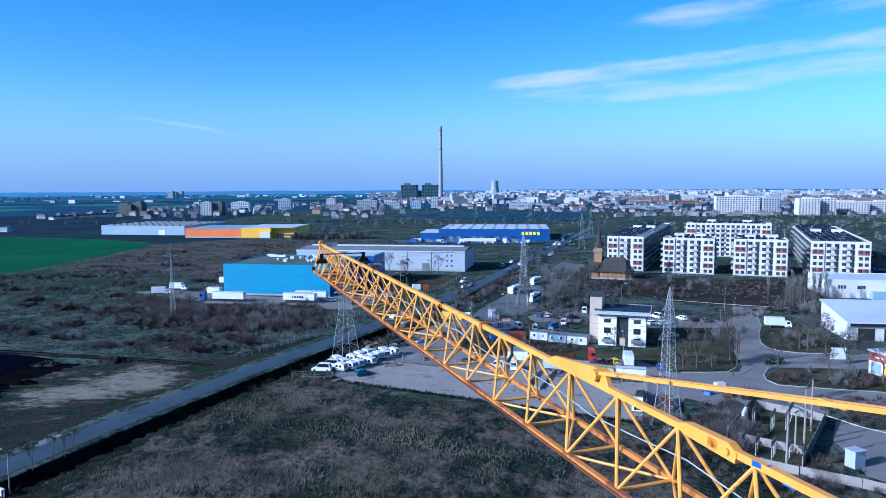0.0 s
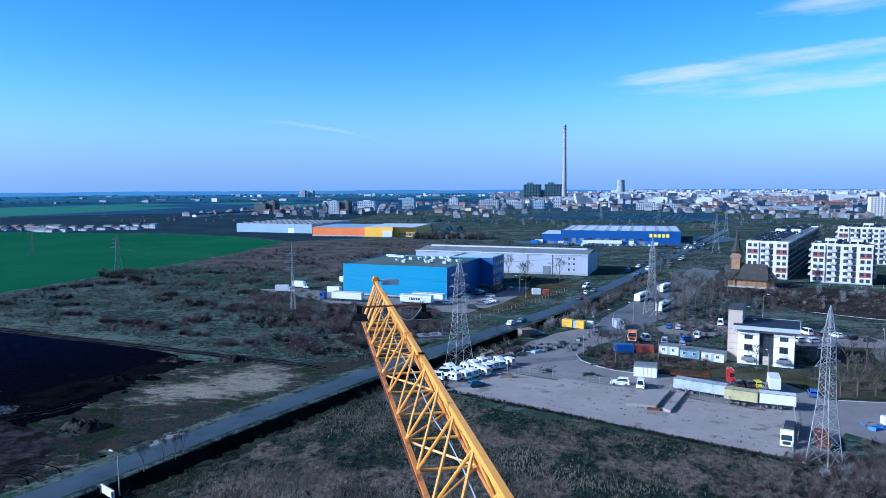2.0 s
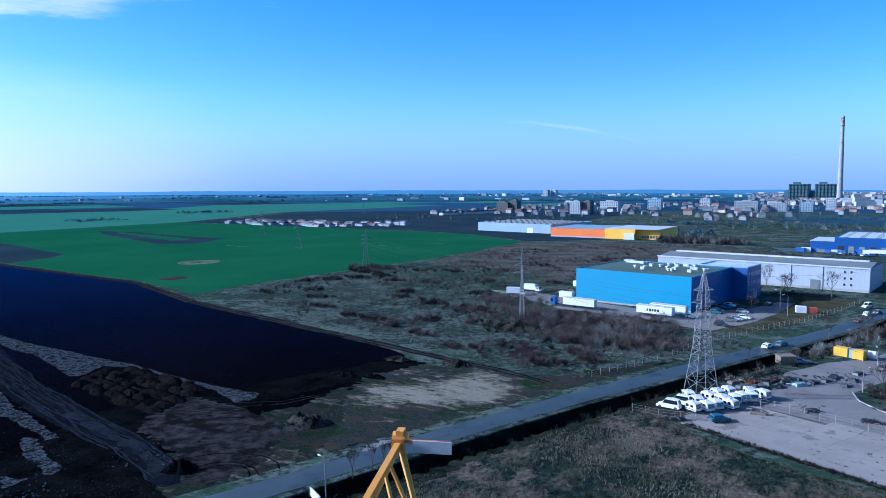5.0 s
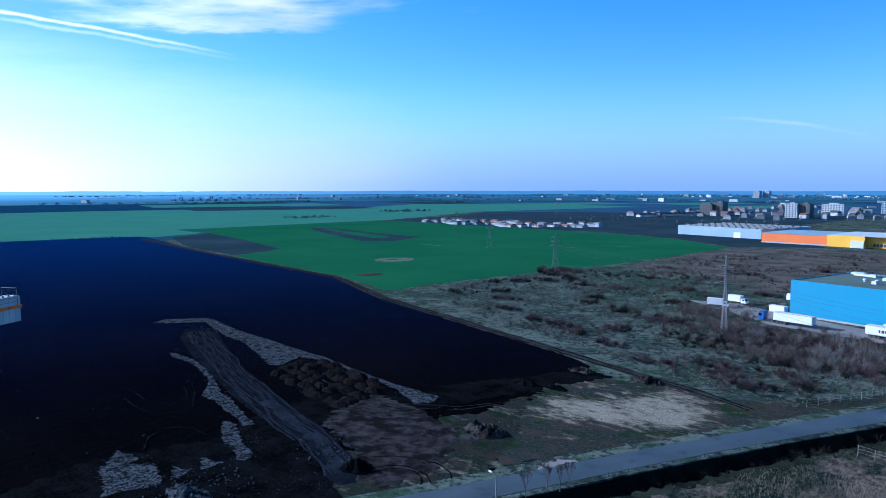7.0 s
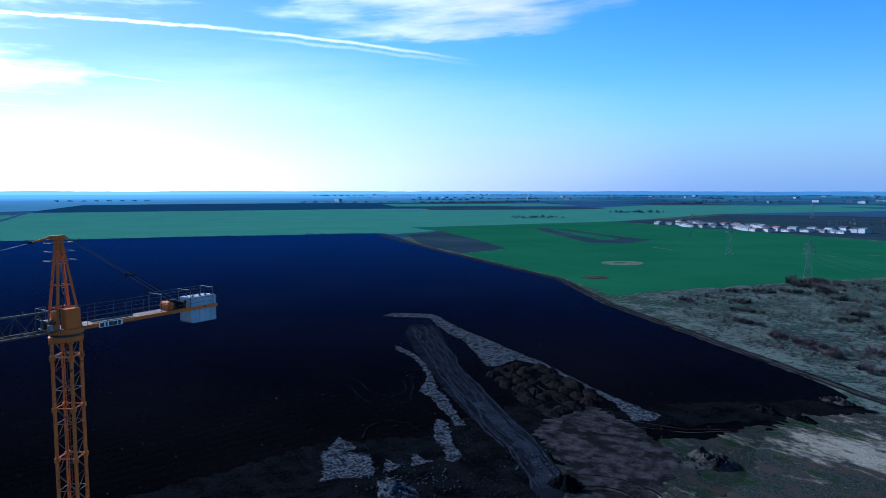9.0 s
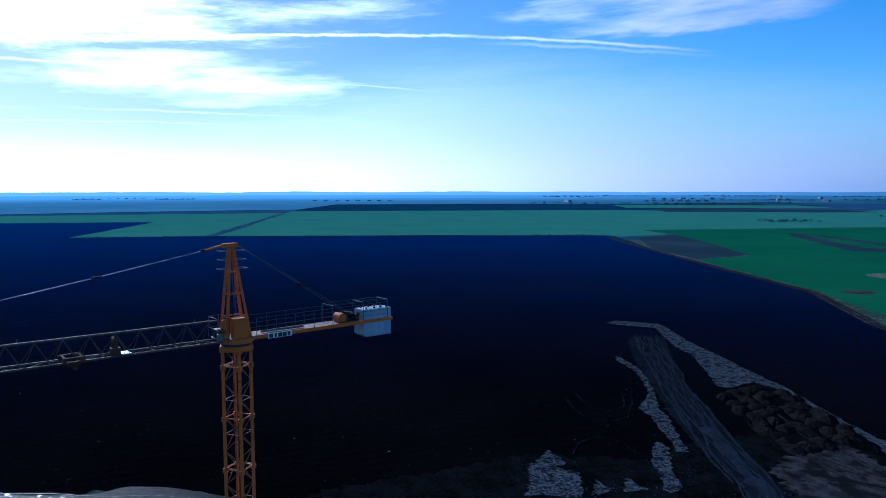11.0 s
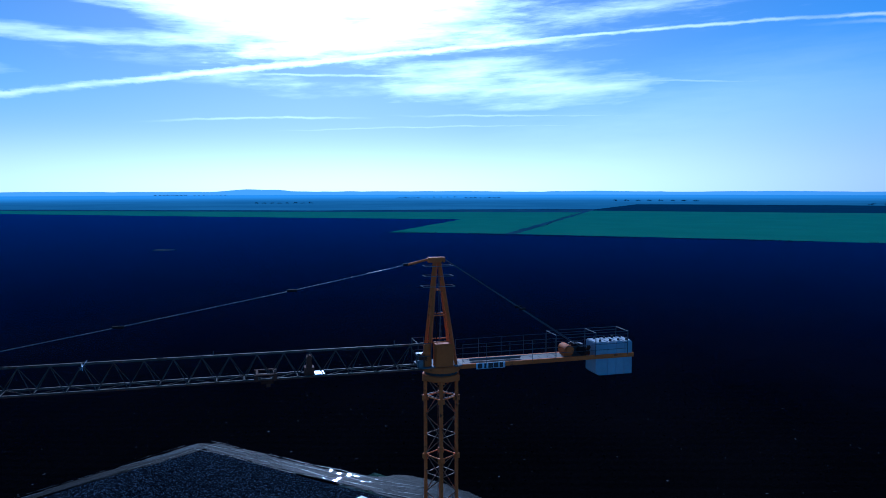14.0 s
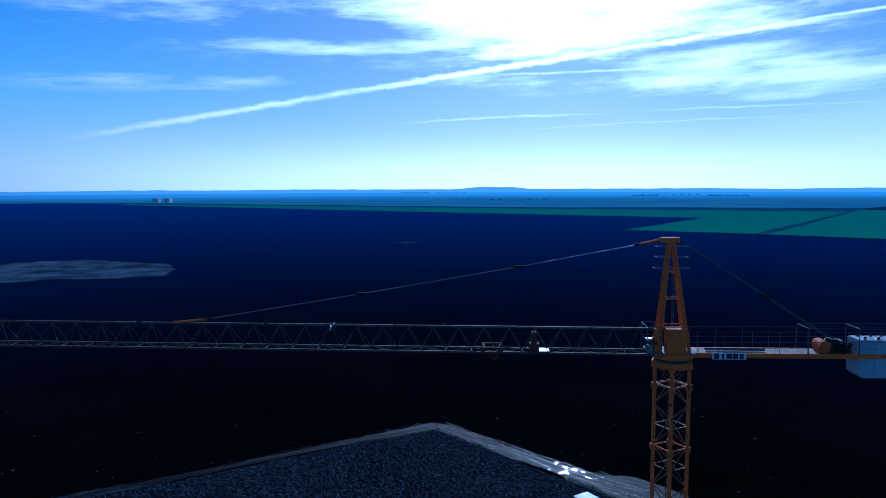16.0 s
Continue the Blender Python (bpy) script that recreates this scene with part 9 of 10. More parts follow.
hut = thing("site_cabin", "pale flat-roofed site cabin beside the wet track", "cabin", at(-102.2, -24.2, 0.1, 66))
part("wall", Shape().box(0, 0, 0, 3.6, 2.4, 2.45), M["light_blue"], hut)
part("roof", Shape().box(0, 0, 2.45, 3.8, 2.6, 0.12, top=0.97), M["roof_white"], hut, "pale sheet roof")
part("door", Shape().box(0.6, -1.22, 0.1, 0.85, 0.05, 1.95), M["sign_white"], hut)
container(at(6.2, 210.6, 0.06, -20), "box_yellow", "yellow office container with a pale blue middle", 3.4, 2.4)
container(at(10.2, 208.6, 0.06, -20), "box_yellow", "yellow office container in the yard", 2.6, 2.4)
single("site_cabin", Shape().box(0, 0, 0, 1.3, 2.3, 2.3).box(0, -1.17, 0.3, 0.9, 0.04, 1.7), M["light_blue"], "pale blue cabin between yellow containers", "cabin", m=at(8.75, 209.7, 0.06, -20))
single("tank", Shape().tube((0, -1, 1.1), (0, 1, 1.1), 1.05, 16).box(0, 0, 0, 1.0, 1.6, 0.3), M["sign_white"], "white round tank beside the containers", "tank", m=at(13.2, 210.4, 0.06, 70))
container(at(21, 176.6, 0.06, 5), "box_blue", "blue shipping container in the shrub bed", 5.0, 2.3)
container(at(26.6, 177.3, 0.06, 5), "box_red", "rusty red shipping container in the shrub bed", 4.6, 2.0)
container(at(-6.8, 278.5, 0.05, 10), "tent", "white site container beside the lawn", 3.4, 2.4)
container(at(-2.9, 279.3, 0.05, 10), "box_red", "small red-brown container beside the lawn", 2.4, 2.0)
container(at(22, 211, 0.06, 100), "pale_panel", "pale grey container between bushes", 6.0)
hut = thing("tent_shelter", "white tarpaulin shelter with a grey roof", "shelter", at(24.4, 153.9, 0.06, -10))
part("wall", Shape().box(0, 0, 0, 5.3, 4.4, 2.3), M["tent"], hut, "creased white tarpaulin")
part("roof", Shape().box(0, 0, 2.3, 5.6, 4.7, 0.35, top=0.93), M["roof_grey"], hut)
for i in range(6):
    part("fold", Shape().tube((-2.4 + i * 0.95, -2.23, 0), (-2.4 + i * 0.95, -2.23, 2.3), 0.06, 6), M["tent"], hut)
for x, y, L, mat in ((33.4, 177.3, 5.2, "render_white"), (38.2, 173.8, 5.0, "light_blue"), (43.4, 171.0, 5.6, "render_white")):
    s = thing("shed", "low pale shed with a flat grey roof", "shed", at(x, y, 0.06, -24), "row of sheds")
    part("wall", Shape().box(0, 0, 0, L, 3.6, 2.3), M[mat], s)
    part("roof", Shape().box(0, 0, 2.3, L + 0.4, 4.0, 0.16), M["roof_grey"], s)
    for q in (-1.4, 1.2):
        window(s, pose(q, -1.82, 0.9), 0.9, 0.9, 1)
    part("door", Shape().box(0, -1.82, 0.05, 0.8, 0.08, 1.9), M["light_blue"], s)
single("shack", Shape().box(0, 0, 0, 4, 3, 2).box(0, 0, 2, 4.4, 3.4, 0.2), M["wood"], "old board shack between road and yard", "shack", m=at(-6.5, 194.5, 0.02, 30))
for x, y, t in ((47.2, 295, 66), (35.3, 268.4, 64), (40.5, 246.5, 66)):
    bus(at(x, y, 0.1, t), "white bus waiting in the bus bay")
ramp = thing("loading_ramp", "low concrete loading ramp with a slot", "ramp", at(0, 0, 0.0))
part("deck", Shape().slab([(17.8, 128.2), (23.6, 127.2), (28.2, 139.6), (22.9, 138.8)], 0.0, 0.75), M["concrete"], ramp)
part("deck", Shape().slab([(24.8, 125.6), (26.0, 124.4), (31.0, 137.6), (29.6, 139.2)], 0.0, 0.75), M["concrete"], ramp)
part("slot", Shape().slab([(23.9, 127.4), (24.6, 126.4), (29.2, 139.0), (28.5, 139.4)], 0.0, 0.12), M["soil"], ramp)
single("barrel_heap", Shape().box(0, 0, 0, 2.6, 0.6, 0.5).box(0.8, 0.6, 0, 1.4, 0.5, 0.4), M["rust"], "rusty parts at the foot of the ramp", "scrap", m=at(23, 126, 0.06, -10))
single("barrier", Shape().tube((0, 0, 0), (0, 0, 1.2), 0.14).tube((0, 0, 1.1), (4.4, 1.2, 3.2), 0.08), M["rust"], "rusty red lifting barrier standing open", "barrier", m=at(73, 135, 0.06, 60))
single("white_box", Shape().box(0, 0, 0, 2.2, 1.5, 1.5, chamfer=0.05), M["sign_white"], "white box at the substation wall", "box", m=at(65.8, 124.6, 0.06, 10))

# ---- plants ----
def bush_into(s, x, y, r, h, twigs, q, z=0.0, thick=0.05):
    """A rounded tangle of thin twigs that fan out, each a slim blade with two side shoots."""
    for i in range(twigs):
        t, k = q.uniform(0, 2 * math.pi), q.random() ** 0.5
        base = Vector((x + q.uniform(-0.3, 0.3) * r, y + q.uniform(-0.3, 0.3) * r, z - 0.1))
        rise = math.sqrt(max(0.0, 1.0 - 0.72 * k * k)) * q.uniform(0.6, 1.05)
        end = Vector((x + math.cos(t) * r * k, y + math.sin(t) * r * k, z + h * rise))
        way = end - base
        side = way.cross(Vector((q.uniform(-1, 1), q.uniform(-1, 1), q.uniform(-0.4, 0.4)))).normalized() * thick * q.uniform(0.4, 0.9)
        s.add([base - side, base + side, end], [(0, 1, 2)])
        for f in (0.45, 0.7):
            p = base + way * f * q.uniform(0.85, 1.15)
            e = p + way * 0.35 * q.uniform(0.7, 1.3) + Vector((q.uniform(-1, 1), q.uniform(-1, 1), q.uniform(-0.3, 0.6))) * r * 0.3
            s.add([p - side * 0.8, p + side * 0.8, e], [(0, 1, 2)])


def leafy_into(s, x, y, r, h, leaves, q, z=0.0, size=0.3):
    """A clump of many small leaves in an uneven dome."""
    for i in range(leaves):
        t, e = q.uniform(0, 2 * math.pi), q.uniform(0.05, 1.0)
        k = r * q.uniform(0.5, 1.05)
        c = Vector((x + math.cos(t) * k * math.sqrt(1 - e * e * 0.8), y + math.sin(t) * k * math.sqrt(1 - e * e * 0.8), z + h * e * q.uniform(0.75, 1.05)))
        a = Vector((q.uniform(-1, 1), q.uniform(-1, 1), q.uniform(-1, 1))).normalized() * size * q.uniform(0.5, 1.3)
        b = a.cross(Vector((q.uniform(-1, 1), q.uniform(-1, 1), q.uniform(-1, 1)))).normalized() * size * 0.6
        s.add([c - a, c + b, c + a, c - b], [(0, 1, 2, 3)])


def stuff(name, s, mat, label, category):
    return single(name, s, mat, label, category, "stuff")


SCRUB = [(-225, 215), (-222, 440), (-130, 560), (-40, 540), (20, 470), (-40, 400), (-95, 330), (-100, 285), (-88, 240), (-44, 228), (-30, 200), (-50, 152), (-96, 166), (-160, 185)]
q = random.Random(31)
brown, red, dark = Shape(), Shape(), Shape()
count = 0
while count < 1300:
    x, y = q.uniform(-235, 30), q.uniform(150, 560)
    if not inside(x, y, SCRUB):
        continue
    dense = noise.noise((x * 0.03, y * 0.03, 3.0)) + 0.35 * noise.noise((x * 0.11, y * 0.11, 8.0))
    if dense < q.uniform(-0.25, 0.45):
        continue
    count += 1
    r0 = q.uniform(0.6, 1.0) if q.random() < 0.5 else q.uniform(1.0, 2.3)
    tone = noise.noise((x * 0.02, y * 0.02, 9.0)) + q.uniform(-0.3, 0.3)
    kind = red if tone > 0.22 else dark if tone < -0.25 else brown
    bush_into(kind, x, y, r0, r0 * q.uniform(0.9, 1.5), 46, q, 0.0, 0.042)
# thick brush in front of the warehouse and at the lone pylon
for cx, cy, rx, ry, n in ((-62, 222, 22, 16, 150), (-95, 228, 14, 12, 80), (-44, 205, 12, 14, 60), (-226, 322, 14, 7, 60), (-60, 200, 26, 12, 90), (-110, 250, 16, 12, 50)):
    for i in range(n):
        x, y = cx + q.gauss(0, 0.5) * rx, cy + q.gauss(0, 0.5) * ry
        if x > -34 and y < 190:
            continue
        r0 = q.uniform(1.2, 2.8)
        bush_into((brown, red, brown)[i % 3], x, y, r0, r0 * q.uniform(1.0, 1.5), 60, q, 0.0, 0.05)
# clumps that stand out from the grassland: place, radius, share of red twigs
CLUMPS = ((-213, 224, 4, 0), (-186, 225, 4, 1), (-168, 206, 3.5, 1), (-148, 197, 3.5, 2), (-138, 194, 3, 2), (-125, 188, 3, 1), (-183, 282, 4, 0), (-160, 254, 3.5, 0), (-166, 285, 4, 1), (-130, 264, 4.5, 0), (-111, 225, 3.5, 1), (-134, 232, 4, 0),
          (-217, 273, 5, 0), (-210, 284, 5, 0), (-201, 295, 5, 0), (-222, 262, 4, 0), (-218, 307, 7, 0), (-228, 312, 6, 0), (-84, 200, 6, 0), (-61, 165, 4, 2), (-82, 232, 4, 2), (-72, 176, 4, 1), (-88, 206, 6, 0), (-60, 180, 4, 1), (-68, 219, 5, 2), (-57, 202, 5, 1), (-57, 217, 4, 2),
          (-117, 202, 4, 2), (-128, 191, 3, 2), (-87, 171, 4, 2), (-108, 181, 4, 1), (-60, 191, 5, 1), (-52, 208, 5, 2), (-49, 174, 4, 1), (-55, 234, 4, 2), (-199, 240, 4, 0), (-155, 240, 3.5, 0), (-96, 335, 5, 2), (-135, 236, 4, 0), (-114, 230, 5, 1), (-93, 208, 5, 0), (-70, 170, 3.5, 2), (-145, 300, 5, 1), (-110, 310, 4, 2), (-175, 330, 5, 1), (-150, 380, 6, 1), (-120, 420, 6, 2))
for x0, y0, r1, tone in CLUMPS:
    for i in range(int(r1 * 3.2)):
        x, y = x0 + q.gauss(0, 0.5) * r1 * 1.5, y0 + q.gauss(0, 0.5) * r1
        r0 = q.uniform(0.9, 2.1)
        bush_into(((dark, brown, dark), (brown, red, dark), (red, red, dark))[tone][i % 3], x, y, r0, r0 * q.uniform(0.9, 1.4), 60, q, 0.0, 0.075)
# ditch and verges beside the road
for i in range(460):
    w = q.uniform(20, 330)
    x, y = by_road(w, q.uniform(5.8, 9.8))
    r0 = q.uniform(0.5, 1.6) * (1.0 if w > 100 else 0.7)
    bush_into(dark, x, y, r0, r0 * q.uniform(1.0, 1.7), 40, q, -2.0, 0.075)
for i in range(90):
    x, y = by_road(q.uniform(150, 330), q.uniform(10, 15))
    bush_into((brown, dark)[i % 2], x, y, q.uniform(0.8, 1.8), q.uniform(1.2, 2.6), 30, q, 0.0, 0.07)
# beds round the yard, islands, plots
for cx, cy, rx, ry, n in ((24, 165, 9, 7, 90), (31, 181, 9, 5, 60), (16, 176, 5, 7, 40), (36, 165, 6, 5, 40), (70, 152, 8, 6, 40), (19, 168, 8, 8, 70), (30, 186, 9, 5, 30), (84, 132, 3, 4, 40), (92, 130, 6, 5, 44), (100, 130, 7, 6, 50), (106, 172, 7, 10, 70), (62, 108, 5, 5, 40), (52, 98, 4, 6, 70), (46, 90, 8, 8, 110), (40, 84, 12, 10, 90), (58, 72, 8, 5, 60), (66, 82, 4, 4, 24), (94, 104, 12, 5, 110), (104, 112, 10, 4, 70), (60, 205, 20, 10, 60), (55, 240, 18, 22, 90), (112, 218, 10, 10, 60), (140, 228, 18, 10, 90), (100, 275, 40, 26, 330), (165, 284, 40, 14, 240), (84, 300, 18, 9, 70), (88, 112, 8, 5, 60), (68, 66, 8, 8, 50), (48, 222, 10, 16, 50)):
    for i in range(n):
        x, y = cx + q.uniform(-1, 1) * rx, cy + q.uniform(-1, 1) * ry
        r0 = q.uniform(0.5, 1.4)
        bush_into((brown, dark, brown, red)[i % 4], x, y, r0, r0 * q.uniform(0.8, 1.4), 56, q, 0.0, 0.032)
thicket, dark_thicket = Shape(), Shape()
for cx, cy, rx, ry, n, h0 in ((52, 236, 10, 14, 9, 4.0), (64, 268, 12, 22, 16, 4.5), (92, 262, 20, 14, 14, 3.4), (105, 290, 24, 8, 14, 3.6), (150, 290, 30, 8, 16, 3.6), (86, 178, 8, 8, 6, 3.6), (134, 222, 10, 8, 14, 5.0), (145, 240, 10, 10, 22, 7.0), (108, 176, 5, 10, 14, 2.6), (14, 236, 6, 12, 8, 3.4), (31, 205, 3, 6, 4, 3.0), (62, 330, 12, 20, 20, 5.0), (250, 360, 20, 50, 40, 6.0), (-62, 216, 20, 12, 26, 3.6), (-50, 200, 8, 14, 16, 4.0), (100, 132, 8, 6, 14, 2.6), (60, 180, 10, 12, 14, 4.0)):
    for i in range(n):
        x, y = cx + q.uniform(-1, 1) * rx, cy + q.uniform(-1, 1) * ry
        h = h0 * q.uniform(0.4, 1.25)
        bush_into(thicket if i % 2 else dark_thicket, x, y, h * q.uniform(0.34, 0.6), h, 90, q, 0.0, 0.045)
for i in range(70):
    x, y = -92 + q.uniform(-34, 34), 590 + q.uniform(-9, 9)
    bush_into(dark_thicket if i % 4 else thicket, x, y, q.uniform(2, 3.5), q.uniform(5, 9), 60, q, 0.0, 0.14)
for i in range(120):
    x, y = by_road(q.uniform(185, 345), q.uniform(6, 12.5))
    bush_into(dark_thicket if i % 3 else thicket, x, y, q.uniform(1.0, 2.0), q.uniform(2.2, 4.2), 70, q, -1.0, 0.05)
q2 = random.Random(911)
for cx, cy, rx, ry, n, h0 in ((57, 101, 3.0, 4.5, 26, 2.4), (60.5, 107.5, 2.5, 2.5, 16, 2.6), (71, 118, 3.0, 1.6, 12, 2.4), (51, 97, 4, 4, 24, 1.5), (54, 91, 2.5, 5, 34, 2.6), (58.5, 99, 2.5, 5, 34, 2.8), (62.5, 107, 2.5, 4, 28, 2.8), (47, 100, 5, 5, 30, 1.8),
                              (-81, 219, 9, 5, 15, 3.4), (-83, 208, 8, 5, 14, 2.8), (-63, 204, 8, 4, 16, 3.2), (-54, 200, 7, 5, 16, 3.4), (-64, 190, 8, 4, 10, 2.4), (-100, 205, 10, 6, 9, 2.2), (-120, 228, 14, 8, 10, 2.6)):
    for i in range(n):
        x, y = cx + q2.uniform(-1, 1) * rx, cy + q2.uniform(-1, 1) * ry
        h = h0 * q2.uniform(0.45, 1.2)
        bush_into((thicket, dark_thicket, red, dark_thicket)[i % 4], x, y, h * q2.uniform(0.5, 0.8), h, 110, q2, 0.0, 0.045)
stuff("dark_thicket", dark_thicket, M["tree_twig"], "brown leafless thicket of young trees", "thicket")
stuff("bare_thicket", thicket, M["twig"], "pale grey leafless thicket of young trees", "thicket")
stuff("brown_shrubs", brown, M["shrub"], "leafless brown winter shrubs scattered over the scrubland", "shrubs")
stuff("red_shrubs", red, M["shrub_red"], "leafless reddish winter shrubs in drifts", "shrubs")
stuff("dark_shrubs", dark, M["hedge"], "dark tangled brush along the ditch and scrubland", "shrubs")
green = Shape()
for cx, cy, rx, ry, n in ((104, 118, 4, 3, 4), (-14, 324, 3, 2, 4), (88, 145, 2, 2, 4), (-9, 300, 2, 12, 7)):
    for i in range(n):
        leafy_into(green, cx + q.uniform(-1, 1) * rx, cy + q.uniform(-1, 1) * ry, q.uniform(0.7, 1.3), q.uniform(1.0, 2.2), 120, q, 0.0, 0.2)
stuff("evergreen_bushes", green, M["evergreen"], "dark evergreen bushes in the verges", "bushes")

# rough grass between the road and the yard, nearest to the flight
blades, weeds = Shape(), Shape()
count = 0
while count < 26000:
    x, y = q.uniform(-70, 60), q.uniform(15, 150)
    if not inside(x, y, NEAR):
        continue
    dense = noise.noise((x * 0.07, y * 0.07, 5.0)) + 0.5 * noise.noise((x * 0.3, y * 0.3, 6.0))
    if dense < q.uniform(-0.5, 0.5):
        continue
    count += 1
    h = q.uniform(0.12, 0.45) * (1.7 if dense > 0.4 else 1.0)
    lean = noise.noise((x * 0.05, y * 0.05, 1.0)) * 6.283
    for k in range(7):
        t = lean + q.gauss(0, 1.1)
        out = q.uniform(0.1, 0.42)
        dx, dy, sw = math.cos(t) * out, math.sin(t) * out, q.uniform(0.01, 0.026)
        blades.add([(x - sw * math.sin(t), y + sw * math.cos(t), 0), (x + sw * math.sin(t), y - sw * math.cos(t), 0), (x + dx, y + dy, h)], [(0, 1, 2)])
for i in range(420):
    x, y = q.uniform(-66, 56), q.uniform(20, 148)
    if inside(x, y, NEAR):
        bush_into(weeds, x, y, q.uniform(0.4, 1.1), q.uniform(0.5, 1.5), 22, q, 0.0, 0.05)
for i in range(5000):
    x, y = q.uniform(-88, -52), q.uniform(102, 150)
    if noise.noise((x * 0.08, y * 0.08, 2.0)) < q.uniform(-0.3, 0.3) or abs(Vector((x, y)).dot(ROAD_U) - road_shift(Vector((x, y)).dot(ROAD_V))) < 6:
        continue
    h = q.uniform(0.15, 0.4)
    t = q.uniform(0, 6.283)
    blades.add([(x - 0.03 * math.sin(t), y + 0.03 * math.cos(t), 0.1), (x + 0.03 * math.sin(t), y - 0.03 * math.cos(t), 0.1), (x + math.cos(t) * 0.3, y + math.sin(t) * 0.3, h + 0.1)], [(0, 1, 2)])
tall = Shape()
# drifts of tall bleached grass: middle, reach, number
for cx, cy, rx, ry, n in ((-37, 79, 8, 5, 3600), (-29, 113, 8, 9, 3600), (-21, 78, 6, 4, 1500), (-6, 96, 12, 7, 1500), (8, 84, 12, 8, 1500), (-30, 64, 10, 6, 1500)):
    for i in range(n):
        x, y = q.gauss(cx, rx * 0.6), q.gauss(cy, ry * 0.6)
        if not inside(x, y, NEAR) or noise.noise((x * 0.14, y * 0.14, 7.0)) < q.uniform(-0.3, 0.2):
            continue
        h, lean = q.uniform(0.3, 0.75), noise.noise((x * 0.1, y * 0.1, 3.0)) * 4 + 2.2
        for k in range(7):
            t, out, sw = lean + q.gauss(0, 0.9), q.uniform(0.1, 0.45), q.uniform(0.012, 0.028)
            tall.add([(x - sw * math.sin(t), y + sw * math.cos(t), 0), (x + sw * math.sin(t), y - sw * math.cos(t), 0), (x + math.cos(t) * out, y + math.sin(t) * out, h)], [(0, 1, 2)])
tufts = Shape()
count = 0
while count < 15000:
    x, y = q.uniform(-235, 0), q.uniform(140, 420)
    if not (inside(x, y, SCRUB) and inside(x, y, [(-232, 205), (-215, 400), (-95, 330), (-88, 240), (-44, 228), (-30, 200), (-50, 152), (-96, 166), (-160, 185)])):
        continue
    dense = noise.noise((x * 0.05, y * 0.05, 11.0)) + 0.6 * noise.noise((x * 0.2, y * 0.2, 12.0))
    if dense < q.uniform(-0.5, 0.5):
        continue
    count += 1
    h, lean = q.uniform(0.2, 0.55), noise.noise((x * 0.04, y * 0.04, 3.0)) * 6
    for k in range(4):
        t, out, sw = lean + q.gauss(0, 1.0), q.uniform(0.2, 0.8), q.uniform(0.05, 0.11)
        tufts.add([(x - sw * math.sin(t), y + sw * math.cos(t), 0), (x + sw * math.sin(t), y - sw * math.cos(t), 0), (x + math.cos(t) * out, y + math.sin(t) * out, h)], [(0, 1, 2)])
stuff("scrub_grass", tufts, M["scrub_tuft"], "pale tufts of winter grass over the scrubland", "grass")
stuff("tall_grass", tall, M["tall_grass"], "tall bleached grass leaning in the wind", "grass")
stuff("dry_grass", blades, M["tuft"], "matted dry winter grass beside the road", "grass")
stuff("weed_clumps", weeds, M["shrub"], "brown weed stalks in the rough grass", "weeds")


# bare trees: trunk, limbs and a crown of fine twigs
def bare_tree(seed, h, spread, upright=0.5):
    r = random.Random(seed)
    wood, fine = Shape(), Shape()
    wood.tube((0, 0, 0), (0, 0, h * 0.4), h * 0.017, 7, h * 0.012)
    def grow(p, way, length, thick, depth):
        end = p + way * length
        if depth < 3:
            wood.tube(p, end, thick, 5, thick * 0.65)
        else:
            side = way.cross(Vector((r.uniform(-1, 1), r.uniform(-1, 1), r.uniform(-1, 1)))).normalized() * max(0.014, thick * 1.3)
            fine.add([p - side, p + side, end], [(0, 1, 2)])
        if depth < 6:
            for k in range(3):
                turn = Vector((r.uniform(-1, 1) * spread, r.uniform(-1, 1) * spread, r.uniform(-0.2, 0.7) + upright * 0.4))
                grow(p + way * length * r.uniform(0.55, 1.0), (way + turn).normalized(), length * r.uniform(0.58, 0.8), thick * 0.58, depth + 1)
    for k in range(4):
        t = k * 1.57 + r.uniform(-0.4, 0.4)
        grow(Vector((0, 0, h * r.uniform(0.22, 0.42))), Vector((math.cos(t) * spread, math.sin(t) * spread, 0.9 + upright)).normalized(), h * 0.24, h * 0.0085, 1)
    return wood, fine


TREES = []
for seed, h, spread, up, words in ((1, 6.5, 0.9, 0.3, "bare broad-crowned tree on a lawn"), (2, 5.0, 0.8, 0.5, "small leafless tree with a round crown"), (3, 13.0, 0.28, 1.2, "tall slender leafless poplar"), (4, 5.6, 0.5, 0.9, "leafless sapling beside the road")):
    wood, fine = bare_tree(seed, h, spread, up)
    t = thing("tree", words, "tree", at(0, 0), "bare trees")
    part("trunk", wood, M["bark"], t)
    part("crown", fine, M["tree_twig"] if h < 10 else M["twig"], t, "crown of fine bare twigs")
    TREES.append(t)
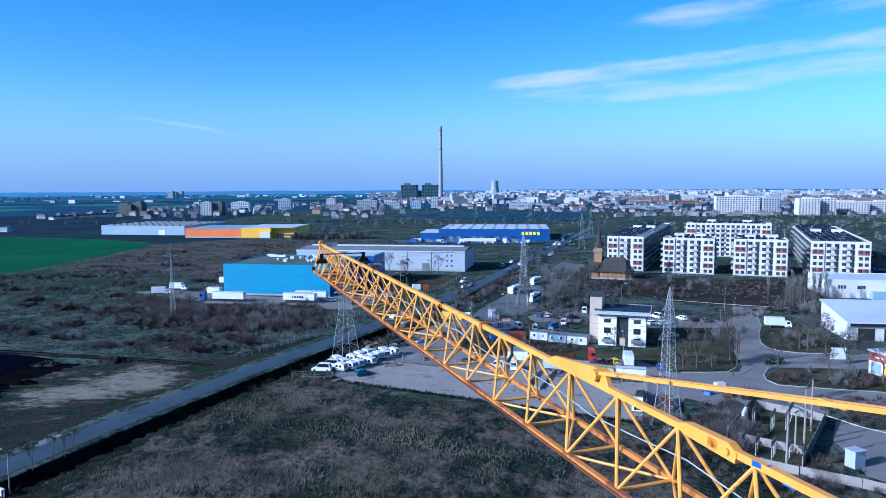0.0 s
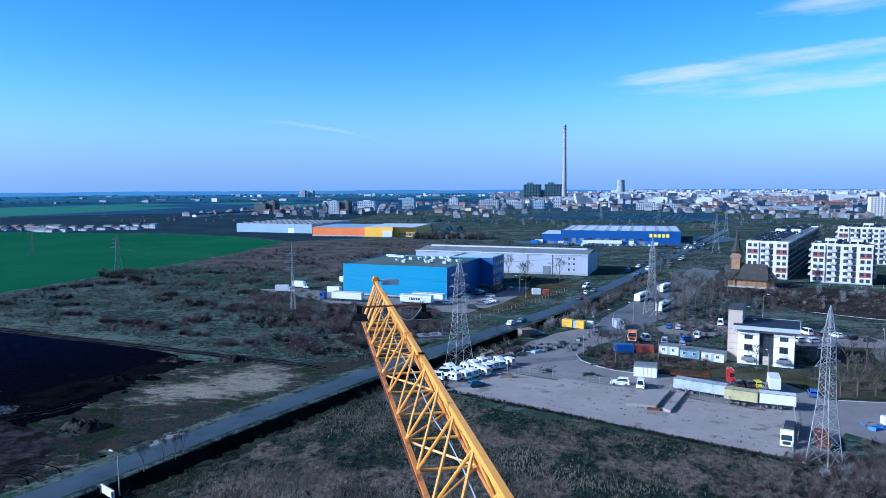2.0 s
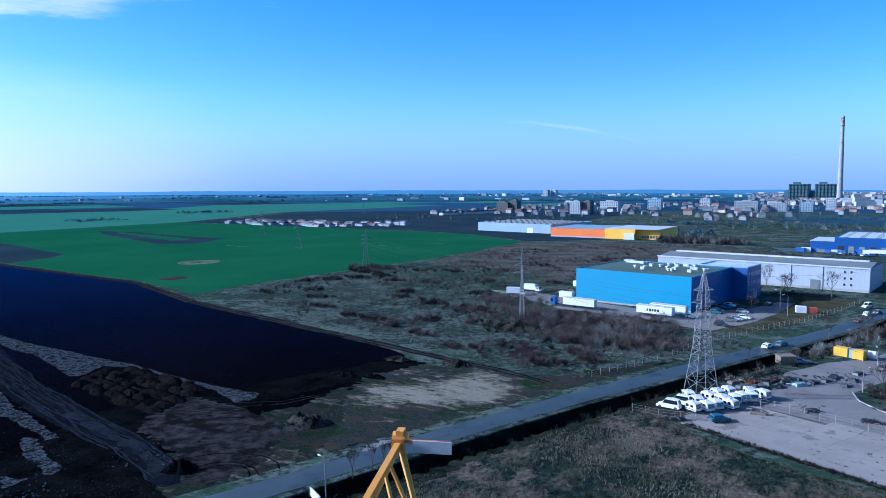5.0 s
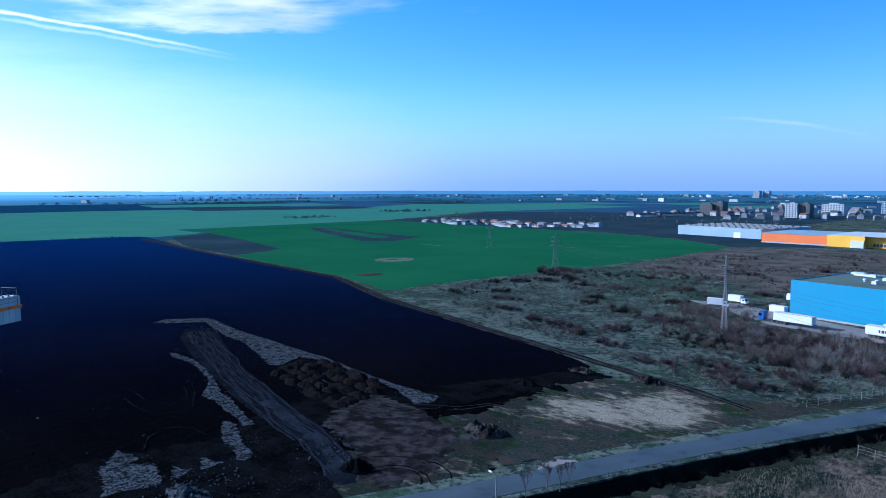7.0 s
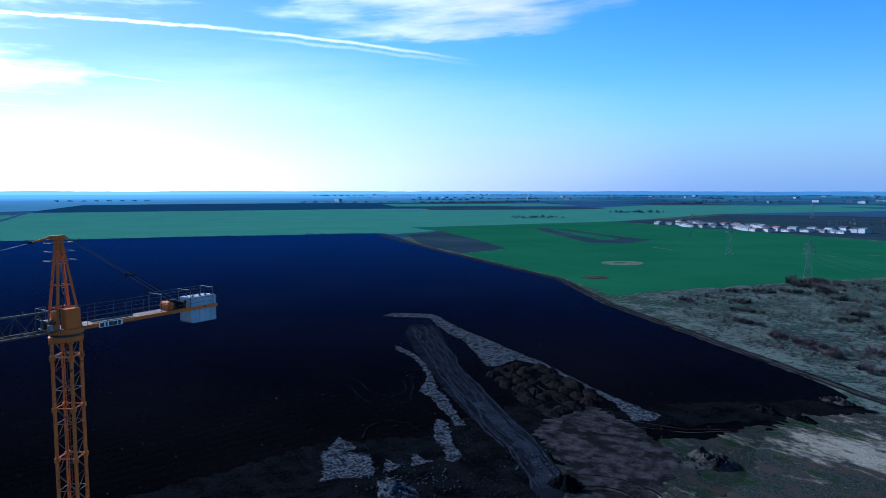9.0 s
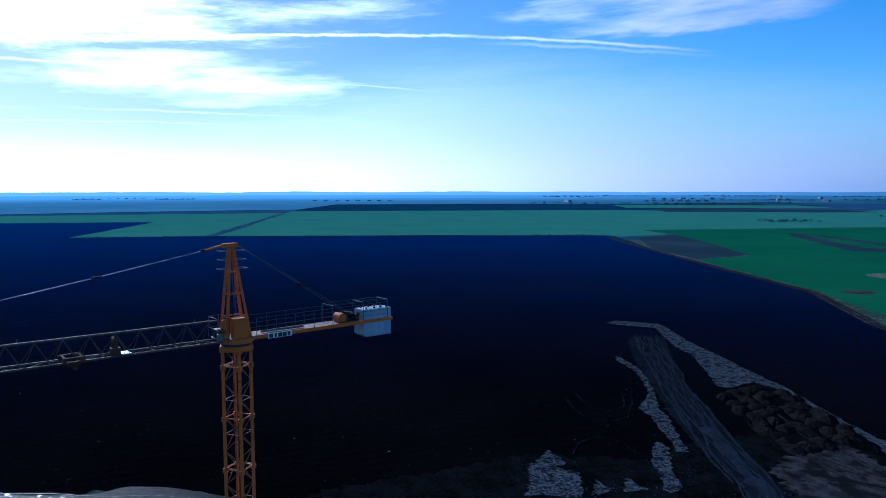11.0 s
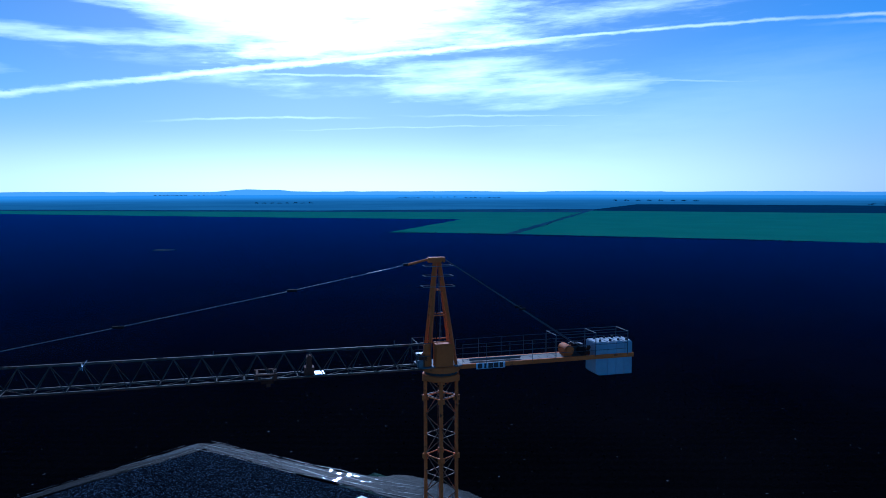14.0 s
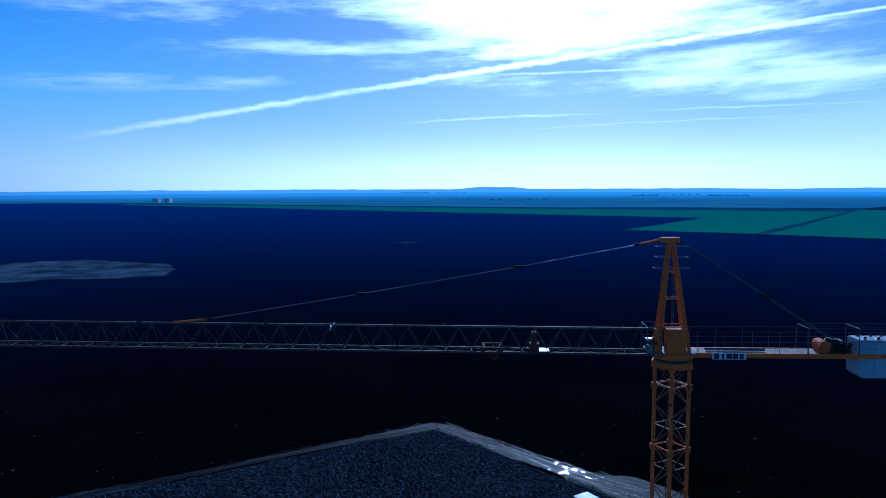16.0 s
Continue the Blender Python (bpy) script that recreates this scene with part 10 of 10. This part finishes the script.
SPOTS = [(0, 73.1, 164.6), (0, 79.2, 169.5), (1, 51.6, 162.3), (1, 63.5, 142), (1, 67, 142.3), (1, 71.1, 143.5), (1, 74.6, 146.2), (1, 77.5, 150), (2, 134.4, 230.9), (2, 138.7, 233.6), (2, 140.5, 227.8), (2, 143.5, 229.8), (2, 129.3, 240), (2, 146.8, 240), (2, 131, 226), (1, 95, 134), (1, 108, 150),
         (0, -15, 323.8), (0, 2.5, 321.3), (1, 50.7, 209.6), (1, 45.5, 252.1), (0, 52.2, 264.3), (2, 35.8, 225.3), (1, 12.7, 233.5), (1, -22.5, 270), (1, 41, 228), (1, 46, 236), (1, 44, 226), (0, 52, 248), (0, 60, 262), (1, 66, 250), (1, 58, 232), (1, 38, 204), (1, 84, 158), (1, 88, 176), (1, 92, 186), (1, 62, 190), (1, 56, 200), (1, 70, 215), (0, 60, 290), (1, 115, 182), (1, 112, 168), (2, 36, 236), (2, 34, 240), (1, 92, 300), (1, 72, 290),
         (2, 137.3, 241.9), (2, 143.5, 249.6), (2, 145.2, 243.6), (2, 153.8, 249.2), (2, 150.9, 239.5), (0, 141.9, 241.7), (1, 76.2, 147.1), (1, 78.5, 149), (2, 78.1, 145), (0, 103.1, 159.4), (1, 109.6, 166.5), (1, 102.1, 161.8), (1, 106.7, 157),
         (0, 66.8, 276.9), (0, 60, 260), (2, 59.5, 271.2), (2, 75.5, 310.2), (2, 52.7, 350.8), (0, 56, 350.7), (2, 51.7, 360.4), (0, 46.2, 253.9), (2, 47.8, 248.8), (0, 54.1, 239), (2, 63.5, 275.6), (0, 67.3, 281.6), (2, 58.2, 275.8), (0, -23, 336.6), (0, -13.7, 319.9), (1, 87.5, 143.5), (0, 99, 133), (0, 104, 128), (1, 14, 172), (1, 22, 186), (1, 28, 168), (1, 18, 163), (1, 40, 182)]
for w, a in ((52, -1), (56, 4.4), (60, 4.6), (58, 5.0), (150, 5.0), (172, 4.4), (215, 4.6)):
    SPOTS.append((3, *by_road(w, a if a > 0 else 4.8)))
first = set()
for kind, x, y in SPOTS:
    size = q.uniform(1.0, 1.5) if kind < 2 else q.uniform(0.8, 1.2)
    m = at(x, y, 0.0, q.uniform(0, 360), size)
    if kind in first:
        copy_thing(TREES[kind], m)
    else:
        TREES[kind].matrix_world = m
        first.add(kind)

# spoil heaps and manure rows
def heap(x, y, rx, ry, h, mat, label, seed, name_="soil_mound", turn=0, lumps=1.0, bits=44):
    s, n, rows, r = Shape(), 30, 9, random.Random(seed)
    for k in range(rows):
        f = 1 - k / (rows - 1)
        for i in range(n):
            t = 2 * math.pi * i / n
            j = 1 + 0.3 * noise.noise((math.cos(t) * 1.8 + seed * 3.1, math.sin(t) * 1.8, 4.0))
            x_, y_ = rx * f * math.cos(t) * j, ry * f * math.sin(t) * j
            lump = 0.75 + lumps * (0.8 * noise.noise((x_ * 0.7 + seed, y_ * 0.7, 1.0)) + 0.5 * noise.noise((x_ * 2.1, y_ * 2.1 + seed, 2.0)))
            s.v.append((x_, y_, h * (1 - f ** 1.7) * max(0.2, lump) - (0.08 if k == 0 else 0.0)))
    for k in range(rows - 1):
        for i in range(n):
            s.f.append((k * n + i, k * n + (i + 1) % n, (k + 1) * n + (i + 1) % n, (k + 1) * n + i))
    for k in range(bits):
        t, d = r.uniform(0, 6.283), r.uniform(0.25, 1.1)
        s.box(rx * d * math.cos(t), ry * d * math.sin(t), max(0, h * (0.75 - d)) * 0.8, r.uniform(0.15, 0.5), r.uniform(0.15, 0.45), r.uniform(0.12, 0.35), r.uniform(0, 90), 0.6)
    single(name_, s, mat, label, "heap", m=at(x, y, 0.08, turn), group="heaps of soil")


heap(-84.6, 98.6, 4.6, 3.0, 2.0, M["spoil"], "grey heap of rubble and soil", 1)
heap(-80, 152.0, 4.0, 2.6, 1.9, M["spoil"], "dark heap of soil beside the lane", 2)
heap(-97, 149.5, 3.5, 2.2, 1.2, M["spoil"], "low dark heap of clods", 3)
heap(-100, 130, 4.0, 2.0, 1.3, M["soil"], "low ridge of dark soil", 4)
heap(-92, 132, 3.0, 1.6, 0.9, M["soil"], "small ridge of dark soil", 7)
heap(-88, 70.5, 3.0, 2.4, 1.6, M["soil"], "dark heap beside the track", 5)
heap(-97, 46, 6.0, 3.2, 1.4, M["pale_soil"], "pale heap of building rubble", 6)
for row in range(5):
    for i in range(8):
        if (row * 5 + i * 3) % 11 == 0:
            continue
        x, y = -155 + i * 4.6 + row * 1.4 + q.uniform(-1, 1), 108.5 - row * 3.4 - i * (0.5 + row * 0.1) + q.uniform(-0.8, 0.8)
        heap(x, y, q.uniform(2.6, 3.8), q.uniform(1.7, 2.4), q.uniform(0.7, 1.2), M["manure"], "brown heap of tipped manure in a row", 20 + row * 9 + i, "manure_mound", q.uniform(-40, 10), 0.35, 8)
for x, y, r0, n, seed in ((-85, 96, 3.5, 40, 1), (-97, 72, 6, 60, 2), (-100, 50, 8, 80, 3)):
    s, r = Shape(), random.Random(seed)
    for i in range(n):
        s.box(x + r.gauss(0, r0 / 2), y + r.gauss(0, r0 / 2), 0.05, r.uniform(0.15, 0.5), r.uniform(0.15, 0.5), r.uniform(0.1, 0.3), r.uniform(0, 90), 0.7)
    stuff("rubble", s, M["pale_soil"], "scattered pale lumps of rubble", "rubble")
stones, r = Shape(), random.Random(88)
for cx, cy, rx, ry, n in ((-116, 43, 9, 5, 260), (-113, 64, 9, 4, 160), (-150, 78, 24, 4, 260), (-200, 107, 26, 4, 260), (-130, 107, 24, 3, 160), (-106, 52, 8, 8, 130), (-92, 58, 6, 5, 120), (-86, 63, 4, 3, 60), (-120, 99, 8, 5, 80), (-140, 60, 26, 14, 120)):
    for i in range(n):
        a = r.uniform(0.05, 0.13)
        stones.box(cx + r.gauss(0, 0.55) * rx, cy + r.gauss(0, 0.55) * ry, 0.1, a, a * r.uniform(0.6, 1.0), a * 0.7, r.uniform(0, 90), 0.6)
stuff("scattered_stones", stones, M["stone"], "small pale stones scattered over the dark soil", "stones")
# crumbs and clods over the tilled land
clods = Shape()
for i in range(2600):
    x, y = q.uniform(-260, -105), q.uniform(-60, 200)
    a = q.uniform(0.1, 0.28)
    clods.box(x, y, 0.02, a, a, a * 0.6, q.uniform(0, 90), 0.6)
stuff("clods", clods, M["plough"], "scattered clods on the ploughed field", "clods")

# far woods, tree lines and orchard
far = Shape()
def copse(x, y, rx, ry, n, h):
    for i in range(n):
        leafy_into(far, x + q.uniform(-1, 1) * rx, y + q.uniform(-1, 1) * ry, h * 0.7, h * q.uniform(0.6, 1.1), 26, q, 0.0, h * 0.2)
for i in range(110):
    x, y = -717 + 44 * i / 110, -240 + 508 * i / 110
    if noise.noise((y * 0.02, 1.0, 2.0)) > -0.15:
        leafy_into(far, x + q.uniform(-3, 3), y + q.uniform(-2, 2), q.uniform(1.5, 3.0), q.uniform(0.5, 1.5), 34, q, 0.0, 0.4)
for args in ((-905, 618, 22, 40, 26, 4), (-1010, 915, 26, 50, 30, 5), (-150, 700, 50, 6, 40, 6), (-1090, -104, 370, 4, 36, 1.6), (40, 880, 220, 6, 120, 5)):
    copse(*args)
for i in range(230):
    az = q.uniform(-40, 150)
    d = q.choice((2250, 2600, 3000, 3300, 3600, 4000, 4300, 4500)) * q.uniform(0.94, 1.06)
    x, y = -math.sin(radians(az)) * d, math.cos(radians(az)) * d
    length, h = q.uniform(40, 160), q.uniform(3, 7)
    if az > 72 and i % 9:
        continue
    for k in range(8):
        leafy_into(far, x + math.cos(radians(az)) * length * (k / 8 - 0.5) * 2, y + math.sin(radians(az)) * length * (k / 8 - 0.5) * 2, h * 1.6, h * q.uniform(0.6, 1.0), 18, q, 0.0, h * 0.5)
for i in range(34):
    for j in range(16):
        x, y = -80 + i * 7.5 + j * 2, 1060 + j * 11 - i * 3.2
        bush_into(far, x, y, 1.8, 3.0, 8, q, 0.0, 0.4)
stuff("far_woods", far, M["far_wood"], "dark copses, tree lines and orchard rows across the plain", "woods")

# ---- villages and the city on the plain ----
def house(x, y, turn, w, d, h, roof, label, mats=("render_white", "tile_red")):
    b = thing("house", label, "house", at(x, y, 0, turn), "far houses")
    part("wall", Shape().box(0, 0, 0, w, d, h), M[mats[0]], b)
    part("roof", Shape().add([(-w / 2 - 0.4, -d / 2 - 0.4, h), (w / 2 + 0.4, -d / 2 - 0.4, h), (w / 2 + 0.4, d / 2 + 0.4, h), (-w / 2 - 0.4, d / 2 + 0.4, h), (-w / 2, 0, h + roof), (w / 2, 0, h + roof)], [(0, 1, 5, 4), (2, 3, 4, 5), (1, 2, 5), (3, 0, 4), (3, 2, 1, 0)]), M[mats[1]], b)
    if y < 1000:
        window(b, pose(-w / 4, -d / 2 - 0.03, h * 0.35), 1.5, 1.5, 1)
        window(b, pose(w / 4, -d / 2 - 0.03, h * 0.35), 1.5, 1.5, 1)


r = random.Random(41)
for i in range(42):
    x = -678 + i * 5.5
    y = 652 + 12 * math.sin(i * 0.4) + (26 if i % 2 else 0) + max(0, i - 30) * 4
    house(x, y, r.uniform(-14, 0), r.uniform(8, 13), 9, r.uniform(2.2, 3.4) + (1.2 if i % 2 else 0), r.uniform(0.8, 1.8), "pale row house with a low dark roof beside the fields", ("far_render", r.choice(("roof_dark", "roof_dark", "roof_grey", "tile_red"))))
for i in range(15):
    house(-560 + i * 2.6, 1000 + i * 9, 80, 9, 8, 3.6, 2.4, "row house with a dark roof at the edge of town", ("render_white", "roof_dark"))


def block(x, y, turn, w, d, floors, mat, label):
    b = thing("apartment_block", label, "apartment block", at(x, y, 0, turn), "far apartment blocks")
    h = floors * 3.0
    part("wall", shell(w, d, h), M[mat], b)
    part("roof_house", Shape().box(w / 2, d / 2, h, w * 0.4, d * 0.5, 2.4), M[mat], b)
    part("parapet", parapet(w, d, h, 0.6), M[mat], b)
    bands = max(3, int(w / 4))
    panes = Shape()
    for k in range(floors):
        for i in range(bands):
            panes.box(w * (i + 0.5) / bands, -0.05, k * 3.0 + 0.9, 2.0, 0.14, 1.5)
    tagged(part("glazing", panes, M["glass"], b, "rows of small dark windows"), kind="stuff")


for row in ((-528, 1138, -5, 22, 16, 6, "render_dark", "unfinished dark apartment block at the edge of town"), (-505, 1142, -5, 14, 18, 7, "render_dark", "dark grey apartment block at the edge of town"), (-390, 1130, -5, 18, 14, 7, "far_render", "white apartment block at the edge of town"), (-370, 1134, -5, 14, 16, 7, "render_dark", "dark apartment block under construction"),
            (-384, 1280, -5, 34, 16, 6, "far_render", "bare concrete apartment block under construction"), (-268, 1640, -5, 22, 16, 6, "far_render", "white apartment block far off"), (-330, 1420, -5, 26, 14, 7, "light_blue", "pale blue apartment block far off"), (-1190, 3060, -5, 26, 20, 10, "far_render", "tall grey apartment tower far off"), (-1158, 3080, -5, 26, 20, 10, "far_render", "tall grey apartment tower beside another"),
            (436, 1088, -8, 66, 16, 9, "render_white", "long white apartment block with dark roof edge"), (504, 1074, -8, 24, 20, 8, "far_render", "cream apartment block in a row"), (534, 1024, -8, 30, 18, 8, "render_white", "white apartment block with dark stripes"), (570, 1030, -8, 22, 18, 8, "render_white", "white apartment block in a row"), (598, 1066, -8, 62, 18, 6, "render_white", "long low white apartment block"), (662, 1074, -8, 60, 18, 6, "render_white", "pale apartment block at the edge of view"), (730, 1080, -8, 70, 18, 6, "far_render", "cream apartment block at the edge of view"),
            (136, 1362, -5, 44, 14, 4, "far_render", "white terrace of flats beyond the orchard"), (184, 1374, -5, 34, 14, 3, "far_render", "low white terrace beyond the orchard"), (-166, 1390, -5, 40, 14, 6, "far_render", "white apartment block beyond the stores"), (-110, 1402, -5, 30, 16, 5, "far_render", "white flats beyond the stores"), (-60, 1410, -5, 22, 16, 5, "light_blue", "pale blue flats beyond the stores"), (-20, 1500, -5, 16, 16, 7, "far_render", "plain white tower of flats")):
    block(*row)
for i in range(70):
    x, y = r.uniform(-420, 560), r.uniform(1180, 1750)
    if abs(x - 60) < 200 and y < 1280:
        continue
    house(x, y, r.uniform(-30, 30), r.uniform(9, 16), r.uniform(8, 11), r.uniform(3.5, 7), r.uniform(2, 3.5), "suburban house with a pitched roof", (r.choice(("far_render", "render_cream", "far_render")), r.choice(("tile_red", "tile_red", "roof_grey", "roof_dark"))))
for i in range(16):
    house(-545 + r.uniform(0, 260), 1150 + r.uniform(-30, 120), r.uniform(-30, 30), r.uniform(9, 14), 9, r.uniform(3.5, 6), 2.5, "house near the unfinished blocks", ("far_render", r.choice(("tile_red", "roof_dark"))))
single("long_shed", Shape().box(0, 0, 0, 150, 24, 5.5).box(0, 0, 5.5, 151, 25, 2.0, top=0.6), M["tile_red"], "long red roofed hall in the city", "hall", m=at(560, 1720, 0, -6))
single("long_shed", Shape().box(0, 0, 0, 90, 20, 6), M["light_blue"], "long pale blue hall in the city", "hall", m=at(400, 1360, 0, -6))
city, roofs, flats = Shape(), Shape(), Shape()
for i in range(8600):
    far_out = r.random() ** 0.7
    d = 1750 + 2850 * far_out
    az = -(r.random() ** 0.8) * 42 + 7 * r.random() if r.random() < 0.95 else r.uniform(-5, 28)
    x, y = -math.sin(radians(az)) * d, math.cos(radians(az)) * d
    clump = noise.noise((x * 0.002, y * 0.002, 4.0))
    if az > 6 and clump < 0.2:
        continue
    if clump > r.uniform(-0.1, 0.5):
        w, dd, h = r.uniform(12, 40), r.uniform(10, 15), r.choice((7, 9, 9, 12, 12, 15, 21)) * r.uniform(0.9, 1.1) * (0.55 if az > 3 else 1.0)
        (flats if r.random() < 0.7 else city).box(x, y, 0, w, dd, h, r.choice((-8, 82, -30, 20)))
    else:
        w, dd, h = r.uniform(7, 14), r.uniform(7, 11), r.uniform(3.5, 7)
        t = r.uniform(-30, 30)
        city.box(x, y, 0, w, dd, h, t)
        roofs.box(x, y, h, w * 1.06, dd * 1.1, 2.4, t, 0.35)
for i in range(60):
    az, d = r.uniform(4, 74), r.uniform(2300, 4500)
    x, y = -math.sin(radians(az)) * d, math.cos(radians(az)) * d
    city.box(x, y, 0, r.uniform(8, 34), r.uniform(8, 16), r.uniform(3, 9), r.uniform(-30, 30))
# gardens, sheds and small houses between the stores and the city
q = random.Random(43)
gardens = Shape()
for i in range(2600):
    x, y = q.uniform(-620, 900), q.uniform(760, 1800)
    if i % 3 == 0:
        x, y = q.uniform(235, 760), q.uniform(520, 1060)
    if inside(x, y, [(-94, 1057), (34, 1251), (240, 1180), (210, 900), (100, 905)]) or noise.noise((x * 0.006, y * 0.006, 6.0)) < q.uniform(-0.25, 0.3):
        continue
    if q.random() < 0.38 and y > 1000:
        w, dd, h, t = q.uniform(7, 13), q.uniform(6, 10), q.uniform(3, 6), q.uniform(-30, 30)
        city.box(x, y, 0, w, dd, h, t)
        roofs.box(x, y, h, w * 1.06, dd * 1.1, 2.2, t, 0.35)
    bush_into(gardens, x + q.uniform(-9, 9), y + q.uniform(-9, 9), q.uniform(2, 4), q.uniform(3, 7), 16, q, 0.0, 0.3)
stuff("garden_trees", gardens, M["twig"], "bare garden trees and hedges of the suburbs", "trees")
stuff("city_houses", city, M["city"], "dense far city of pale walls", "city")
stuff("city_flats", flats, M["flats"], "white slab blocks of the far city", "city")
stuff("city_roofs", roofs, M["city_roof"], "clay roofs of the far city", "city")
for x, y, w in ((-1243, -1840, 21), (-1262, -1812, 23)):
    farm = thing("farm_building", "white farm silo hall beyond the ploughed field", "farm", at(x, y, 0, 34))
    part("wall", Shape().box(0, 0, 0, w, 16, 11), M["render_white"], farm)
    part("roof", Shape().box(0, 0, 11, w + 1, 17, 1.4, top=0.7), M["roof_grey"], farm)



# ---- concrete slabs of the yard, laid row by row ----
def slab_yard():
    ring = [(-20.5, 134.5), (-6, 126.6), (5, 120.2), (16, 115.6), (25, 111), (34, 106.4), (41.5, 103.4), (45.5, 112), (50, 129), (38.8, 131.6), (31, 137), (25.5, 141.6), (18.3, 140.8), (10.5, 143.7), (2.4, 147), (-5.8, 150.2), (-14, 151), (-16.3, 139.4)]
    base = field("concrete_yard", ring, 0.08, M["joint"], "yard of large worn concrete slabs with dark joints", "concrete yard", 3, 0.1)
    ux, uy = Vector((0.905, -0.425)), Vector((0.425, 0.905))
    origin = Vector((-20, 134.5))
    big = Shape().box(0, 0, 0, 5.975, 2.975, 0.14, chamfer=0.03).mesh("slab", M["concrete"])
    small = Shape().box(0, 0, 0, 2.975, 2.975, 0.14, chamfer=0.03).mesh("slab", M["concrete"])
    turn = math.degrees(math.atan2(ux.y, ux.x))
    q = random.Random(51)
    for j in range(-3, 16):
        start = q.uniform(0, 3)
        for i in range(-2, 15):
            p = origin + ux * (i * 6.0 + start) + uy * (j * 3.0)
            fits = all(inside((p + ux * a + uy * b).x, (p + ux * a + uy * b).y, ring) for a in (-2.6, 2.6) for b in (-1.2, 1.2))
            if fits:
                part("slab", big, None, base, "", pose(p.x, p.y, q.uniform(-0.015, 0.02), q.uniform(-0.2, 0.2), q.uniform(-0.1, 0.1), turn + q.uniform(-0.4, 0.4)))
            else:
                for a in (-1.5, 1.5):
                    c = p + ux * a
                    if inside(c.x, c.y, ring):
                        part("slab", small, None, base, "", pose(c.x, c.y, q.uniform(-0.02, 0.03), 0, 0, turn + q.uniform(-1, 1)))


slab_yard()

# grass and weeds that grow in the joints and along the edge of the slabs
q = random.Random(52)
weeds = Shape()
ux, uy = Vector((0.905, -0.425)), Vector((0.425, 0.905))
for i in range(420):
    k, j = q.randint(0, 24), q.randint(-2, 10)
    p = Vector((-20, 134.5)) + ux * q.uniform(0, 72) + uy * (j * 3.0 + 1.5)
    if noise.noise((p.x * 0.1, p.y * 0.1, 4.0)) < 0.05 or not inside(p.x, p.y, [(-20.5, 134.5), (5, 120.2), (25, 111), (41.5, 103.4), (50, 129), (25.5, 141.6), (2.4, 147), (-14, 151)]):
        continue
    bush_into(weeds, p.x, p.y, q.uniform(0.15, 0.45), q.uniform(0.15, 0.4), 12, q, 0.1, 0.04)
for i in range(500):
    t = q.random()
    p = Vector((-20, 133)).lerp(Vector((42, 102)), t) + uy * q.uniform(-0.8, 0.5)
    bush_into(weeds, p.x, p.y, q.uniform(0.3, 0.8), q.uniform(0.3, 0.8), 16, q, 0.0, 0.04)
stuff("joint_weeds", weeds, M["hedge"], "dark weeds growing in the joints of the concrete yard", "weeds")
